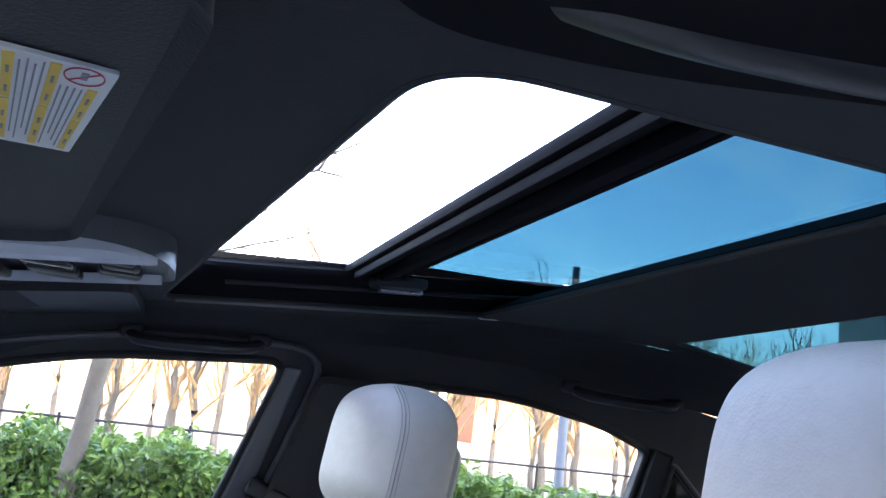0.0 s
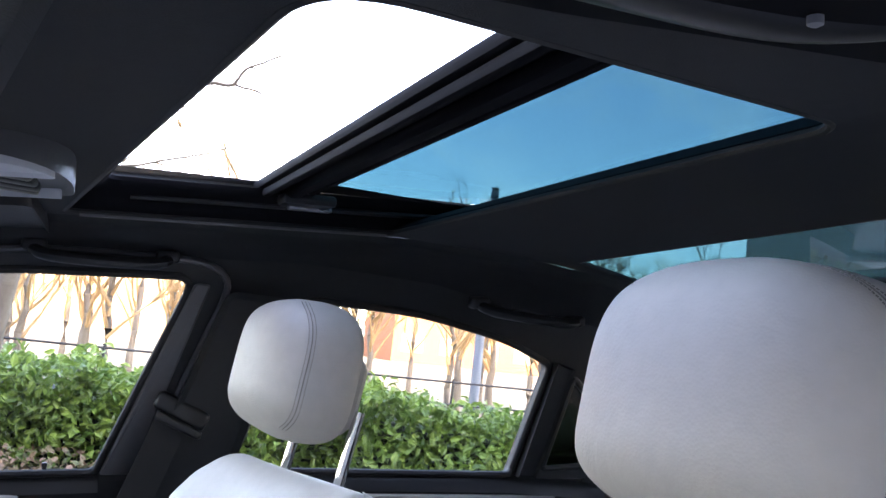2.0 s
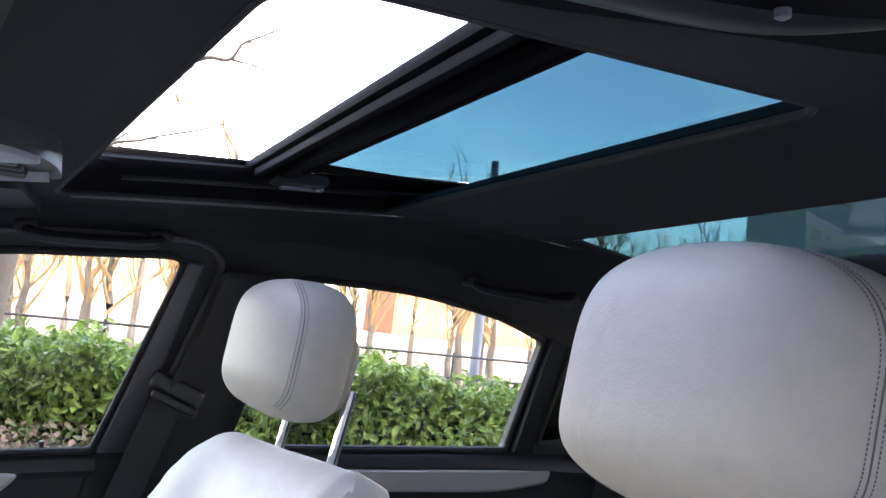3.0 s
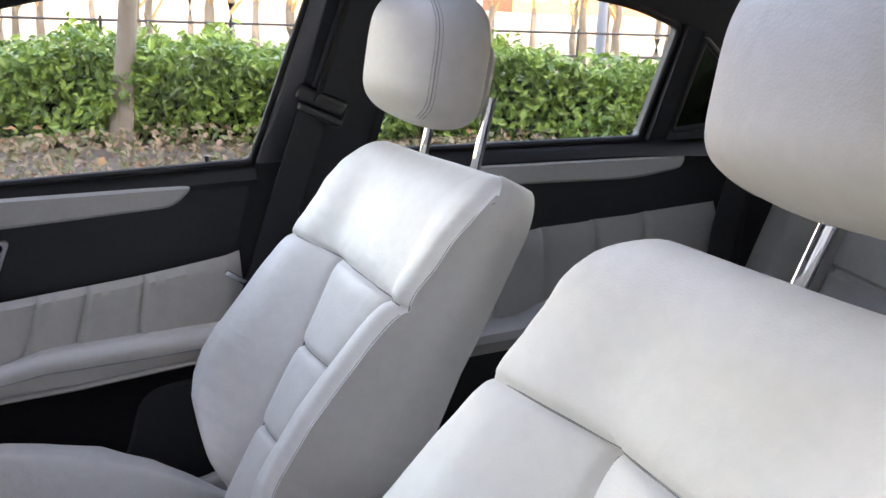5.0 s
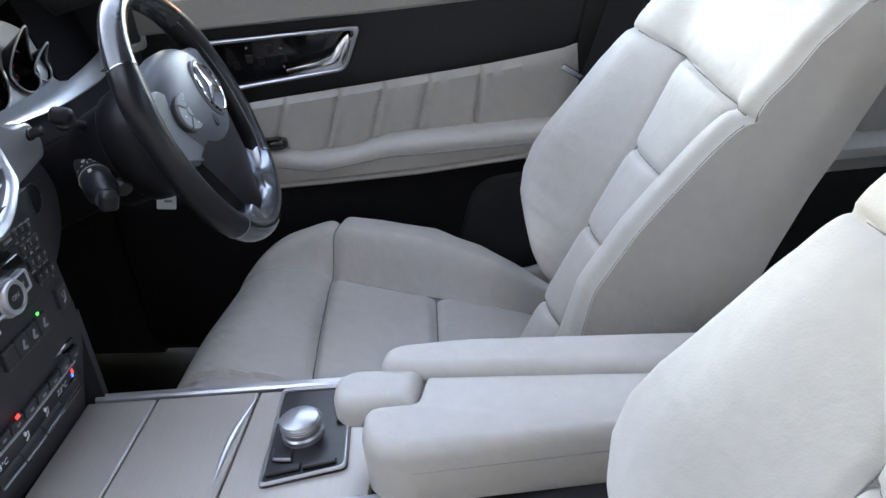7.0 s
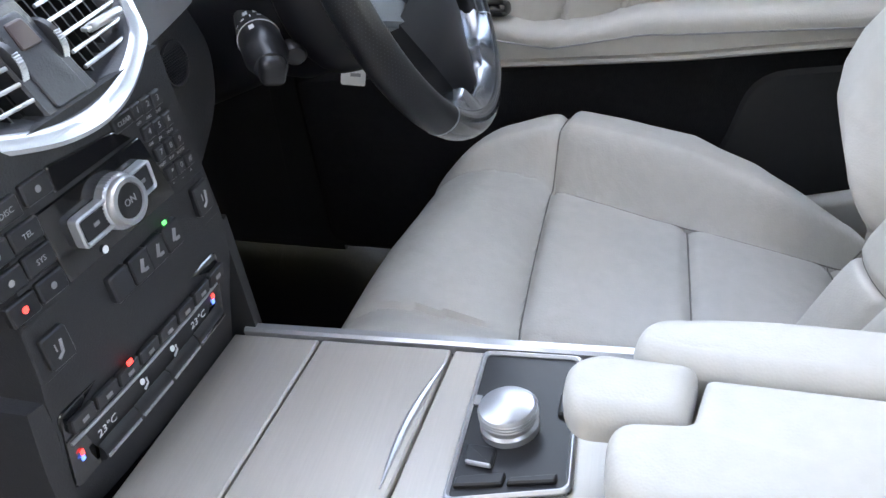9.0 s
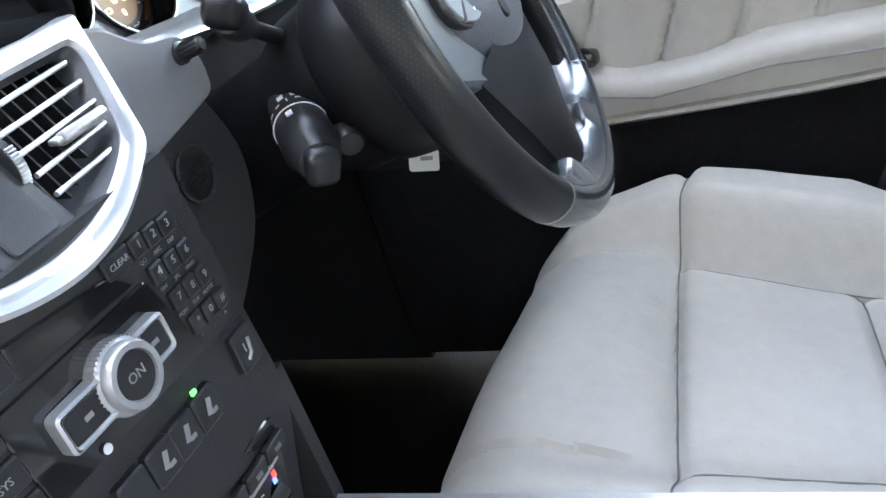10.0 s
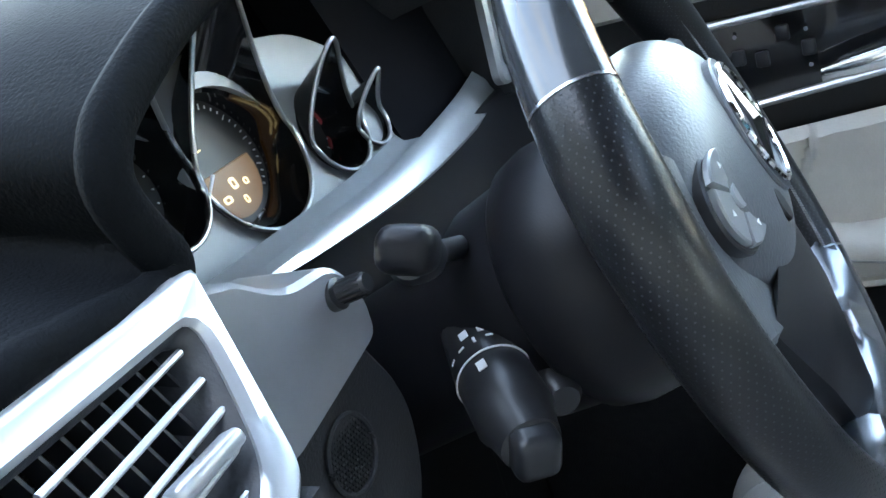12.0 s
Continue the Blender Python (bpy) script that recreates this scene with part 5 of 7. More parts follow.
vents = thing("centre_vents", (VC, 0.66, 0.9), "twin centre air vents in a satin silver frame", "air vent")
OUT = [(0.120, 0.990), (0.102, 0.955), (0.082, 0.916), (0.050, 0.903), (0.015, 0.892), (VC, 0.888), (-0.059, 0.892), (-0.094, 0.903), (-0.126, 0.916), (-0.146, 0.955), (-0.164, 0.990)]
INN = [(0.099, 0.977), (0.087, 0.953), (0.070, 0.926), (0.044, 0.915), (0.012, 0.905), (VC, 0.9015), (-0.056, 0.905), (-0.088, 0.915), (-0.114, 0.926), (-0.131, 0.953), (-0.143, 0.977)]
OUT, INN = rounded(OUT, [0.006, 0.03, 0.008] + [0.03] * 5 + [0.008, 0.03, 0.006], 4), rounded(INN, [0.012, 0.03, 0.014] + [0.03] * 5 + [0.014, 0.03, 0.012], 4)
bm = B()
slab(bm, OUT, vf, -0.03, 0.007, 0.0035, [INN])
part("silver_frame", bm, SILVER, vents, "satin silver frame")
bm = B()
loft(bm, [[vf(x, z, 0.002) for x, z in INN], [vf(VC + (x - VC) * 0.93, 0.935 + (z - 0.935) * 0.88, -0.006) for x, z in INN], [vf(VC + (x - VC) * 0.90, 0.935 + (z - 0.935) * 0.84, -0.045) for x, z in INN]], cap=False)
part("inner_frame", bm, VENT_GREY, vents)
bm = B()
slab(bm, [(VC + (x - VC) * 0.9, 0.935 + (z - 0.935) * 0.84) for x, z in INN], vf, -0.05, -0.044)
part("duct", bm, SHADOW, vents)
for s in (1, -1):
    for k in range(5):
        z = 0.9685 - 0.0115 * k
        xr = lerp([(0.91, 0.068), (0.92, 0.073), (0.966, 0.086)], z)
        xl = 0.006
        a, b = (xl, xr) if s > 0 else (2 * VC - xl, 2 * VC - xr)
        bm = B()
        tube(bm, [vf(a, z, -0.001), vf(b, z, -0.003)], 0.0017, 8)
        part("slat", bm, SILVER, vents)
    for k in range(8):
        x = (0.012 + 0.010 * k) if s > 0 else 2 * VC - (0.012 + 0.010 * k)
        bm = B()
        bx(bm, vf(x, 0.94, -0.022), (0.0014, 0.014, 0.07), Matrix.Rotation(radians(-28), 3, 'X'))
        part("vane", bm, SATIN, vents)
    bm = B()
    xs = 0.052 if s > 0 else 2 * VC - 0.052
    bx(bm, vf(xs, 0.9415, 0.003), (0.036, 0.012, 0.0075), Matrix.Rotation(radians(-20), 3, 'X'), 0.003, 3)
    bx(bm, vf(xs - s * 0.018, 0.9415, 0.0), (0.010, 0.008, 0.004), None, 0.0015)
    part("slider_tab", bm, SILVER, vents, "silver vent slider")
bm = B()
slab(bm, rounded([(-0.050, 0.980), (-0.004, 0.980), (0.006, 0.904), (VC, 0.9015), (-0.050, 0.904)], [0.004, 0.004, 0.006, 0.02, 0.006], 4), vf, -0.02, -0.001, 0.002)
div = part("divider_panel", bm, VENT_GREY, vents, "dark grey switch panel between the vents")
bm = B()
slab(bm, rounded([(-0.038, 0.972), (-0.010, 0.972), (-0.006, 0.911), (-0.040, 0.911)], 0.004, 3), vf, -0.001, 0.0012, 0.001)
part("cover_flap", bm, VENT_GREY, div)
for s in (1, -1):
    bm = B()
    c = vf(VC + s * 0.0215, 0.943, -0.014)
    prof = []
    lathe(bm, c - Vector((0.0035, 0, 0)), (1, 0, 0), [(0.018, 0), (0.0195, 0.001), (0.0195, 0.006), (0.018, 0.007)], 40)
    wheel_ = part("thumbwheel", bm, SATIN, div, "ribbed thumbwheel")
    for k in range(11):
        q = radians(150 + 60 * k / 10)
        p = c + Vector((0, 0.0198 * math.cos(q) * 1.0, 0.0198 * math.sin(q)))
        bm = B()
        bx(bm, p, (0.006, 0.0012, 0.0022), Matrix.Rotation(-(q - math.pi), 3, 'X'), 0.0005)
        part("grip_rib", bm, SILVER, wheel_)
bm = B()
slab(bm, rounded([(-0.030, 0.968), (-0.014, 0.968), (-0.012, 0.950), (-0.032, 0.950)], 0.002, 2), vf, 0.001, 0.0035, 0.001)
part("hazard_button", bm, mat("hazard_plastic", (0.045, 0.028, 0.028), 0.5), div, "dull dark red hazard switch")

# centre stack
def st(x, z, w):
    y = lerp([(0.60, 0.662), (0.70, 0.634), (0.735, 0.629), (0.90, 0.632)], z)
    return Vector((x, y - 0.006 * (1 - ((x + 0.03) / 0.13) ** 2) - w, z))


stack = thing("centre_stack", (-0.03, 0.66, 0.75), "black centre stack with audio and climate controls", "control panel")
bm = B()
rows = []
for z in (0.595, 0.64, 0.68, 0.70, 0.722, 0.735, 0.78, 0.82, 0.86, 0.885, 0.91):
    hw = lerp([(0.60, 0.118), (0.735, 0.121), (0.9, 0.098)], z)
    cx = lerp([(0.60, -0.034), (0.735, -0.034), (0.9, -0.020)], z)
    rows.append([st(cx + hw * t, z, 0.0) for t in (-1, -0.75, -0.5, -0.25, 0, 0.25, 0.5, 0.75, 1)] + [st(cx + hw, z, 0) + Vector((0, 0.2, 0)), st(cx - hw, z, 0) + Vector((0, 0.2, 0))])
loft(bm, rows)
part("body", bm, BLACK, stack)


def key(name, x, z, w_, h_, material=SATIN, parent=stack, t=0.004, skew=0.0, lab="", bev=0.0012, w0=0.0):
    bm = B()
    slab(bm, rounded([(x - w_ / 2 - skew, z - h_ / 2), (x + w_ / 2 - skew, z - h_ / 2), (x + w_ / 2 + skew, z + h_ / 2), (x - w_ / 2 + skew, z + h_ / 2)], min(w_, h_) * 0.12, 3), st, w0 - 0.001, w0 + t, bev)
    return part(name, bm, material, parent, lab)


def say(text, x, z, size, parent, w=0.0045, material=PRINT):
    return letters("print", text, size * 0.85, Matrix.Translation(st(x, z, w)) @ pose(0, 0, 0, 92), material, parent, 0.0002)


# upper glossy slot and dial field
bm = B()
slab(bm, rounded([(-0.078, 0.8645), (0.010, 0.8625), (-0.004, 0.8760), (-0.076, 0.8850)], 0.003, 3), st, -0.001, 0.003, 0.001)
part("display_slot", bm, GLOSS, stack, "glossy black slot")
bm = B()
slab(bm, rounded([(-0.096, 0.800), (0.035, 0.798), (0.018, 0.8595), (-0.100, 0.8600)], 0.003, 3), st, -0.001, 0.0025, 0.001)
part("dial_field", bm, GLOSS, stack)
# twelve keys of the number pad
names = (("1", "QO"), ("2", "ABC"), ("3", "DEF"), ("4", "GHI"), ("5", "JKL"), ("6", "MNO"), ("7", "PQRS"), ("8", "TUV"), ("9", "WXYZ"), ("*", "+"), ("0", "_"), ("#", "A"))
for k, (d, sub) in enumerate(names):
    r, c = divmod(k, 3)
    x = 0.0245 + 0.0135 * c + 0.0047 * r
    z = 0.8760 - 0.0010 * c - 0.0208 * r
    kk = key("number_key", x, z + 0.002, 0.0118, 0.0125)
    say(d, x, z + 0.003, 0.0085, kk)
    say(sub, x, z - 0.0085, 0.0042, stack, 0.001)
kk = key("clear_key", 0.0062, 0.8785, 0.0225, 0.0125)
say("CLEAR", 0.0062, 0.8785, 0.0062, kk)
for lab_, x, z in (("DISC", -0.1200, 0.8745), ("TEL", -0.1125, 0.8530), ("SYS", -0.1115, 0.8315)):
    kk = key("menu_key", x, z, 0.0262, 0.0170)
    say(lab_, x, z, 0.0072, kk)
for x, z in ((-0.1395, 0.8525), (-0.1390, 0.8310), (-0.1110, 0.8095), (-0.1385, 0.8085), (-0.0900, 0.8760)):
    kk = key("menu_key", x, z, 0.0255, 0.0170)
    bm = B()
    lathe(bm, st(x, z, 0.0042), (0, -1, 0), [(0.0028, 0), (0.0026, 0.0003)], 12)
    part("key_mark", bm, RED_LAMP if z < 0.81 and x < -0.13 else PRINT, kk)
# dial with a silver toggle on each side
dc = st(-0.0300, 0.8300, 0.0)
bm = B()
slab(bm, rounded([(-0.079, 0.8175), (-0.046, 0.8175), (-0.046, 0.8425), (-0.079, 0.8425)], [0.005, 0.002, 0.002, 0.005], 4), st, 0.002, 0.011, 0.0015, [rounded([(-0.0755, 0.8210), (-0.043, 0.8210), (-0.043, 0.8390), (-0.0755, 0.8390)], 0.003, 3)])
tog1 = part("toggle_frame", bm, SILVER, stack, "satin silver toggle frame")
bm = B()
slab(bm, rounded([(-0.016, 0.8195), (0.0105, 0.8195), (0.0105, 0.8450), (-0.016, 0.8450)], [0.002, 0.005, 0.005, 0.002], 4), st, 0.002, 0.011, 0.0015, [rounded([(-0.019, 0.8228), (0.0072, 0.8228), (0.0072, 0.8417), (-0.019, 0.8417)], 0.003, 3)])
tog = part("toggle_frame", bm, SILVER, stack, "satin silver toggle frame")
for tog, (x0, x1, z0, z1) in zip((tog1, tog), ((-0.0755, -0.047, 0.8210, 0.8390), (-0.014, 0.0072, 0.8228, 0.8417))):
    bm = B()
    slab(bm, rounded([(x0, z0), (x1, z0), (x1, z1), (x0, z1)], 0.002, 2), st, 0.002, 0.0095, 0.001)
    t_ = part("toggle", bm, SATIN, tog)
    bm = B()
    bx(bm, st((x0 + x1) / 2, (z0 + z1) / 2, 0.0097), (0.006, 0.0004, 0.003))
    part("toggle_mark", bm, PRINT, t_)
bm = B()
lathe(bm, dc, (0, -1, 0.05), [(0.0215, 0), (0.0215, 0.009), (0.0195, 0.011), (0.0195, 0.015), (0.018, 0.0175), (0.0145, 0.0175), (0.014, 0.015), (0.001, 0.015)], 48)
dial_ = part("volume_dial", bm, SILVER, stack, "knurled silver volume dial")
for k in range(48):
    q = 2 * math.pi * k / 48
    o = Vector((0.0216 * math.cos(q), 0, 0.0216 * math.sin(q)))
    bm = B()
    tube(bm, [dc + o + Vector((0, -0.001, 0)), dc + o + Vector((0, -0.010, 0.0005))], 0.0006, 4)
    part("knurl_rib", bm, SILVER, dial_)
bm = B()
lathe(bm, dc + Vector((0, -0.0145, 0.001)), (0, -1, 0.05), [(0.0138, 0), (0.0135, 0.0016), (0.001, 0.0018)], 32)
dcap = part("dial_cap", bm, SATIN, dial_)
letters("print", "ON", 0.0085, Matrix.Translation(dc + Vector((0, -0.0167, 0.001))) @ pose(0, 0, 0, 90), PRINT, dcap, 0.0002)
bm = B()
lathe(bm, st(-0.0575, 0.8040, 0.003), (0, -1, 0), [(0.0032, 0), (0.0028, 0.0008)], 14)
part("badge", bm, WHITE, stack)
# row of switches under the radio
bm = B()
slab(bm, rounded([(-0.152, 0.748), (0.086, 0.750), (0.078, 0.7955), (-0.148, 0.7955)], 0.006, 3), st, -0.001, 0.0022, 0.0012)
part("switch_field", bm, BLACK, stack)
for x in (-0.0575, -0.0335, -0.0120, 0.0115):
    kk = key("switch", x, 0.7715, 0.0225, 0.024, SATIN, stack, 0.006)
    if x > -0.05:
        bm = B()
        bx(bm, st(x, 0.7725, 0.0063), (0.004, 0.0004, 0.011), Matrix.Rotation(radians(20), 3, 'Y'))
        bx(bm, st(x + 0.003, 0.7675, 0.0063), (0.005, 0.0004, 0.003))
        part("switch_mark", bm, PRINT, kk)
bm = B()
bx(bm, st(0.0075, 0.7865, 0.0045), (0.0045, 0.002, 0.0035), None, 0.0006)
part("green_lamp", bm, GREEN_LAMP, stack, "lit green indicator")
for x, hz_ in ((-0.1300, 0.004), (0.0640, 0.012)):
    kk = key("seat_heater_switch", x, 0.764 + hz_, 0.024, 0.028, SATIN, stack, 0.006)
    bm = B()
    tube(bm, [st(x + 0.003, 0.770 + hz_, 0.0063), st(x + 0.001, 0.760 + hz_, 0.0063), st(x - 0.004, 0.757 + hz_, 0.0063)], 0.0013, 5)
    tube(bm, [st(x - 0.003, 0.763 + hz_, 0.0063), st(x - 0.003, 0.769 + hz_, 0.0063)], 0.0006, 5)
    part("switch_mark", bm, PRINT, kk)
# climate panel
bm = B()
slab(bm, rounded([(-0.150, 0.632), (0.068, 0.640), (0.062, 0.722), (-0.152, 0.718)], 0.008, 4), st, -0.001, 0.002, 0.0012)
clim = part("climate_panel", bm, GLOSS, stack, "glossy black climate panel")
for k in range(8):
    x = -0.133 + 0.0265 * k
    kk = key("climate_key", x, 0.7005, 0.0245, 0.014, SATIN, clim, 0.004, 0, "", 0.001, 0.002)
    bm = B()
    bx(bm, st(x, 0.700, 0.0065), (0.007, 0.0003, 0.0035))
    part("key_mark", bm, GREYP, kk)
bm = B()
tube(bm, [st(-0.148 + 0.2 * k / 10, 0.6855 + 0.0006 * k, 0.004) for k in range(11)], 0.0016, 8)
part("silver_line", bm, SILVER, clim)
bm = B()
bx(bm, st(-0.078, 0.7095, 0.0055), (0.0065, 0.002, 0.0045), None, 0.0008)
part("red_lamp", bm, RED_LAMP, clim, "lit red indicator")
for x, z in ((-0.110, 0.668), (0.020, 0.674)):
    letters("print", "23°C", 0.011, Matrix.Translation(st(x, z, 0.003)) @ pose(0, 0, 0, 100), WHITE, clim, 0.0002)
for x, z, m_ in ((-0.139, 0.667, RED_LAMP), (-0.139, 0.661, BLUE_LAMP), (0.047, 0.680, RED_LAMP), (0.047, 0.674, BLUE_LAMP)):
    bm = B()
    bx(bm, st(x, z, 0.0028), (0.004, 0.001, 0.005), None, 0.0004)
    part("temperature_mark", bm, m_, clim)
for x in (-0.065, -0.022):
    bm = B()
    lathe(bm, st(x, 0.675, 0.003), (0, -1, 0.2), [(0.003, 0), (0.002, 0.0006)], 10)
    tube(bm, [st(x + 0.005, 0.675, 0.003), st(x + 0.007, 0.668, 0.003), st(x + 0.002, 0.664, 0.003)], 0.001, 5)
    part("display_symbol", bm, WHITE, clim)
for k in range(4):
    x0 = -0.122 + 0.0445 * k
    bm = B()
    loft(bm, [[st(x, 0.6475 + (x + 0.12) * 0.05 + dz, w) for dz, w in ((0.009, 0.002), (0.005, 0.007), (-0.001, 0.0095), (-0.006, 0.009), (-0.010, 0.002))] for x in (x0, x0 + 0.043)])
    rk = part("rocker", bm, SATIN, clim)
    bm = B()
    tube(bm, [st(x0 + 0.001, 0.6445 + (x0 + 0.12) * 0.05, 0.0095), st(x0 + 0.042, 0.6445 + (x0 + 0.162) * 0.05, 0.0095)], 0.0019, 8)
    part("rocker_edge", bm, CHROME, rk, "bright chrome edge")
# side pillars of the stack down to the console
for s, x0, x1 in ((1, 0.090, 0.100), (-1, -0.158, -0.170)):
    bm = B()
    loft(bm, [[Vector((x + s * a, y + b, z)) for a, b in ((-0.006, -0.006), (0.010, -0.002), (0.012, 0.05), (-0.006, 0.06))] for x, y, z in ((x0, 0.636, 0.735), (x0 + s * 0.006, 0.640, 0.68), (x1, 0.642, 0.60), (x1, 0.65, 0.45))])
    part("side_pillar", bm, BLACK, stack)

# ---- centre console ----
def con(x, y, w):
    return Vector((x, y, 0.600 + 0.06 * (0.62 - y) + w))


console = thing("centre_console", (-0.02, 0.3, 0.3), "centre console with brushed taupe lids and silver edge strip", "console")
bm = B()
slab(bm, [(-0.172, 0.655), (0.098, 0.655), (0.094, 0.25), (0.092, -0.32), (-0.128, -0.32), (-0.124, 0.25)], con, -0.34, -0.006, 0.004)
part("body", bm, BLACK, console)


def lid(y0, y1, name, material, w=0.003, label=""):
    bm = B()

    def xl(y):
        return lerp([(0.25, -0.106), (0.62, -0.160)], y)
    slab(bm, rounded([(xl(y0), y0), (0.086, y0 + 0.012), (0.086, y1 + 0.012), (xl(y1), y1)], 0.003, 3), con, -0.01, w, 0.0018)
    return part(name, bm, material, console, label)


lid(0.548, 0.645, "rear_tray_lid", BRUSHED, 0.003, "brushed taupe lid")
big = lid(0.410, 0.545, "storage_lid", BRUSHED, 0.003, "brushed taupe lid")
lid(0.240, 0.407, "controller_surround", BRUSHED, 0.002, "brushed taupe plate")
bm = B()
pts = [con(0.066 - 0.150 * k / 12, 0.420 + 0.006 * math.sin(math.pi * k / 12), 0.004) for k in range(13)]
tube(bm, pts, [0.0006 + 0.0036 * math.sin(math.pi * k / 12) for k in range(13)], 8)
part("lid_handle", bm, SILVER, big, "curved chrome grip edge")
for x, nm in ((0.093, "edge_strip"), (None, "edge_strip")):
    bm = B()
    for_pts = [(0.096, y) for y in (0.648, 0.5, 0.4, 0.3, 0.22)] if x else [(lerp([(0.25, -0.113), (0.62, -0.167)], y), y) for y in (0.648, 0.5, 0.4, 0.3, 0.22)]
    loft(bm, [[con(px + a, y, b) for a, b in ((-0.007, -0.008), (-0.007, 0.004), (-0.004, 0.0065), (0.004, 0.0065), (0.007, 0.003), (0.007, -0.02))] for px, y in for_pts])
    part(nm, bm, SILVER, console, "satin silver strip")
PAN = rounded([(0.083, 0.389), (0.084, 0.298), (-0.066, 0.272), (-0.091, 0.366)], 0.008, 4)
bm = B()
slab(bm, PAN, con, 0.0, 0.0085, 0.002, [rounded([(0.0785, 0.384), (0.0795, 0.302), (-0.0625, 0.2775), (-0.0855, 0.3625)], 0.006, 4)])
part("controller_frame", bm, SILVER, console, "satin silver frame")
bm = B()
slab(bm, PAN, con, 0.0, 0.005)
field = part("controller_field", bm, SATIN, console, "dark grey controller plate")
bm = B()
kz = con(-0.006, 0.337, 0.005)
lathe(bm, kz, (0, 0.05, 1), [(0.024, 0), (0.024, 0.006), (0.0215, 0.008), (0.0215, 0.012), (0.0235, 0.014), (0.0235, 0.022), (0.022, 0.0245), (0.019, 0.0255), (0.001, 0.0262)], 48)
for h in (0.0155, 0.0185, 0.0215):
    tube(bm, [kz + Vector((0.0237 * math.cos(q), 0.0237 * math.sin(q), h)) for q in (2 * math.pi * k / 40 for k in range(40))], 0.0007, 5, True)
part("rotary_knob", bm, SILVER, console, "knurled polished metal rotary knob")
bm = B()
slab(bm, rounded([(-0.050, 0.362), (-0.030, 0.366), (-0.032, 0.340), (-0.052, 0.338)], 0.003, 3), con, 0.005, 0.009, 0.002)
bt = part("button", bm, SATIN, console)
bm = B()
slab(bm, rounded([(-0.0515, 0.360), (-0.0485, 0.3605), (-0.0505, 0.339), (-0.0535, 0.3385)], 0.001, 2), con, 0.007, 0.0105, 0.001)
part("button_edge", bm, SILVER, bt)
bm = B()
slab(bm, rounded([(0.010, 0.302), (0.034, 0.305), (0.034, 0.298), (0.010, 0.295)], 0.002, 3), con, 0.005, 0.010, 0.002)
part("button", bm, SATIN, console)
for y0, y1 in ((0.325, 0.362), (0.286, 0.322)):
    bm = B()
    slab(bm, rounded([(-0.058 - (y1 - 0.3) * 0.12, y1), (-0.076 + (0.3625 - y1) * 0.22, y1), (-0.076 + (0.3625 - y0) * 0.22, y0), (-0.056 - (y0 - 0.3) * 0.12 + 0.003, y0)], 0.002, 2), con, 0.005, 0.0095, 0.0015)
    part("button", bm, SATIN, console)
bm = B()
bx(bm, con(0.02, 0.375, 0.006), (0.012, 0.008, 0.002), None, 0.0006)
part("mark", bm, GREYP, field)

# armrest in two halves, with a release grip at the front
arm = thing("console_armrest", (-0.03, 0, 0.6), "cream leather centre armrest in two halves", "armrest")


def pad_block(poly, z0, z1, r):
    bm = B()
    n = 5
    levels = [(z0, 0.004), (z0 + 0.004, 0.0)] + [(z1 - r + r * math.sin(math.pi / 2 * k / n), r * (1 - math.cos(math.pi / 2 * k / n))) for k in range(n + 1)]
    cx = sum(p[0] for p in poly) / len(poly)
    cy = sum(p[1] for p in poly) / len(poly)
    sx = max(abs(p[0] - cx) for p in poly)
    sy = max(abs(p[1] - cy) for p in poly)
    loft(bm, [[Vector((cx + (x - cx) * (1 - d / sx), cy + (y - cy) * (1 - d / sy), z)) for x, y in poly] for z, d in levels])
    return bm


part("right_half", pad_block(rounded([(0.003, 0.187), (0.012, 0.245), (0.056, 0.240), (0.072, 0.16), (0.074, -0.28), (0.006, -0.28)], [0.006, 0.03, 0.05, 0.06, 0.02, 0.01], 6), 0.630, 0.7035, 0.020), CREAM, arm)
lh = part("left_half", pad_block(rounded([(0.000, 0.186), (-0.054, 0.190), (-0.063, 0.244), (-0.110, 0.238), (-0.131, 0.200), (-0.091, -0.03), (-0.060, -0.28), (0.002, -0.28)], [0.006, 0.012, 0.014, 0.02, 0.025, 0.05, 0.02, 0.01], 6), 0.630, 0.702, 0.018), CREAM, arm)
part("release_grip", pad_block(rounded([(0.008, 0.192), (0.010, 0.268), (-0.008, 0.286), (-0.042, 0.282), (-0.060, 0.266), (-0.053, 0.192)], [0.008, 0.02, 0.02, 0.02, 0.02, 0.012], 6), 0.672, 0.7045, 0.016), CREAM, arm)
bm = B()
slab(bm, rounded([(-0.112, 0.215), (0.07, 0.225), (0.075, -0.28), (-0.052, -0.28)], 0.02, 4), lambda u, v, w: Vector((u, v, w)), 0.58, 0.632)
part("armrest_base", bm, BLACK, arm)
bm = B()
tube(bm, [(-0.1275, 0.185, 0.672), (-0.0925, -0.02, 0.672), (-0.064, -0.26, 0.672)], 0.0010, 5)
part("seam", bm, GREYP, lh)

# ---- steering wheel ----
WC = Vector((0.3192, 0.5190, 0.9006))
WN = Vector((0.173, -0.918, 0.3575)).normalized()
WR = Vector((0.9827, 0.1852, 0.0)).normalized()
WU = WN.cross(WR)
RW = 0.172


def wh(a, b, w=0.0):
    """A point of the wheel: right, up and towards the driver."""
    return WC + WR * a + WU * b + WN * w


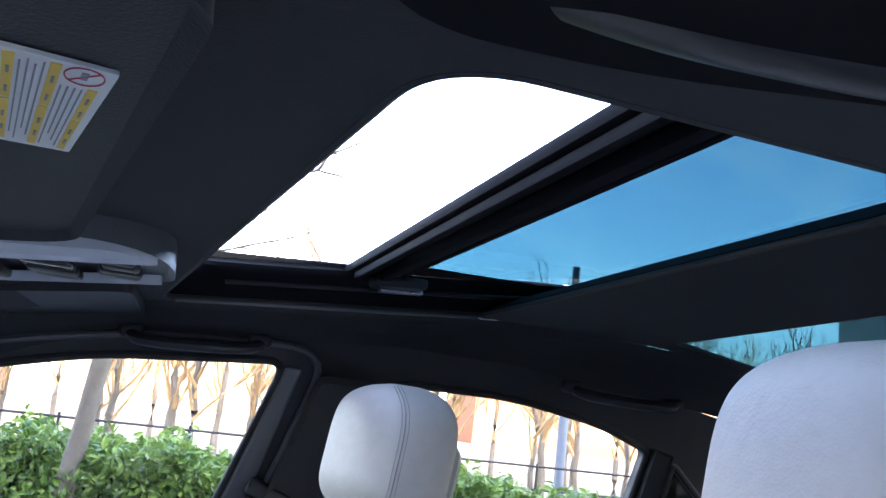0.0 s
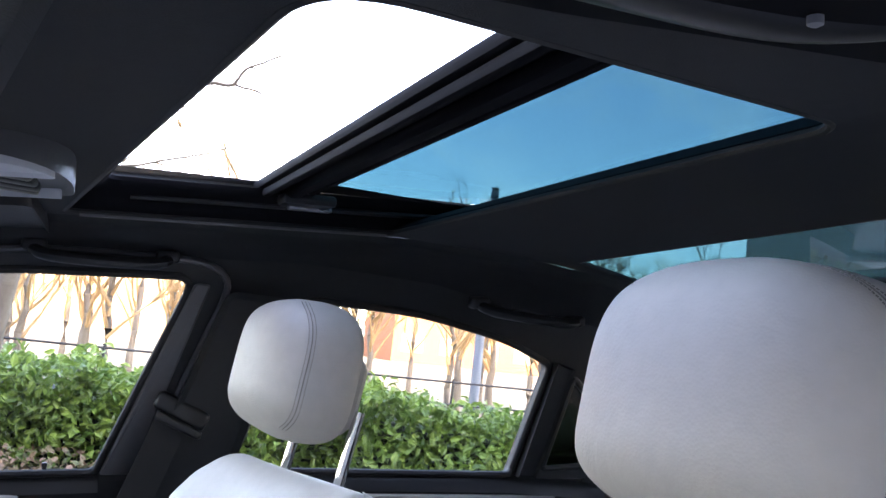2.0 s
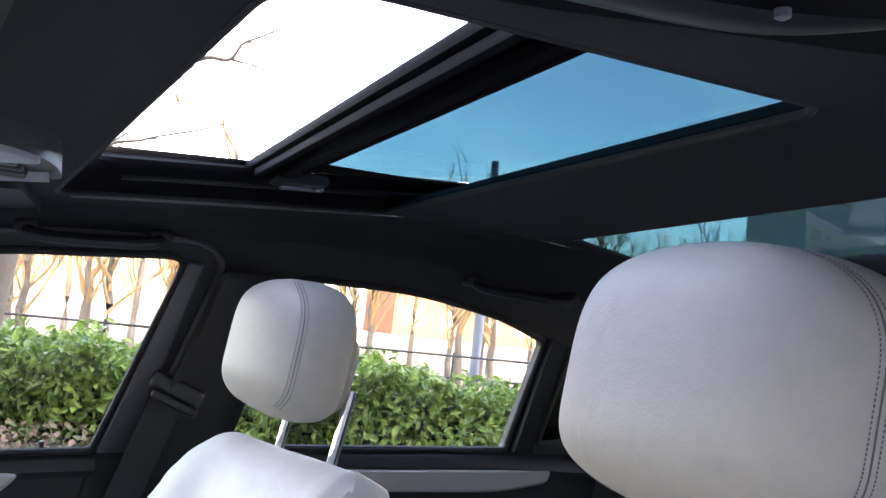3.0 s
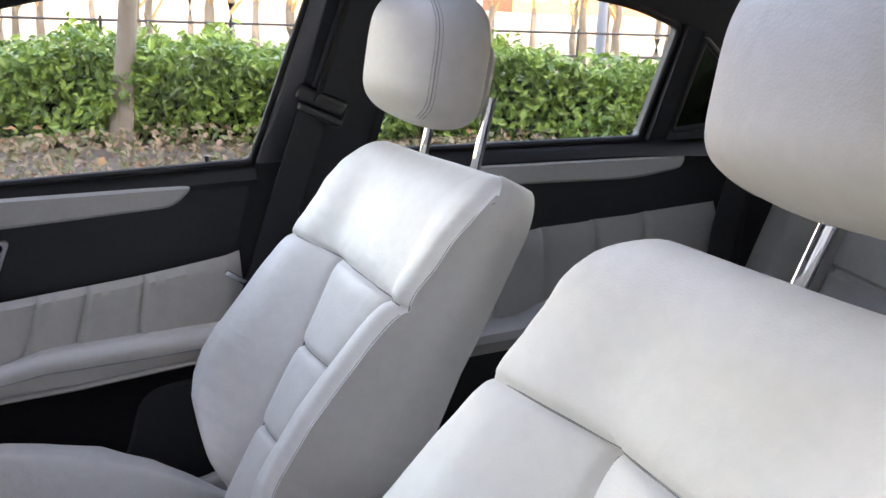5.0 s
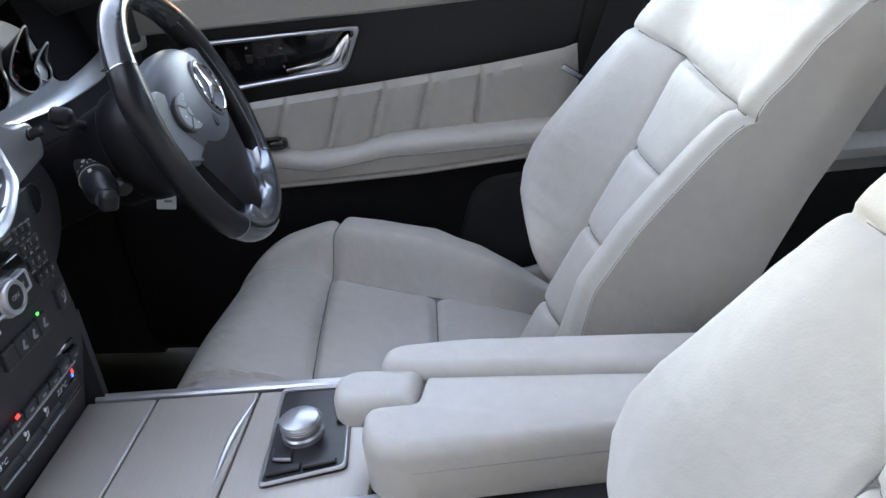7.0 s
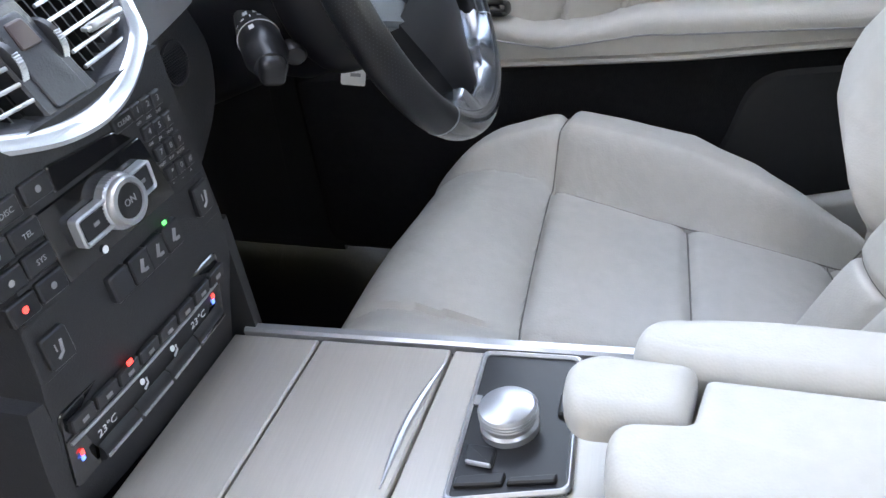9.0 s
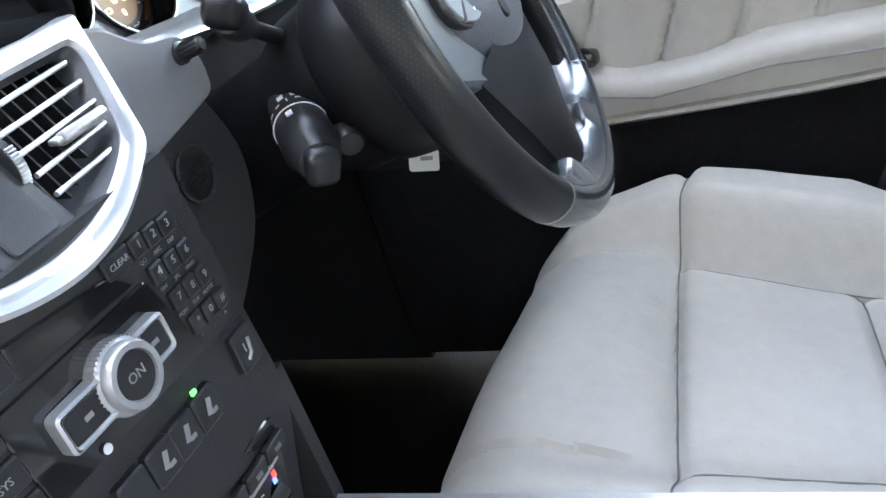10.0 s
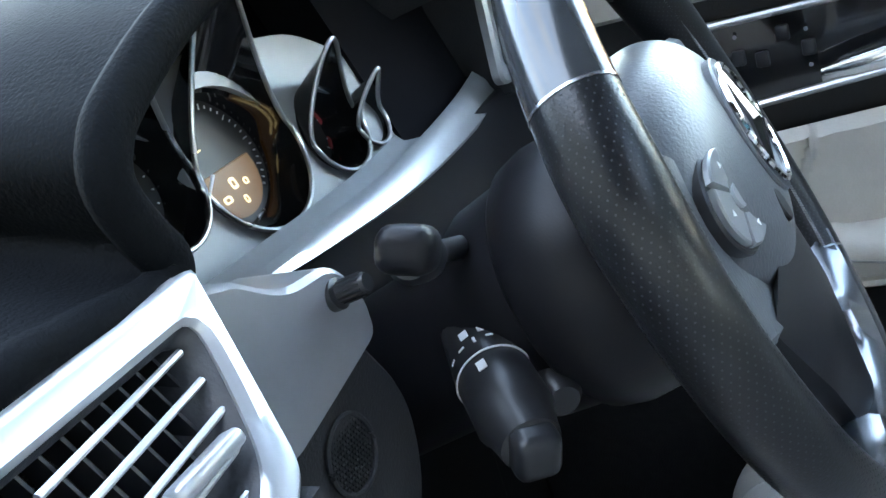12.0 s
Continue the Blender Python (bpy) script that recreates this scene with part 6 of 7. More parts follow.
sw = thing("steering_wheel", WC, "black leather steering wheel with grey pad and silver spoke trim", "steering wheel")
PERF = mat("perforated_leather", (0.0070, 0.0074, 0.009), 0.30, 0, (900, 0.25, 0.0004), 0.1, spec=0.38)
# paler than the leather: the glint at each hole is in this colour
PUNCH_GLINT = mat("punched_hole_glint", (0.05, 0.052, 0.057), 0.6, 0, None, 0.1, spec=0.2)
BOSS = mat("boss_black", (0.008, 0.008, 0.010), 0.42, 0, (700, 0.2, 0.0004), 0.12, spec=0.2)
KEY_GREY = mat("key_grey", (0.20, 0.21, 0.225), 0.35, 0.2, None, 0.06)
FORK = mat("fork_metal", (0.24, 0.25, 0.27), 0.24, 0.9, None, 0.06)


def rim_arc(a0, a1, n, fat=1.0):
    rings = []
    for k in range(n + 1):
        a = radians(a0 + (a1 - a0) * k / n)
        o = WR * math.sin(a) + WU * math.cos(a)
        f = fat * (1 + 0.10 * gauss(((abs(math.degrees(a)) - 62) / 14), 1.0))
        rings.append([WC + o * RW + (o * 0.0150 * math.cos(q) + WN * 0.0185 * math.sin(q)) * f for q in (2 * math.pi * j / 20 for j in range(20))])
    return rings


for nm, a0, a1, n, m_, lab_ in (("rim_grip", -136, -49.5, 40, PERF, "perforated black leather grip"), ("rim_grip", 49.5, 134, 40, PERF, "perforated black leather grip"), ("rim_top", -49, 49, 60, RIM_LACQ, "smooth dark upper rim"), ("rim_bottom", 134.6, 223.4, 40, RIM_LACQ, "smooth dark lower rim")):
    bm = B()
    loft(bm, rim_arc(a0, a1, n, 1.0 if "grip" in nm else 1.02))
    rp = part(nm, bm, m_, sw, lab_)
    if nm == "rim_grip":
        bm = B()
        for k in range(120):
            a = radians(a0 + (a1 - a0) * (k + 0.5) / 120)
            o = WR * math.sin(a) + WU * math.cos(a)
            t = WR * math.cos(a) - WU * math.sin(a)
            p = WC + o * (RW - 0.0135) + WN * 0.0095
            tube(bm, [p - t * 0.0009 - WN * 0.0009, p + t * 0.0009 + WN * 0.0009], 0.0006, 4)
        part("stitching", bm, GREYP, rp)
        # punched holes, staggered, on the face that shows: pale dots paint their glints
        bm = B()
        for k in range(96):
            a = radians(a0 + (a1 - a0) * (k + 0.5) / 96)
            o = WR * math.sin(a) + WU * math.cos(a)
            t = WR * math.cos(a) - WU * math.sin(a)
            f = 1 + 0.10 * gauss(((abs(math.degrees(a)) - 62) / 14), 1.0)
            for j in range(32):
                q = 2 * math.pi * (j + 0.5 * (k % 2)) / 32
                d = o * 0.0150 * math.cos(q) + WN * 0.0185 * math.sin(q)
                up = (o * math.cos(q) / 0.0150 + WN * math.sin(q) / 0.0185).normalized()
                e = up.cross(t)
                p = WC + o * RW + d * f + up * 0.00012
                bm.faces.new([bm.verts.new(p + t * 0.00052 * math.cos(w) + e * 0.00052 * math.sin(w)) for w in (0, 1.047, 2.094, 3.142, 4.189, 5.236)])
        part("perforation", bm, PUNCH_GLINT, rp, "rows of small punched holes, drawn as pale dots for their glints")
for a in (-49.25, 49.25, 134.3, 223.7):
    bm = B()
    loft(bm, rim_arc(a - 0.2, a + 0.2, 2, 1.03))
    part("joint_ring", bm, METAL, sw)
# pad: a broad dome that runs out into the side spokes
bm = B()
rings = []
for k in range(15):
    t = k / 14
    s = math.cos(math.pi / 2 * t) ** 0.6
    h = -0.014 + 0.042 * math.sin(math.pi / 2 * t)
    ring = []
    for j in range(56):
        q = 2 * math.pi * j / 56
        c, d = math.cos(q), math.sin(q)
        a = 0.118 * math.copysign(abs(c) ** 0.8, c)
        b = (0.074 if d > 0 else 0.075) * math.copysign(abs(d) ** 0.8, d)
        a *= 1 - 0.22 * max(0, -d) - 0.10 * max(0, d)
        ring.append(wh(0.008 + a * max(s, 0.02), 0.018 + b * max(s, 0.02), h - 0.010 * (a * s / 0.118) ** 2))
    rings.append(ring)
loft(bm, [[p - WN * 0.012 for p in rings[0]]] + rings)
padp = part("airbag_pad", bm, PAD, sw, "dark grey grained airbag pad")
EMB = (0.017, 0.022)
bm = B()
slab(bm, [(EMB[0] + 0.041 * math.cos(q), EMB[1] + 0.041 * math.sin(q)) for q in (2 * math.pi * k / 40 for k in range(40))], wh, 0.016, 0.0288, 0.001)
part("emblem_recess", bm, PAD, padp)
bm = B()
tube(bm, [wh(EMB[0] + 0.035 * math.cos(q), EMB[1] + 0.035 * math.sin(q), 0.030) for q in (2 * math.pi * k / 40 for k in range(40))], 0.0022, 8, True)
for k in range(3):
    q = radians(90 + 120 * k)
    tube(bm, [wh(EMB[0], EMB[1], 0.0315), wh(EMB[0] + 0.034 * math.cos(q), EMB[1] + 0.034 * math.sin(q), 0.030)], [0.0045, 0.0015], 6)
part("emblem", bm, CHROME, padp, "plain chrome ring emblem")
# side spokes with button pods
for s in (-1, 1):
    bm = B()
    out = rounded([(s * 0.168, 0.046), (s * 0.140, 0.062), (s * 0.085, 0.072), (s * 0.045, 0.02), (s * 0.070, -0.050), (s * 0.115, -0.030), (s * 0.168, -0.005)], [0.01, 0.02, 0.02, 0.02, 0.02, 0.03, 0.01], 5)
    slab(bm, out, lambda u, v, w: wh(u, v, w - 0.002 - 0.3 * max(0, abs(u) - 0.10) ** 1.5), -0.006, 0.008, 0.004)
    sp = part("side_spoke", bm, PAD, sw, "grey spoke with control buttons")

    def on(u, v, w, s=s):
        return wh(s * 0.066 + u, 0.022 + v, w + 0.0150 - s * u * 0.16)
    bm = B()
    slab(bm, [(0.030 * math.cos(q), 0.027 * math.sin(q)) for q in (2 * math.pi * k / 36 for k in range(36))], on, -0.012, 0.0, 0.001)
    part("button_base", bm, SATIN, sp)
    for k in range(4):
        q0, q1 = radians(45 + 90 * k + 3), radians(135 + 90 * k - 3)
        poly = [(0.0275 * math.cos(q0 + (q1 - q0) * j / 8), 0.0245 * math.sin(q0 + (q1 - q0) * j / 8)) for j in range(9)] + [(0.0095 * math.cos(q1 - (q1 - q0) * j / 4), 0.0085 * math.sin(q1 - (q1 - q0) * j / 4)) for j in range(5)]
        bm = B()
        slab(bm, poly, on, -0.002, 0.0035, 0.001)
        ab = part("arrow_button", bm, KEY_GREY, sp)
        q = (q0 + q1) / 2
        m = Vector((0.019 * math.cos(q), 0.017 * math.sin(q)))
        bm = B()
        slab(bm, [(m.x + 0.002 * math.cos(q + a), m.y + 0.002 * math.sin(q + a)) for a in (0, 2.1, 4.2)], on, 0.0035, 0.0039)
        part("arrow_mark", bm, WHITE, ab)
    bm = B()
    slab(bm, [(0.008 * math.cos(q), 0.007 * math.sin(q)) for q in (2 * math.pi * k / 20 for k in range(20))], on, -0.002, 0.004, 0.001)
    part("ok_button", bm, KEY_GREY, sp)
    bm = B()
    slab(bm, [(-s * 0.040 + 0.0055 * math.cos(q), -0.032 + 0.010 * math.sin(q)) for q in (2 * math.pi * k / 20 for k in range(20))], on, -0.008, 0.005, 0.001)
    part("back_button", bm, SATIN, sp)
# lower spoke: black boss, silver fork that hugs the bottom of the rim
bm = B()
rings = []
for k in range(17):
    b = -0.020 - 0.125 * k / 16
    hw = lerp([(-0.145, 0.030), (-0.12, 0.045), (-0.08, 0.075), (-0.02, 0.105)], b)
    h = lerp([(-0.145, -0.006), (-0.08, 0.004), (-0.02, 0.004)], b)
    rings.append([wh(hw * c, b - 0.01 * c * c, h + 0.013 * (1 - c * c) if d else -0.022) for c, d in [(-1, 0)] + [(-1 + 2 * i / 16, 1) for i in range(17)] + [(1, 0)]])
loft(bm, rings)
part("lower_spoke", bm, BOSS, sw, "smooth black lower boss")
bm = B()
rings = []
for k in range(49):
    a = radians(130 + 100 * k / 48)
    side = abs(k - 24) / 24
    r0 = RW - 0.012 - lerp([(0, 0.012), (0.30, 0.013), (0.45, 0.024), (0.62, 0.012), (1.0, 0.001)], side)
    r1 = RW - 0.006
    o = WR * math.sin(a) + WU * math.cos(a)
    rings.append([WC + o * r + WN * w for r, w in ((r0, -0.012), (r0, 0.006), (r0 + 0.003, 0.0105), (r1 - 0.002, 0.0165), (r1, 0.014), (r1, -0.012))])
loft(bm, rings)
part("spoke_trim", bm, FORK, sw, "satin silver trim at the foot of the wheel")

# ---- column, stalks ----
col = thing("steering_column", (0.36, 0.65, 0.88), "black steering column shroud with stalks", "steering column")
bm = B()
lathe(bm, WC - WN * 0.040, (-0.08, 0.918, -0.34), [(0.05, 0), (0.072, 0.004), (0.080, 0.018), (0.082, 0.045), (0.079, 0.060), (0.076, 0.064), (0.073, 0.066), (0.070, 0.10), (0.056, 0.13), (0.055, 0.20), (0.055, 0.36)], 48)
part("shroud", bm, BOSS, col)
bm = B()
tube(bm, [wh(-0.108 + 0.002 * abs(k - 4), 0.05 - 0.018 * k, -0.036) for k in range(9)], [0.003, 0.006, 0.007, 0.007, 0.007, 0.007, 0.007, 0.006, 0.003], 8, flat=0.5)
part("shift_paddle", bm, SATIN, col)


def stalk(p0, p1, prof, name, label=""):
    p0, p1 = Vector(p0), Vector(p1)
    d = p1 - p0
    bm = B()
    lathe(bm, p0, d, [(r, h * d.length) for h, r in prof], 24)
    return part(name, bm, SATIN, col, label)


s1 = stalk((0.292, 0.665, 0.903), (0.165, 0.619, 0.958), [(0, 0.007), (0.55, 0.006), (0.72, 0.007), (0.76, 0.011), (0.80, 0.012), (0.93, 0.012), (0.96, 0.009)], "cruise_stalk")
bm = B()
bx(bm, (0.171, 0.620, 0.960), (0.022, 0.027, 0.026), axes(Vector((-0.127, -0.046, 0.055)), (0, -0.3, 1)), 0.008, 4)
part("stalk_cap", bm, BOSS, s1)
s2 = stalk((0.280, 0.680, 0.870), (0.178, 0.598, 0.846), [(-0.2, 0.006), (0.05, 0.007), (0.10, 0.011), (0.18, 0.0155), (0.55, 0.0205), (0.57, 0.0200), (0.58, 0.0205), (0.82, 0.021), (0.86, 0.0185), (0.985, 0.0155), (1.0, 0.012)], "combination_stalk", "black stalk with white wiper symbols")
p0, p1 = Vector((0.280, 0.680, 0.870)), Vector((0.178, 0.598, 0.846))
R2 = axes(p1 - p0, (0, -0.3, 1))
bm = B()
tube(bm, [p0.lerp(p1, 0.565) + R2 @ Vector((0.0207 * math.cos(q), 0.0207 * math.sin(q), 0)) for q in (2 * math.pi * k / 32 for k in range(32))], 0.0006, 5, True)
part("stalk_ring", bm, WHITE, s2)
for f_, q_, sx, sy in ((0.47, 0, 0.004, 0.0015), (0.47, 25, 0.0012, 0.004), (0.47, -25, 0.0012, 0.004), (0.40, 12, 0.006, 0.005), (0.40, -20, 0.006, 0.005), (0.64, 8, 0.007, 0.005), (0.47, 50, 0.0012, 0.004)):
    q = radians(q_ + 20)
    r = lerp([(0.18, 0.0157), (0.55, 0.0207), (0.82, 0.0212)], f_)
    n_ = R2 @ Vector((math.cos(q), math.sin(q), 0))
    bm = B()
    bx(bm, p0.lerp(p1, f_) + n_ * r, (sx, sy, 0.0006), axes(n_, p1 - p0))
    part("stalk_mark", bm, WHITE, s2)
bm = B()
bx(bm, p0.lerp(p1, 0.985), (0.026, 0.024, 0.030), R2, 0.007, 3)
part("stalk_end", bm, SATIN, s2)
stalk((0.320, 0.665, 0.855), (0.225, 0.600, 0.838), [(0, 0.007), (0.5, 0.008), (0.7, 0.012), (0.95, 0.012), (1.0, 0.009)], "adjuster_stalk")
tag = thing("paper_tag", (0.49, 0.70, 0.72), "small white paper tag hanging under the column", "tag")
TC, TU, TV = Vector((0.408, 0.645, 0.746)), Vector((0.45, -0.85, -0.25)).normalized(), Vector((0.28, -0.12, 0.95)).normalized()
bm = B()
slab(bm, rounded([(-0.013, -0.020), (0.016, -0.021), (0.016, 0.000), (0.004, 0.020), (-0.008, 0.026), (-0.013, 0.020)], 0.003, 3), lambda u, v, w: TC + TU * u + TV * v + TU.cross(TV) * w, -0.0004, 0.0004)
tg = part("card", bm, PAPER, tag)
for sg in (1, -1):
    for v0, u0 in ((0.006, -0.004), (-0.002, -0.002), (-0.010, 0.004)):
        bm = B()
        slab(bm, [(u0 - 0.006, v0), (u0 + 0.006, v0), (u0 + 0.006, v0 + 0.004), (u0 - 0.006, v0 + 0.004)], lambda u, v, w: TC + TU * u + TV * v + TU.cross(TV) * w * sg, 0.0004, 0.0007)
        part("print_bar", bm, GREYP, tg)
bm = B()
tube(bm, [TC + TV * 0.022 - TU * 0.008, (0.41, 0.67, 0.775), (0.42, 0.73, 0.80), (0.43, 0.80, 0.81)], 0.0005, 5)
part("string", bm, SATIN, tag)
# pedals in the footwell
ped = thing("brake_pedal", (0.33, 1.0, 0.35), "black brake pedal in the dark footwell", "pedal")
bm = B()
bx(bm, (0.33, 0.98, 0.40), (0.09, 0.02, 0.06), Matrix.Rotation(radians(30), 3, 'X'), 0.006)
tube(bm, [(0.33, 0.99, 0.40), (0.33, 1.08, 0.55), (0.33, 1.08, 0.66)], 0.008, 8)
part("pad", bm, RUBBER, ped)


# ---- door mirror outside the driver's window ----
dm = thing("door_mirror", (0.90, 0.76, 0.98), "dark painted door mirror outside the driver window", "mirror")
bm = B()
rings = []
for k in range(13):
    v = -1 + 2 * k / 12
    f = max(0.05, (1 - abs(v) ** 3) ** (1 / 3))
    rings.append([Vector((0.955 + 0.105 * v, 0.775 + 0.055 * f * math.copysign(abs(math.cos(q)) ** 0.7, math.cos(q)) * (1.0 if math.cos(q) > 0 else 0.45), 0.995 + 0.068 * f * math.copysign(abs(math.sin(q)) ** 0.8, math.sin(q)))) for q in (2 * math.pi * j / 24 for j in range(24))])
loft(bm, rings)
part("housing", bm, GLOSS, dm)
bm = B()
slab(bm, rounded([(0.870, 0.945), (1.04, 0.940), (1.045, 1.045), (0.875, 1.045)], 0.03, 5), lambda u, v, w: Vector((u, 0.750 - w, v)), 0.0, 0.004)
part("mirror_glass", bm, CHROME, dm, "silvered mirror glass")
bm = B()
tube(bm, [(0.78, 0.80, 0.955), (0.84, 0.79, 0.962), (0.89, 0.78, 0.965)], [0.03, 0.025, 0.022], 10, flat=1.2)
part("arm", bm, SATIN, dm)

lay_square()

# ---- outside: street, bed, hedge, trees ----
EXT = Matrix.Rotation(radians(-8.058), 4, 'Z')


def ex(x, y, z):
    return EXT @ Vector((x, y, z))


def leaf_cloud(name, pts, size, material, aspect=0.45, seed=1, fold=0.25, out=None):
    """Many small folded leaves, one at each point, in one mesh."""
    rng = np.random.default_rng(seed)
    n = len(pts)
    c = np.array(pts)
    d = rng.normal(size=(n, 3))
    if out is not None:
        d += np.array(out) * 0.9
    d /= np.linalg.norm(d, axis=1)[:, None]
    a = rng.normal(size=(n, 3))
    a[:, 2] += 0.3
    a -= d * np.sum(a * d, axis=1)[:, None]
    a /= np.linalg.norm(a, axis=1)[:, None]
    b = np.cross(d, a)
    L = (size * rng.uniform(0.6, 1.25, n))[:, None]
    W = L * aspect
    v = np.stack([c - a * L * 0.5, c - a * L * 0.12 + b * W * 0.5 + d * W * fold, c + a * L * 0.22 + b * W * 0.42 + d * W * fold, c + a * L * 0.5 - d * L * 0.12,
                  c + a * L * 0.22 - b * W * 0.42 + d * W * fold, c - a * L * 0.12 - b * W * 0.5 + d * W * fold, c + a * L * 0.05], axis=1).reshape(-1, 3)
    f = []
    for i in range(n):
        k = i * 7
        f += [(k, k + 1, k + 6), (k + 1, k + 2, k + 6), (k + 2, k + 3, k + 6), (k + 3, k + 4, k + 6), (k + 4, k + 5, k + 6), (k + 5, k, k + 6)]
    me = bpy.data.meshes.new(name)
    me.from_pydata(v.tolist(), [], f)
    me.materials.append(material)
    me.transform(EXT)
    return new(name, me)


def leaf_mat(name, dark, light, rough=0.35):
    m = bpy.data.materials.new(name)
    m.use_nodes = True
    n, l = m.node_tree.nodes, m.node_tree.links
    b = n["Principled BSDF"]
    g = n.new("ShaderNodeNewGeometry")
    r = n.new("ShaderNodeValToRGB")
    r.color_ramp.elements[0].color, r.color_ramp.elements[1].color = (*dark, 1), (*light, 1)
    l.new(g.outputs["Random Per Island"], r.inputs[0])
    l.new(r.outputs[0], b.inputs["Base Color"])
    b.inputs["Roughness"].default_value = rough
    tr = n.new("ShaderNodeBsdfTranslucent")
    mx = n.new("ShaderNodeMixShader")
    mx.inputs[0].default_value = 0.3
    l.new(r.outputs[0], tr.inputs[0])
    l.new(b.outputs[0], mx.inputs[1])
    l.new(tr.outputs[0], mx.inputs[2])
    l.new(mx.outputs[0], n["Material Output"].inputs[0])
    return m


BARK = mat("bark", (0.17, 0.135, 0.10), 0.9, 0, (40, 0.8, 0.01), 0.25, 3, 30)
# golden crowns: the warm low sun is painted into this colour
TWIG_SUNNY = mat("twig_sunny", (0.40, 0.25, 0.11), 0.9, 0, None, 0.25, 3, 30)
HEDGE = leaf_mat("hedge_leaf", (0.055, 0.115, 0.015), (0.24, 0.34, 0.06))
COVER = leaf_mat("ground_cover", (0.11, 0.13, 0.05), (0.30, 0.18, 0.12), 0.7)
LITTER = leaf_mat("fallen_leaf", (0.22, 0.10, 0.04), (0.40, 0.24, 0.12), 0.8)
SOIL = mat("soil", (0.10, 0.075, 0.055), 0.95, 0, (30, 0.8, 0.02), 0.3, 2, 25)
PAVE = mat("paving", (0.17, 0.145, 0.12), 0.85, 0, (60, 0.4, 0.004), 0.12, 2, 40)
ASPHALT = mat("asphalt", (0.05, 0.05, 0.052), 0.9, 0, (120, 0.7, 0.004), 0.25, 1, 60)
LAWN = mat("lawn", (0.24, 0.18, 0.11), 0.95, 0, (25, 0.8, 0.03), 0.3, 0.6, 12)
KERB = mat("kerb_stone", (0.34, 0.33, 0.31), 0.85, 0, (50, 0.4, 0.004), 0.12, 3, 30)
GALV = mat("galvanised_post", (0.16, 0.18, 0.22), 0.5, 0.3, None, 0.08)

bm = B()
grid(bm, 40, 40, lambda a, b: ex(-400 + 800 * a, -400 + 800 * b, -0.02))
ground = part("ground", bm, LAWN)
tagged(ground, "dry winter grass stretching away behind the hedge", "ground", kind="structure")
bm = B()
bx(bm, (-2.5, 0, -0.008), (13.0, 120, 0.016))
bmesh.ops.transform(bm, matrix=EXT, verts=bm.verts[:])
road = part("road", bm, ASPHALT)
tagged(road, "dark asphalt street the car is parked on", "road", kind="structure")
bm = B()
bx(bm, (4.10, 0, 0.04), (0.20, 120, 0.12), None, 0.015)
bmesh.ops.transform(bm, matrix=EXT, verts=bm.verts[:])
kerb = part("kerb", bm, KERB)
tagged(kerb, "pale concrete kerb along the street", "kerb", kind="structure")
EDGE = [(4.2, 1.1), (5.1, 1.78), (5.8, 2.4), (7.0, 2.85)]
bm = B()
slab(bm, EDGE + [(7.0, 20.0), (4.2, 20.0)], lambda u, v, w: ex(u, v, w), 0.0, 0.135)
pav = part("pavement", bm, PAVE)
tagged(pav, "beige paved footpath beside the planting bed", "pavement", kind="structure")
bm = B()
grid(bm, 60, 8, lambda a, b: ex(4.2 + 4.3 * b, -16 + 34 * a, 0.05 + 0.05 * noise.noise(Vector((a * 60, b * 8, 0)))))
bed = part("planting_bed", bm, SOIL)
tagged(bed, "brown soil planting bed below the hedge", "soil", kind="structure")

rng = np.random.default_rng(5)
n = 42000
hx = 7.15 + np.abs(rng.normal(0, 0.13, n))
hy = rng.uniform(-12, 9, n)
hz = 0.05 + 0.68 * rng.uniform(0, 1, n) ** 0.8
top = rng.uniform(0, 1, n) < 0.3
hx[top] = rng.uniform(7.15, 8.6, top.sum())
wob = 0.07 * np.sin(hy * 2.1) + 0.05 * np.sin(hy * 5.3 + 1) + 0.04 * np.sin(hy * 11.0)
hz = np.where(top, 0.75 - 0.05 * np.clip((-1.5 - hy) / 1.3, 0, 1) + rng.normal(0, 0.05, n) + wob, hz * (1 + wob))
hx = hx - 0.50 - 0.45 * np.clip((-1.5 - hy) / 1.3, 0, 1) + 0.10 * np.sin(hy * 3.1 + hz * 4) + 0.06 * np.sin(hy * 8.0 + hz * 9)
out = np.stack([np.where(top, -0.2, -1.0), np.zeros(n), np.where(top, 1.0, 0.35)], axis=1)
hedge = leaf_cloud("hedge", np.stack([hx, hy, hz], 1), 0.092, HEDGE, 0.48, 2, 0.2, out)
tagged(hedge, "clipped evergreen laurel hedge with glossy green leaves", "hedge", kind="stuff")
# near-black solid behind the leaves: the shade in the gaps is painted in
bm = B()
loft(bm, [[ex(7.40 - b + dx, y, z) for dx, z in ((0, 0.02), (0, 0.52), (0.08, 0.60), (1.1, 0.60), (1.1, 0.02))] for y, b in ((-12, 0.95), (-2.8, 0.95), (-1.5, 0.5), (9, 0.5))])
core = part("hedge_core", bm, mat("hedge_gap_shade", (0.012, 0.02, 0.006), 1.0, 0, None, 0.4, 4, 20))
tagged(core, "near-black solid inside the hedge for the shade between its leaves", "hedge", kind="stuff")
n = 24000
cx, cy = rng.uniform(4.25, 7.3, n), rng.uniform(-12, 9, n)
keep = cy < np.interp(cx, [e[0] for e in EDGE], [e[1] for e in EDGE])
cx, cy = cx[keep], cy[keep]
n = len(cx)
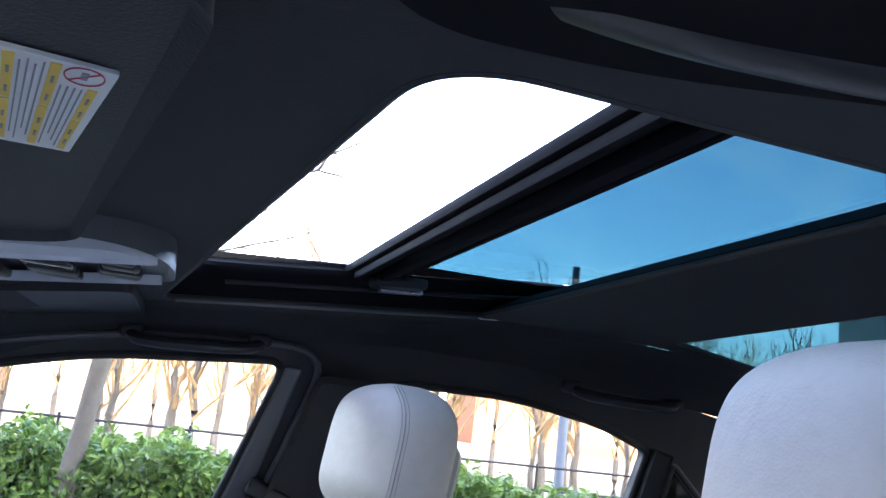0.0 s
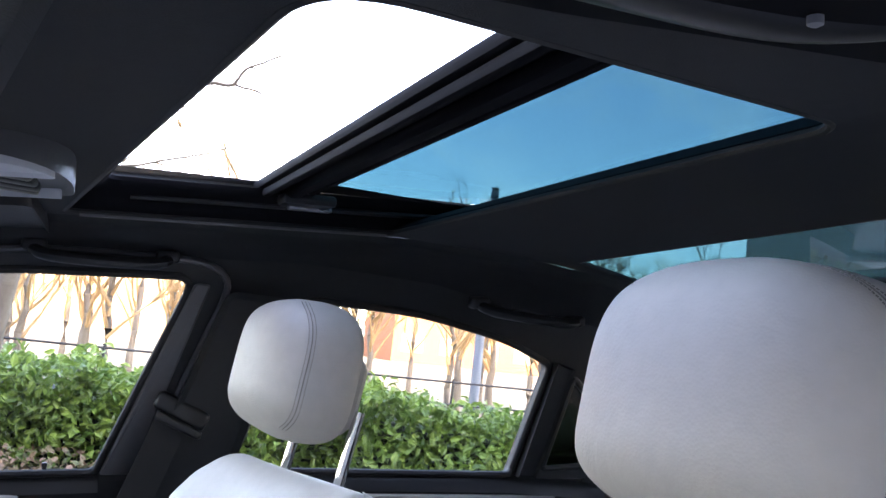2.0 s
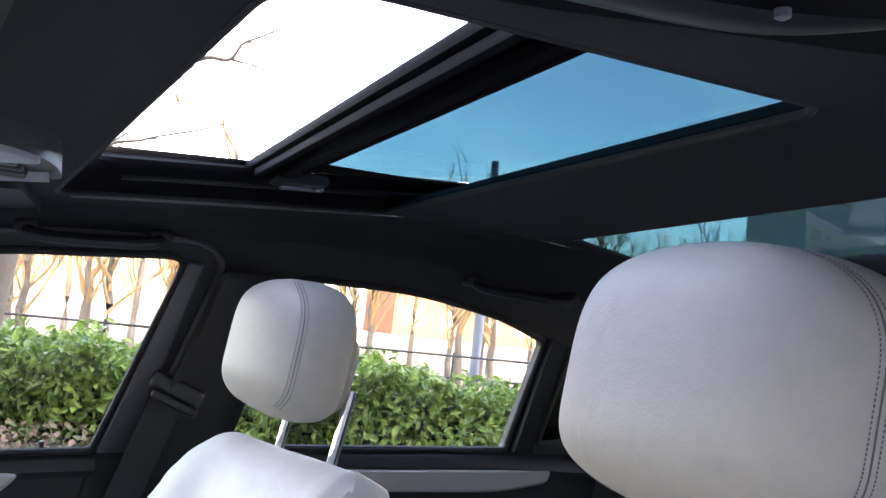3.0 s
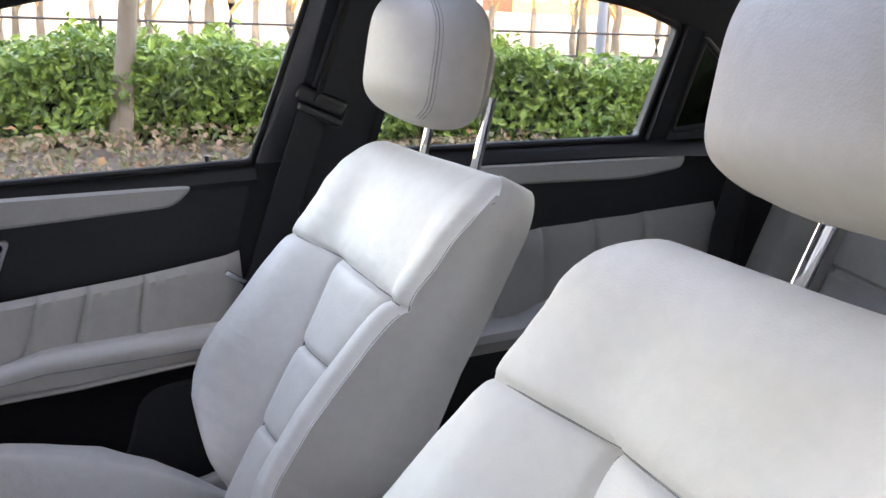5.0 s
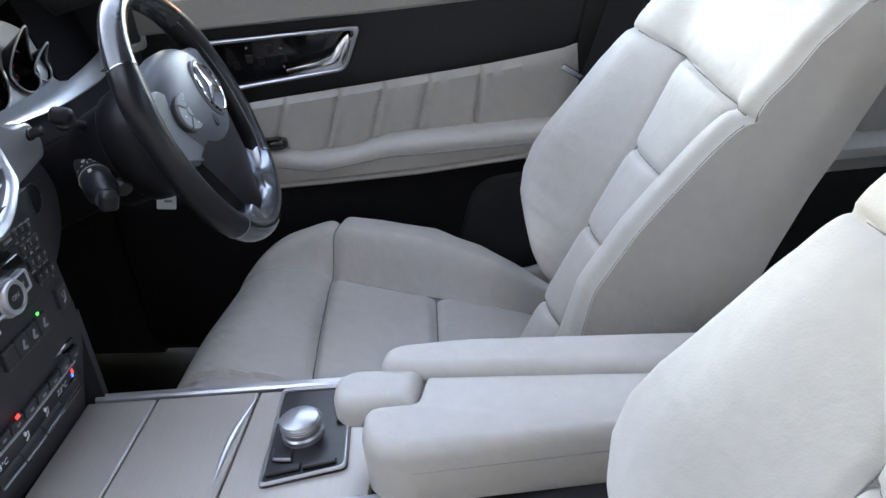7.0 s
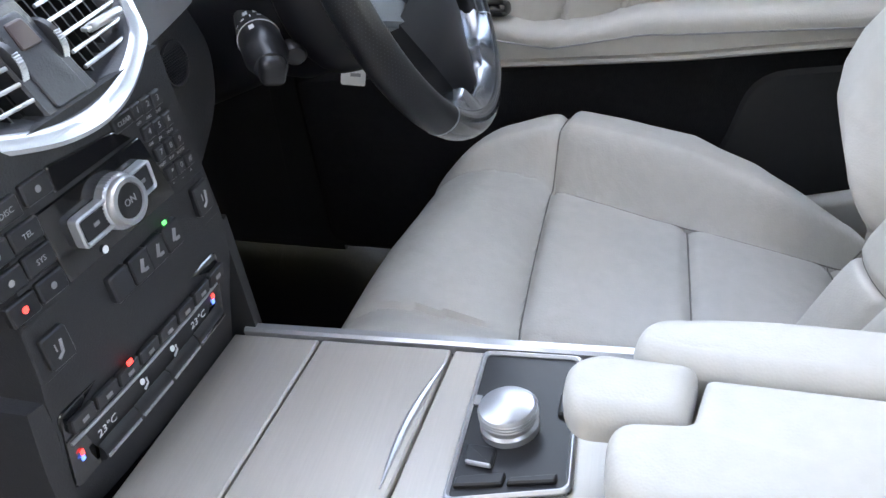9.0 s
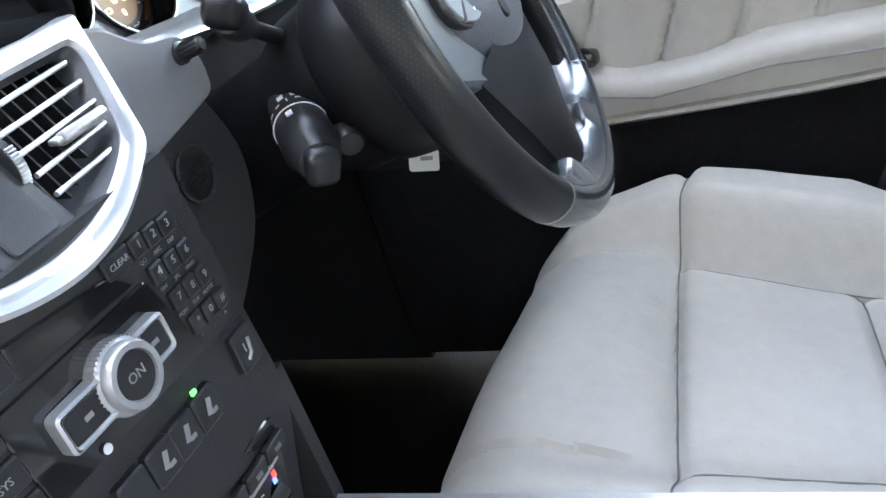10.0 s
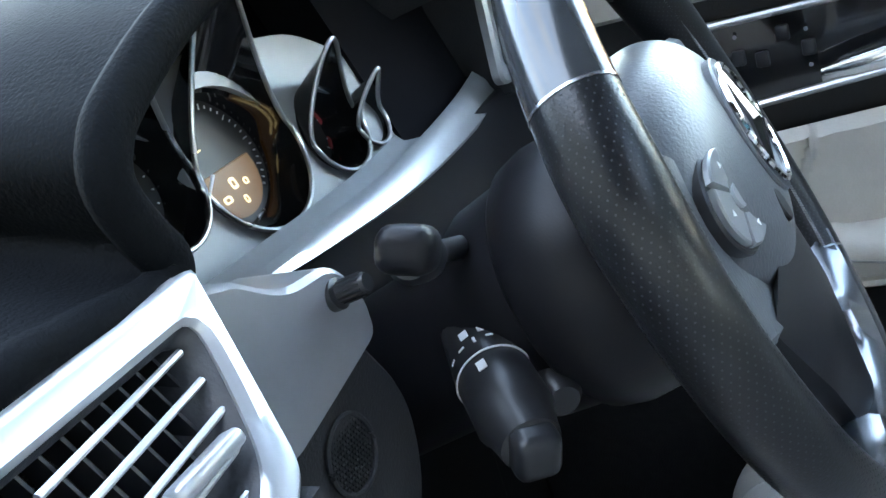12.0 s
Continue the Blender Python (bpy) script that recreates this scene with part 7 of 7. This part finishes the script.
cov = leaf_cloud("ground_cover", np.stack([cx, cy, 0.08 + 0.16 * rng.uniform(0, 1, n) * (0.6 + 0.4 * np.sin(cx * 3 + cy * 2))], 1), 0.065, COVER, 0.6, 3, 0.1, np.tile([0, 0, 1.2], (n, 1)))
tagged(cov, "low heathery ground cover in the bed", "plants", kind="stuff")
n = 450
lit = leaf_cloud("fallen_leaves", np.stack([rng.uniform(4.2, 7.4, n), rng.uniform(-12, 9, n), 0.16 + 0.08 * rng.uniform(0, 1, n)], 1), 0.06, LITTER, 0.7, 4, 0.1, np.tile([0, 0, 2.0], (n, 1)))
tagged(lit, "brown fallen leaves on the bed", "leaves", kind="stuff")


def bare_tree(name, base, h, r0, seed, lean=(0, 0), twigs=3, label="", first=0.35):
    """A leafless tree: tapered trunk, limbs that fork three times, thin twigs."""
    rnd = random.Random(seed)
    t = thing(name, ex(*base), label, "tree", "bare trees")
    OFFSET[t] = Matrix.Translation(-ex(*base))
    up = Vector((lean[0], lean[1], 1.0))
    pts = [Vector(base) + up * h * 0.6 * k / 6 + Vector((rnd.uniform(-1, 1), rnd.uniform(-1, 1), 0)) * 0.03 * h * 0.1 * k for k in range(7)]
    bm = B()
    tube(bm, [EXT @ p for p in pts], [r0 * (1.15 if k == 0 else 1 - 0.09 * k) for k in range(7)], 12)
    part("trunk", bm, BARK, t)
    bm = B()

    def grow(p, d, ln, r, depth):
        q = [p]
        dd = Vector(d)
        for _ in range(4):
            dd = (dd + Vector((rnd.uniform(-1, 1), rnd.uniform(-1, 1), rnd.uniform(-0.3, 0.7))) * 0.22).normalized()
            q.append(q[-1] + dd * ln / 4)
        tube(bm, [EXT @ a for a in q], [r * (1 - 0.17 * k) for k in range(5)], 6 if depth else 4)
        if depth > 0:
            for _ in range(rnd.choice((2, 3, 3))):
                k = rnd.choice((2, 3, 4, 4))
                nd = (dd + Vector((rnd.uniform(-1, 1), rnd.uniform(-1, 1), rnd.uniform(0.0, 1.1))) * 0.75).normalized()
                grow(q[k], nd, ln * rnd.uniform(0.5, 0.72), r * 0.58, depth - 1)
    for k in range(9):
        a = rnd.uniform(0, 2 * math.pi)
        s = pts[0].lerp(pts[6], first / 0.6 + (1 - first / 0.6) * (k / 8))
        d = Vector((math.cos(a) * 0.65, math.sin(a) * 0.65, rnd.uniform(0.7, 1.5))).normalized()
        grow(s, d, h * rnd.uniform(0.2, 0.3), r0 * 0.40, twigs)
    part("crown", bm, TWIG_SUNNY, t)
    return t


random.seed(4)
near_tree = bare_tree("bare_tree", (6.6, 0.90, 0.05), 6.5, 0.085, 11, (0, -0.11), 3, "leafless street tree with a smooth grey trunk", 0.42)
for path, r0 in (([(6.62, -0.27, 2.0), (5.94, -0.65, 2.25), (5.85, -0.92, 2.33), (5.7, -1.25, 2.44), (5.6, -1.5, 2.58)], 0.016), ([(5.85, -0.92, 2.33), (5.8, -1.15, 2.29), (5.75, -1.36, 2.28)], 0.008), ([(5.94, -0.65, 2.25), (5.8, -0.95, 2.50), (5.8, -1.10, 2.62)], 0.008),
                 ([(6.62, -0.32, 2.6), (6.0, -0.9, 2.86), (5.70, -1.20, 2.93), (5.64, -1.36, 2.97), (5.6, -1.44, 3.10), (5.5, -1.66, 3.22)], 0.024), ([(5.64, -1.36, 2.97), (5.62, -1.55, 2.92), (5.6, -1.72, 2.82), (5.55, -1.8, 2.70)], 0.010), ([(5.6, -1.44, 3.10), (5.56, -1.7, 3.14), (5.5, -1.85, 3.12)], 0.007)):
    bm = B()
    line = smooth_line(path, 5)
    line = [p + Vector((0, 0, 0.03)) * noise.noise(p * 5) for p in line]
    tube(bm, line, [r0 * (1 - 0.75 * k / (len(line) - 1)) for k in range(len(line))], 6)
    part("limb", bm, BARK, near_tree)
bare_tree("bare_tree", (6.5, 1.95, 0.05), 6.5, 0.095, 12, (0.02, -0.02), 3, "leafless street tree with a smooth grey trunk", 0.42)
for k in range(17):
    bare_tree("bare_tree", (random.uniform(20, 24), 6.0 - 1.35 * k + random.uniform(-0.4, 0.4), -0.02), random.uniform(4.2, 5.2), random.uniform(0.07, 0.10), 90 + k, (0, 0), 3, "leafless young tree behind the hedge, warm sun put into its twig colour", 0.2)
for k in range(34):
    far_row = k % 2
    x = (12.6, 16.5)[far_row] + random.uniform(-0.6, 0.6)
    y = 5.0 - 0.62 * k * (1.0 if not far_row else 1.08) + random.uniform(-0.25, 0.25)
    bare_tree("bare_tree", (x, y, -0.02), random.uniform(3.0, 3.6), random.uniform(0.06, 0.09) * (1 + 0.3 * far_row), 40 + k, (random.uniform(-0.04, 0.04), random.uniform(-0.04, 0.04)), 3, "leafless young tree behind the hedge, warm sun put into its twig colour", 0.26)
bare_tree("bare_tree", (8.8, -1.1, 0.0), 4.6, 0.038, 77, (0.0, 0.0), 3, "leafless young tree behind the hedge, warm sun put into its twig colour", 0.3)
pole = thing("lamp_post", ex(11.5, -5.03, 0), "slim pale metal lamp post behind the hedge", "lamp post")
bm = B()
tube(bm, [ex(11.5, -5.03, -0.02), ex(11.5, -5.03, 2.2), ex(11.5, -5.03, 3.7)], [0.075, 0.065, 0.055], 12)
part("shaft", bm, GALV, pole)

# railing behind the hedge
rail = thing("metal_railing", ex(11, 0, 0), "low dark metal railing behind the hedge", "railing")
for z in (0.55, 0.85):
    bm = B()
    tube(bm, [ex(11, -9, z), ex(11, 6, z)], 0.018, 6)
    part("rail", bm, SATIN, rail)
for k in range(11):
    bm = B()
    tube(bm, [ex(11, -9 + 1.5 * k, -0.02), ex(11, -9 + 1.5 * k, 0.9)], 0.02, 6)
    part("post", bm, SATIN, rail)


# ---- far buildings ----
def building(x0, y0, w, d, h, wall, label, floors=3, bays=8, face='x'):
    b = thing("apartment_building", ex(x0, y0, 0), label, "building", "far buildings")
    bm = B()
    bx(bm, (x0, y0, h / 2), (d, w, h))
    bmesh.ops.transform(bm, matrix=EXT, verts=bm.verts[:])
    part("wall", bm, wall, b)
    bm = B()
    bx(bm, (x0, y0, h + 0.15), (d + 0.5, w + 0.5, 0.3), None, 0.05)
    bmesh.ops.transform(bm, matrix=EXT, verts=bm.verts[:])
    part("roof", bm, KERB, b)
    s = 1 if x0 < 0 else -1
    for f in range(floors):
        for k in range(bays):
            c = (x0 + s * d / 2, y0 - w / 2 + w * (k + 0.5) / bays, (f + 0.55) * h / floors)
            bm = B()
            bx(bm, c, (0.12, w / bays * 0.55, h / floors * 0.5), None, 0.02)
            bmesh.ops.transform(bm, matrix=EXT, verts=bm.verts[:])
            win = part("window", bm, KERB, b)
            bm = B()
            bx(bm, (c[0] + s * 0.05, c[1], c[2]), (0.06, w / bays * 0.48, h / floors * 0.44))
            bmesh.ops.transform(bm, matrix=EXT, verts=bm.verts[:])
            part("pane", bm, PANE, win)
    return b


PANE = mat("bright_pane", (0.30, 0.24, 0.18), 0.2, 0, None, 0.1)
BRICK = mat("warm_brick", (0.25, 0.105, 0.05), 0.9, 0, (8, 0.3, 0.01), 0.15, 0.5, 6)
RENDERW = mat("pale_render", (0.33, 0.18, 0.09), 0.9, 0, (8, 0.3, 0.01), 0.08, 0.5, 6)
building(85, -42, 34, 10, 6.4, BRICK, "low red brick building beyond the park", 2, 9)
building(95, -4, 30, 10, 6.0, RENDERW, "pale rendered low building beyond the park", 2, 9)
building(90, 34, 34, 10, 6.4, BRICK, "red brick building beyond the park", 2, 9)
STONE = mat("facade_stone", (0.33, 0.34, 0.33), 0.8, 0, (8, 0.3, 0.01), 0.1, 0.5, 6)
# kept dark so that little light bounces onto the seats
OFFICE = mat("dark_facade", (0.13, 0.135, 0.14), 0.7, 0, (8, 0.3, 0.01), 0.1, 0.5, 6)
# out of view; added, and this tall, to hold sun and sky off the car
building(-15, 2, 46, 8, 17.0, OFFICE, "unseen grey building across the street, added to shade the car", 6, 14)
building(36, -42, 19, 10, 12.0, STONE, "grey glazed building at the end of the street", 3, 7)
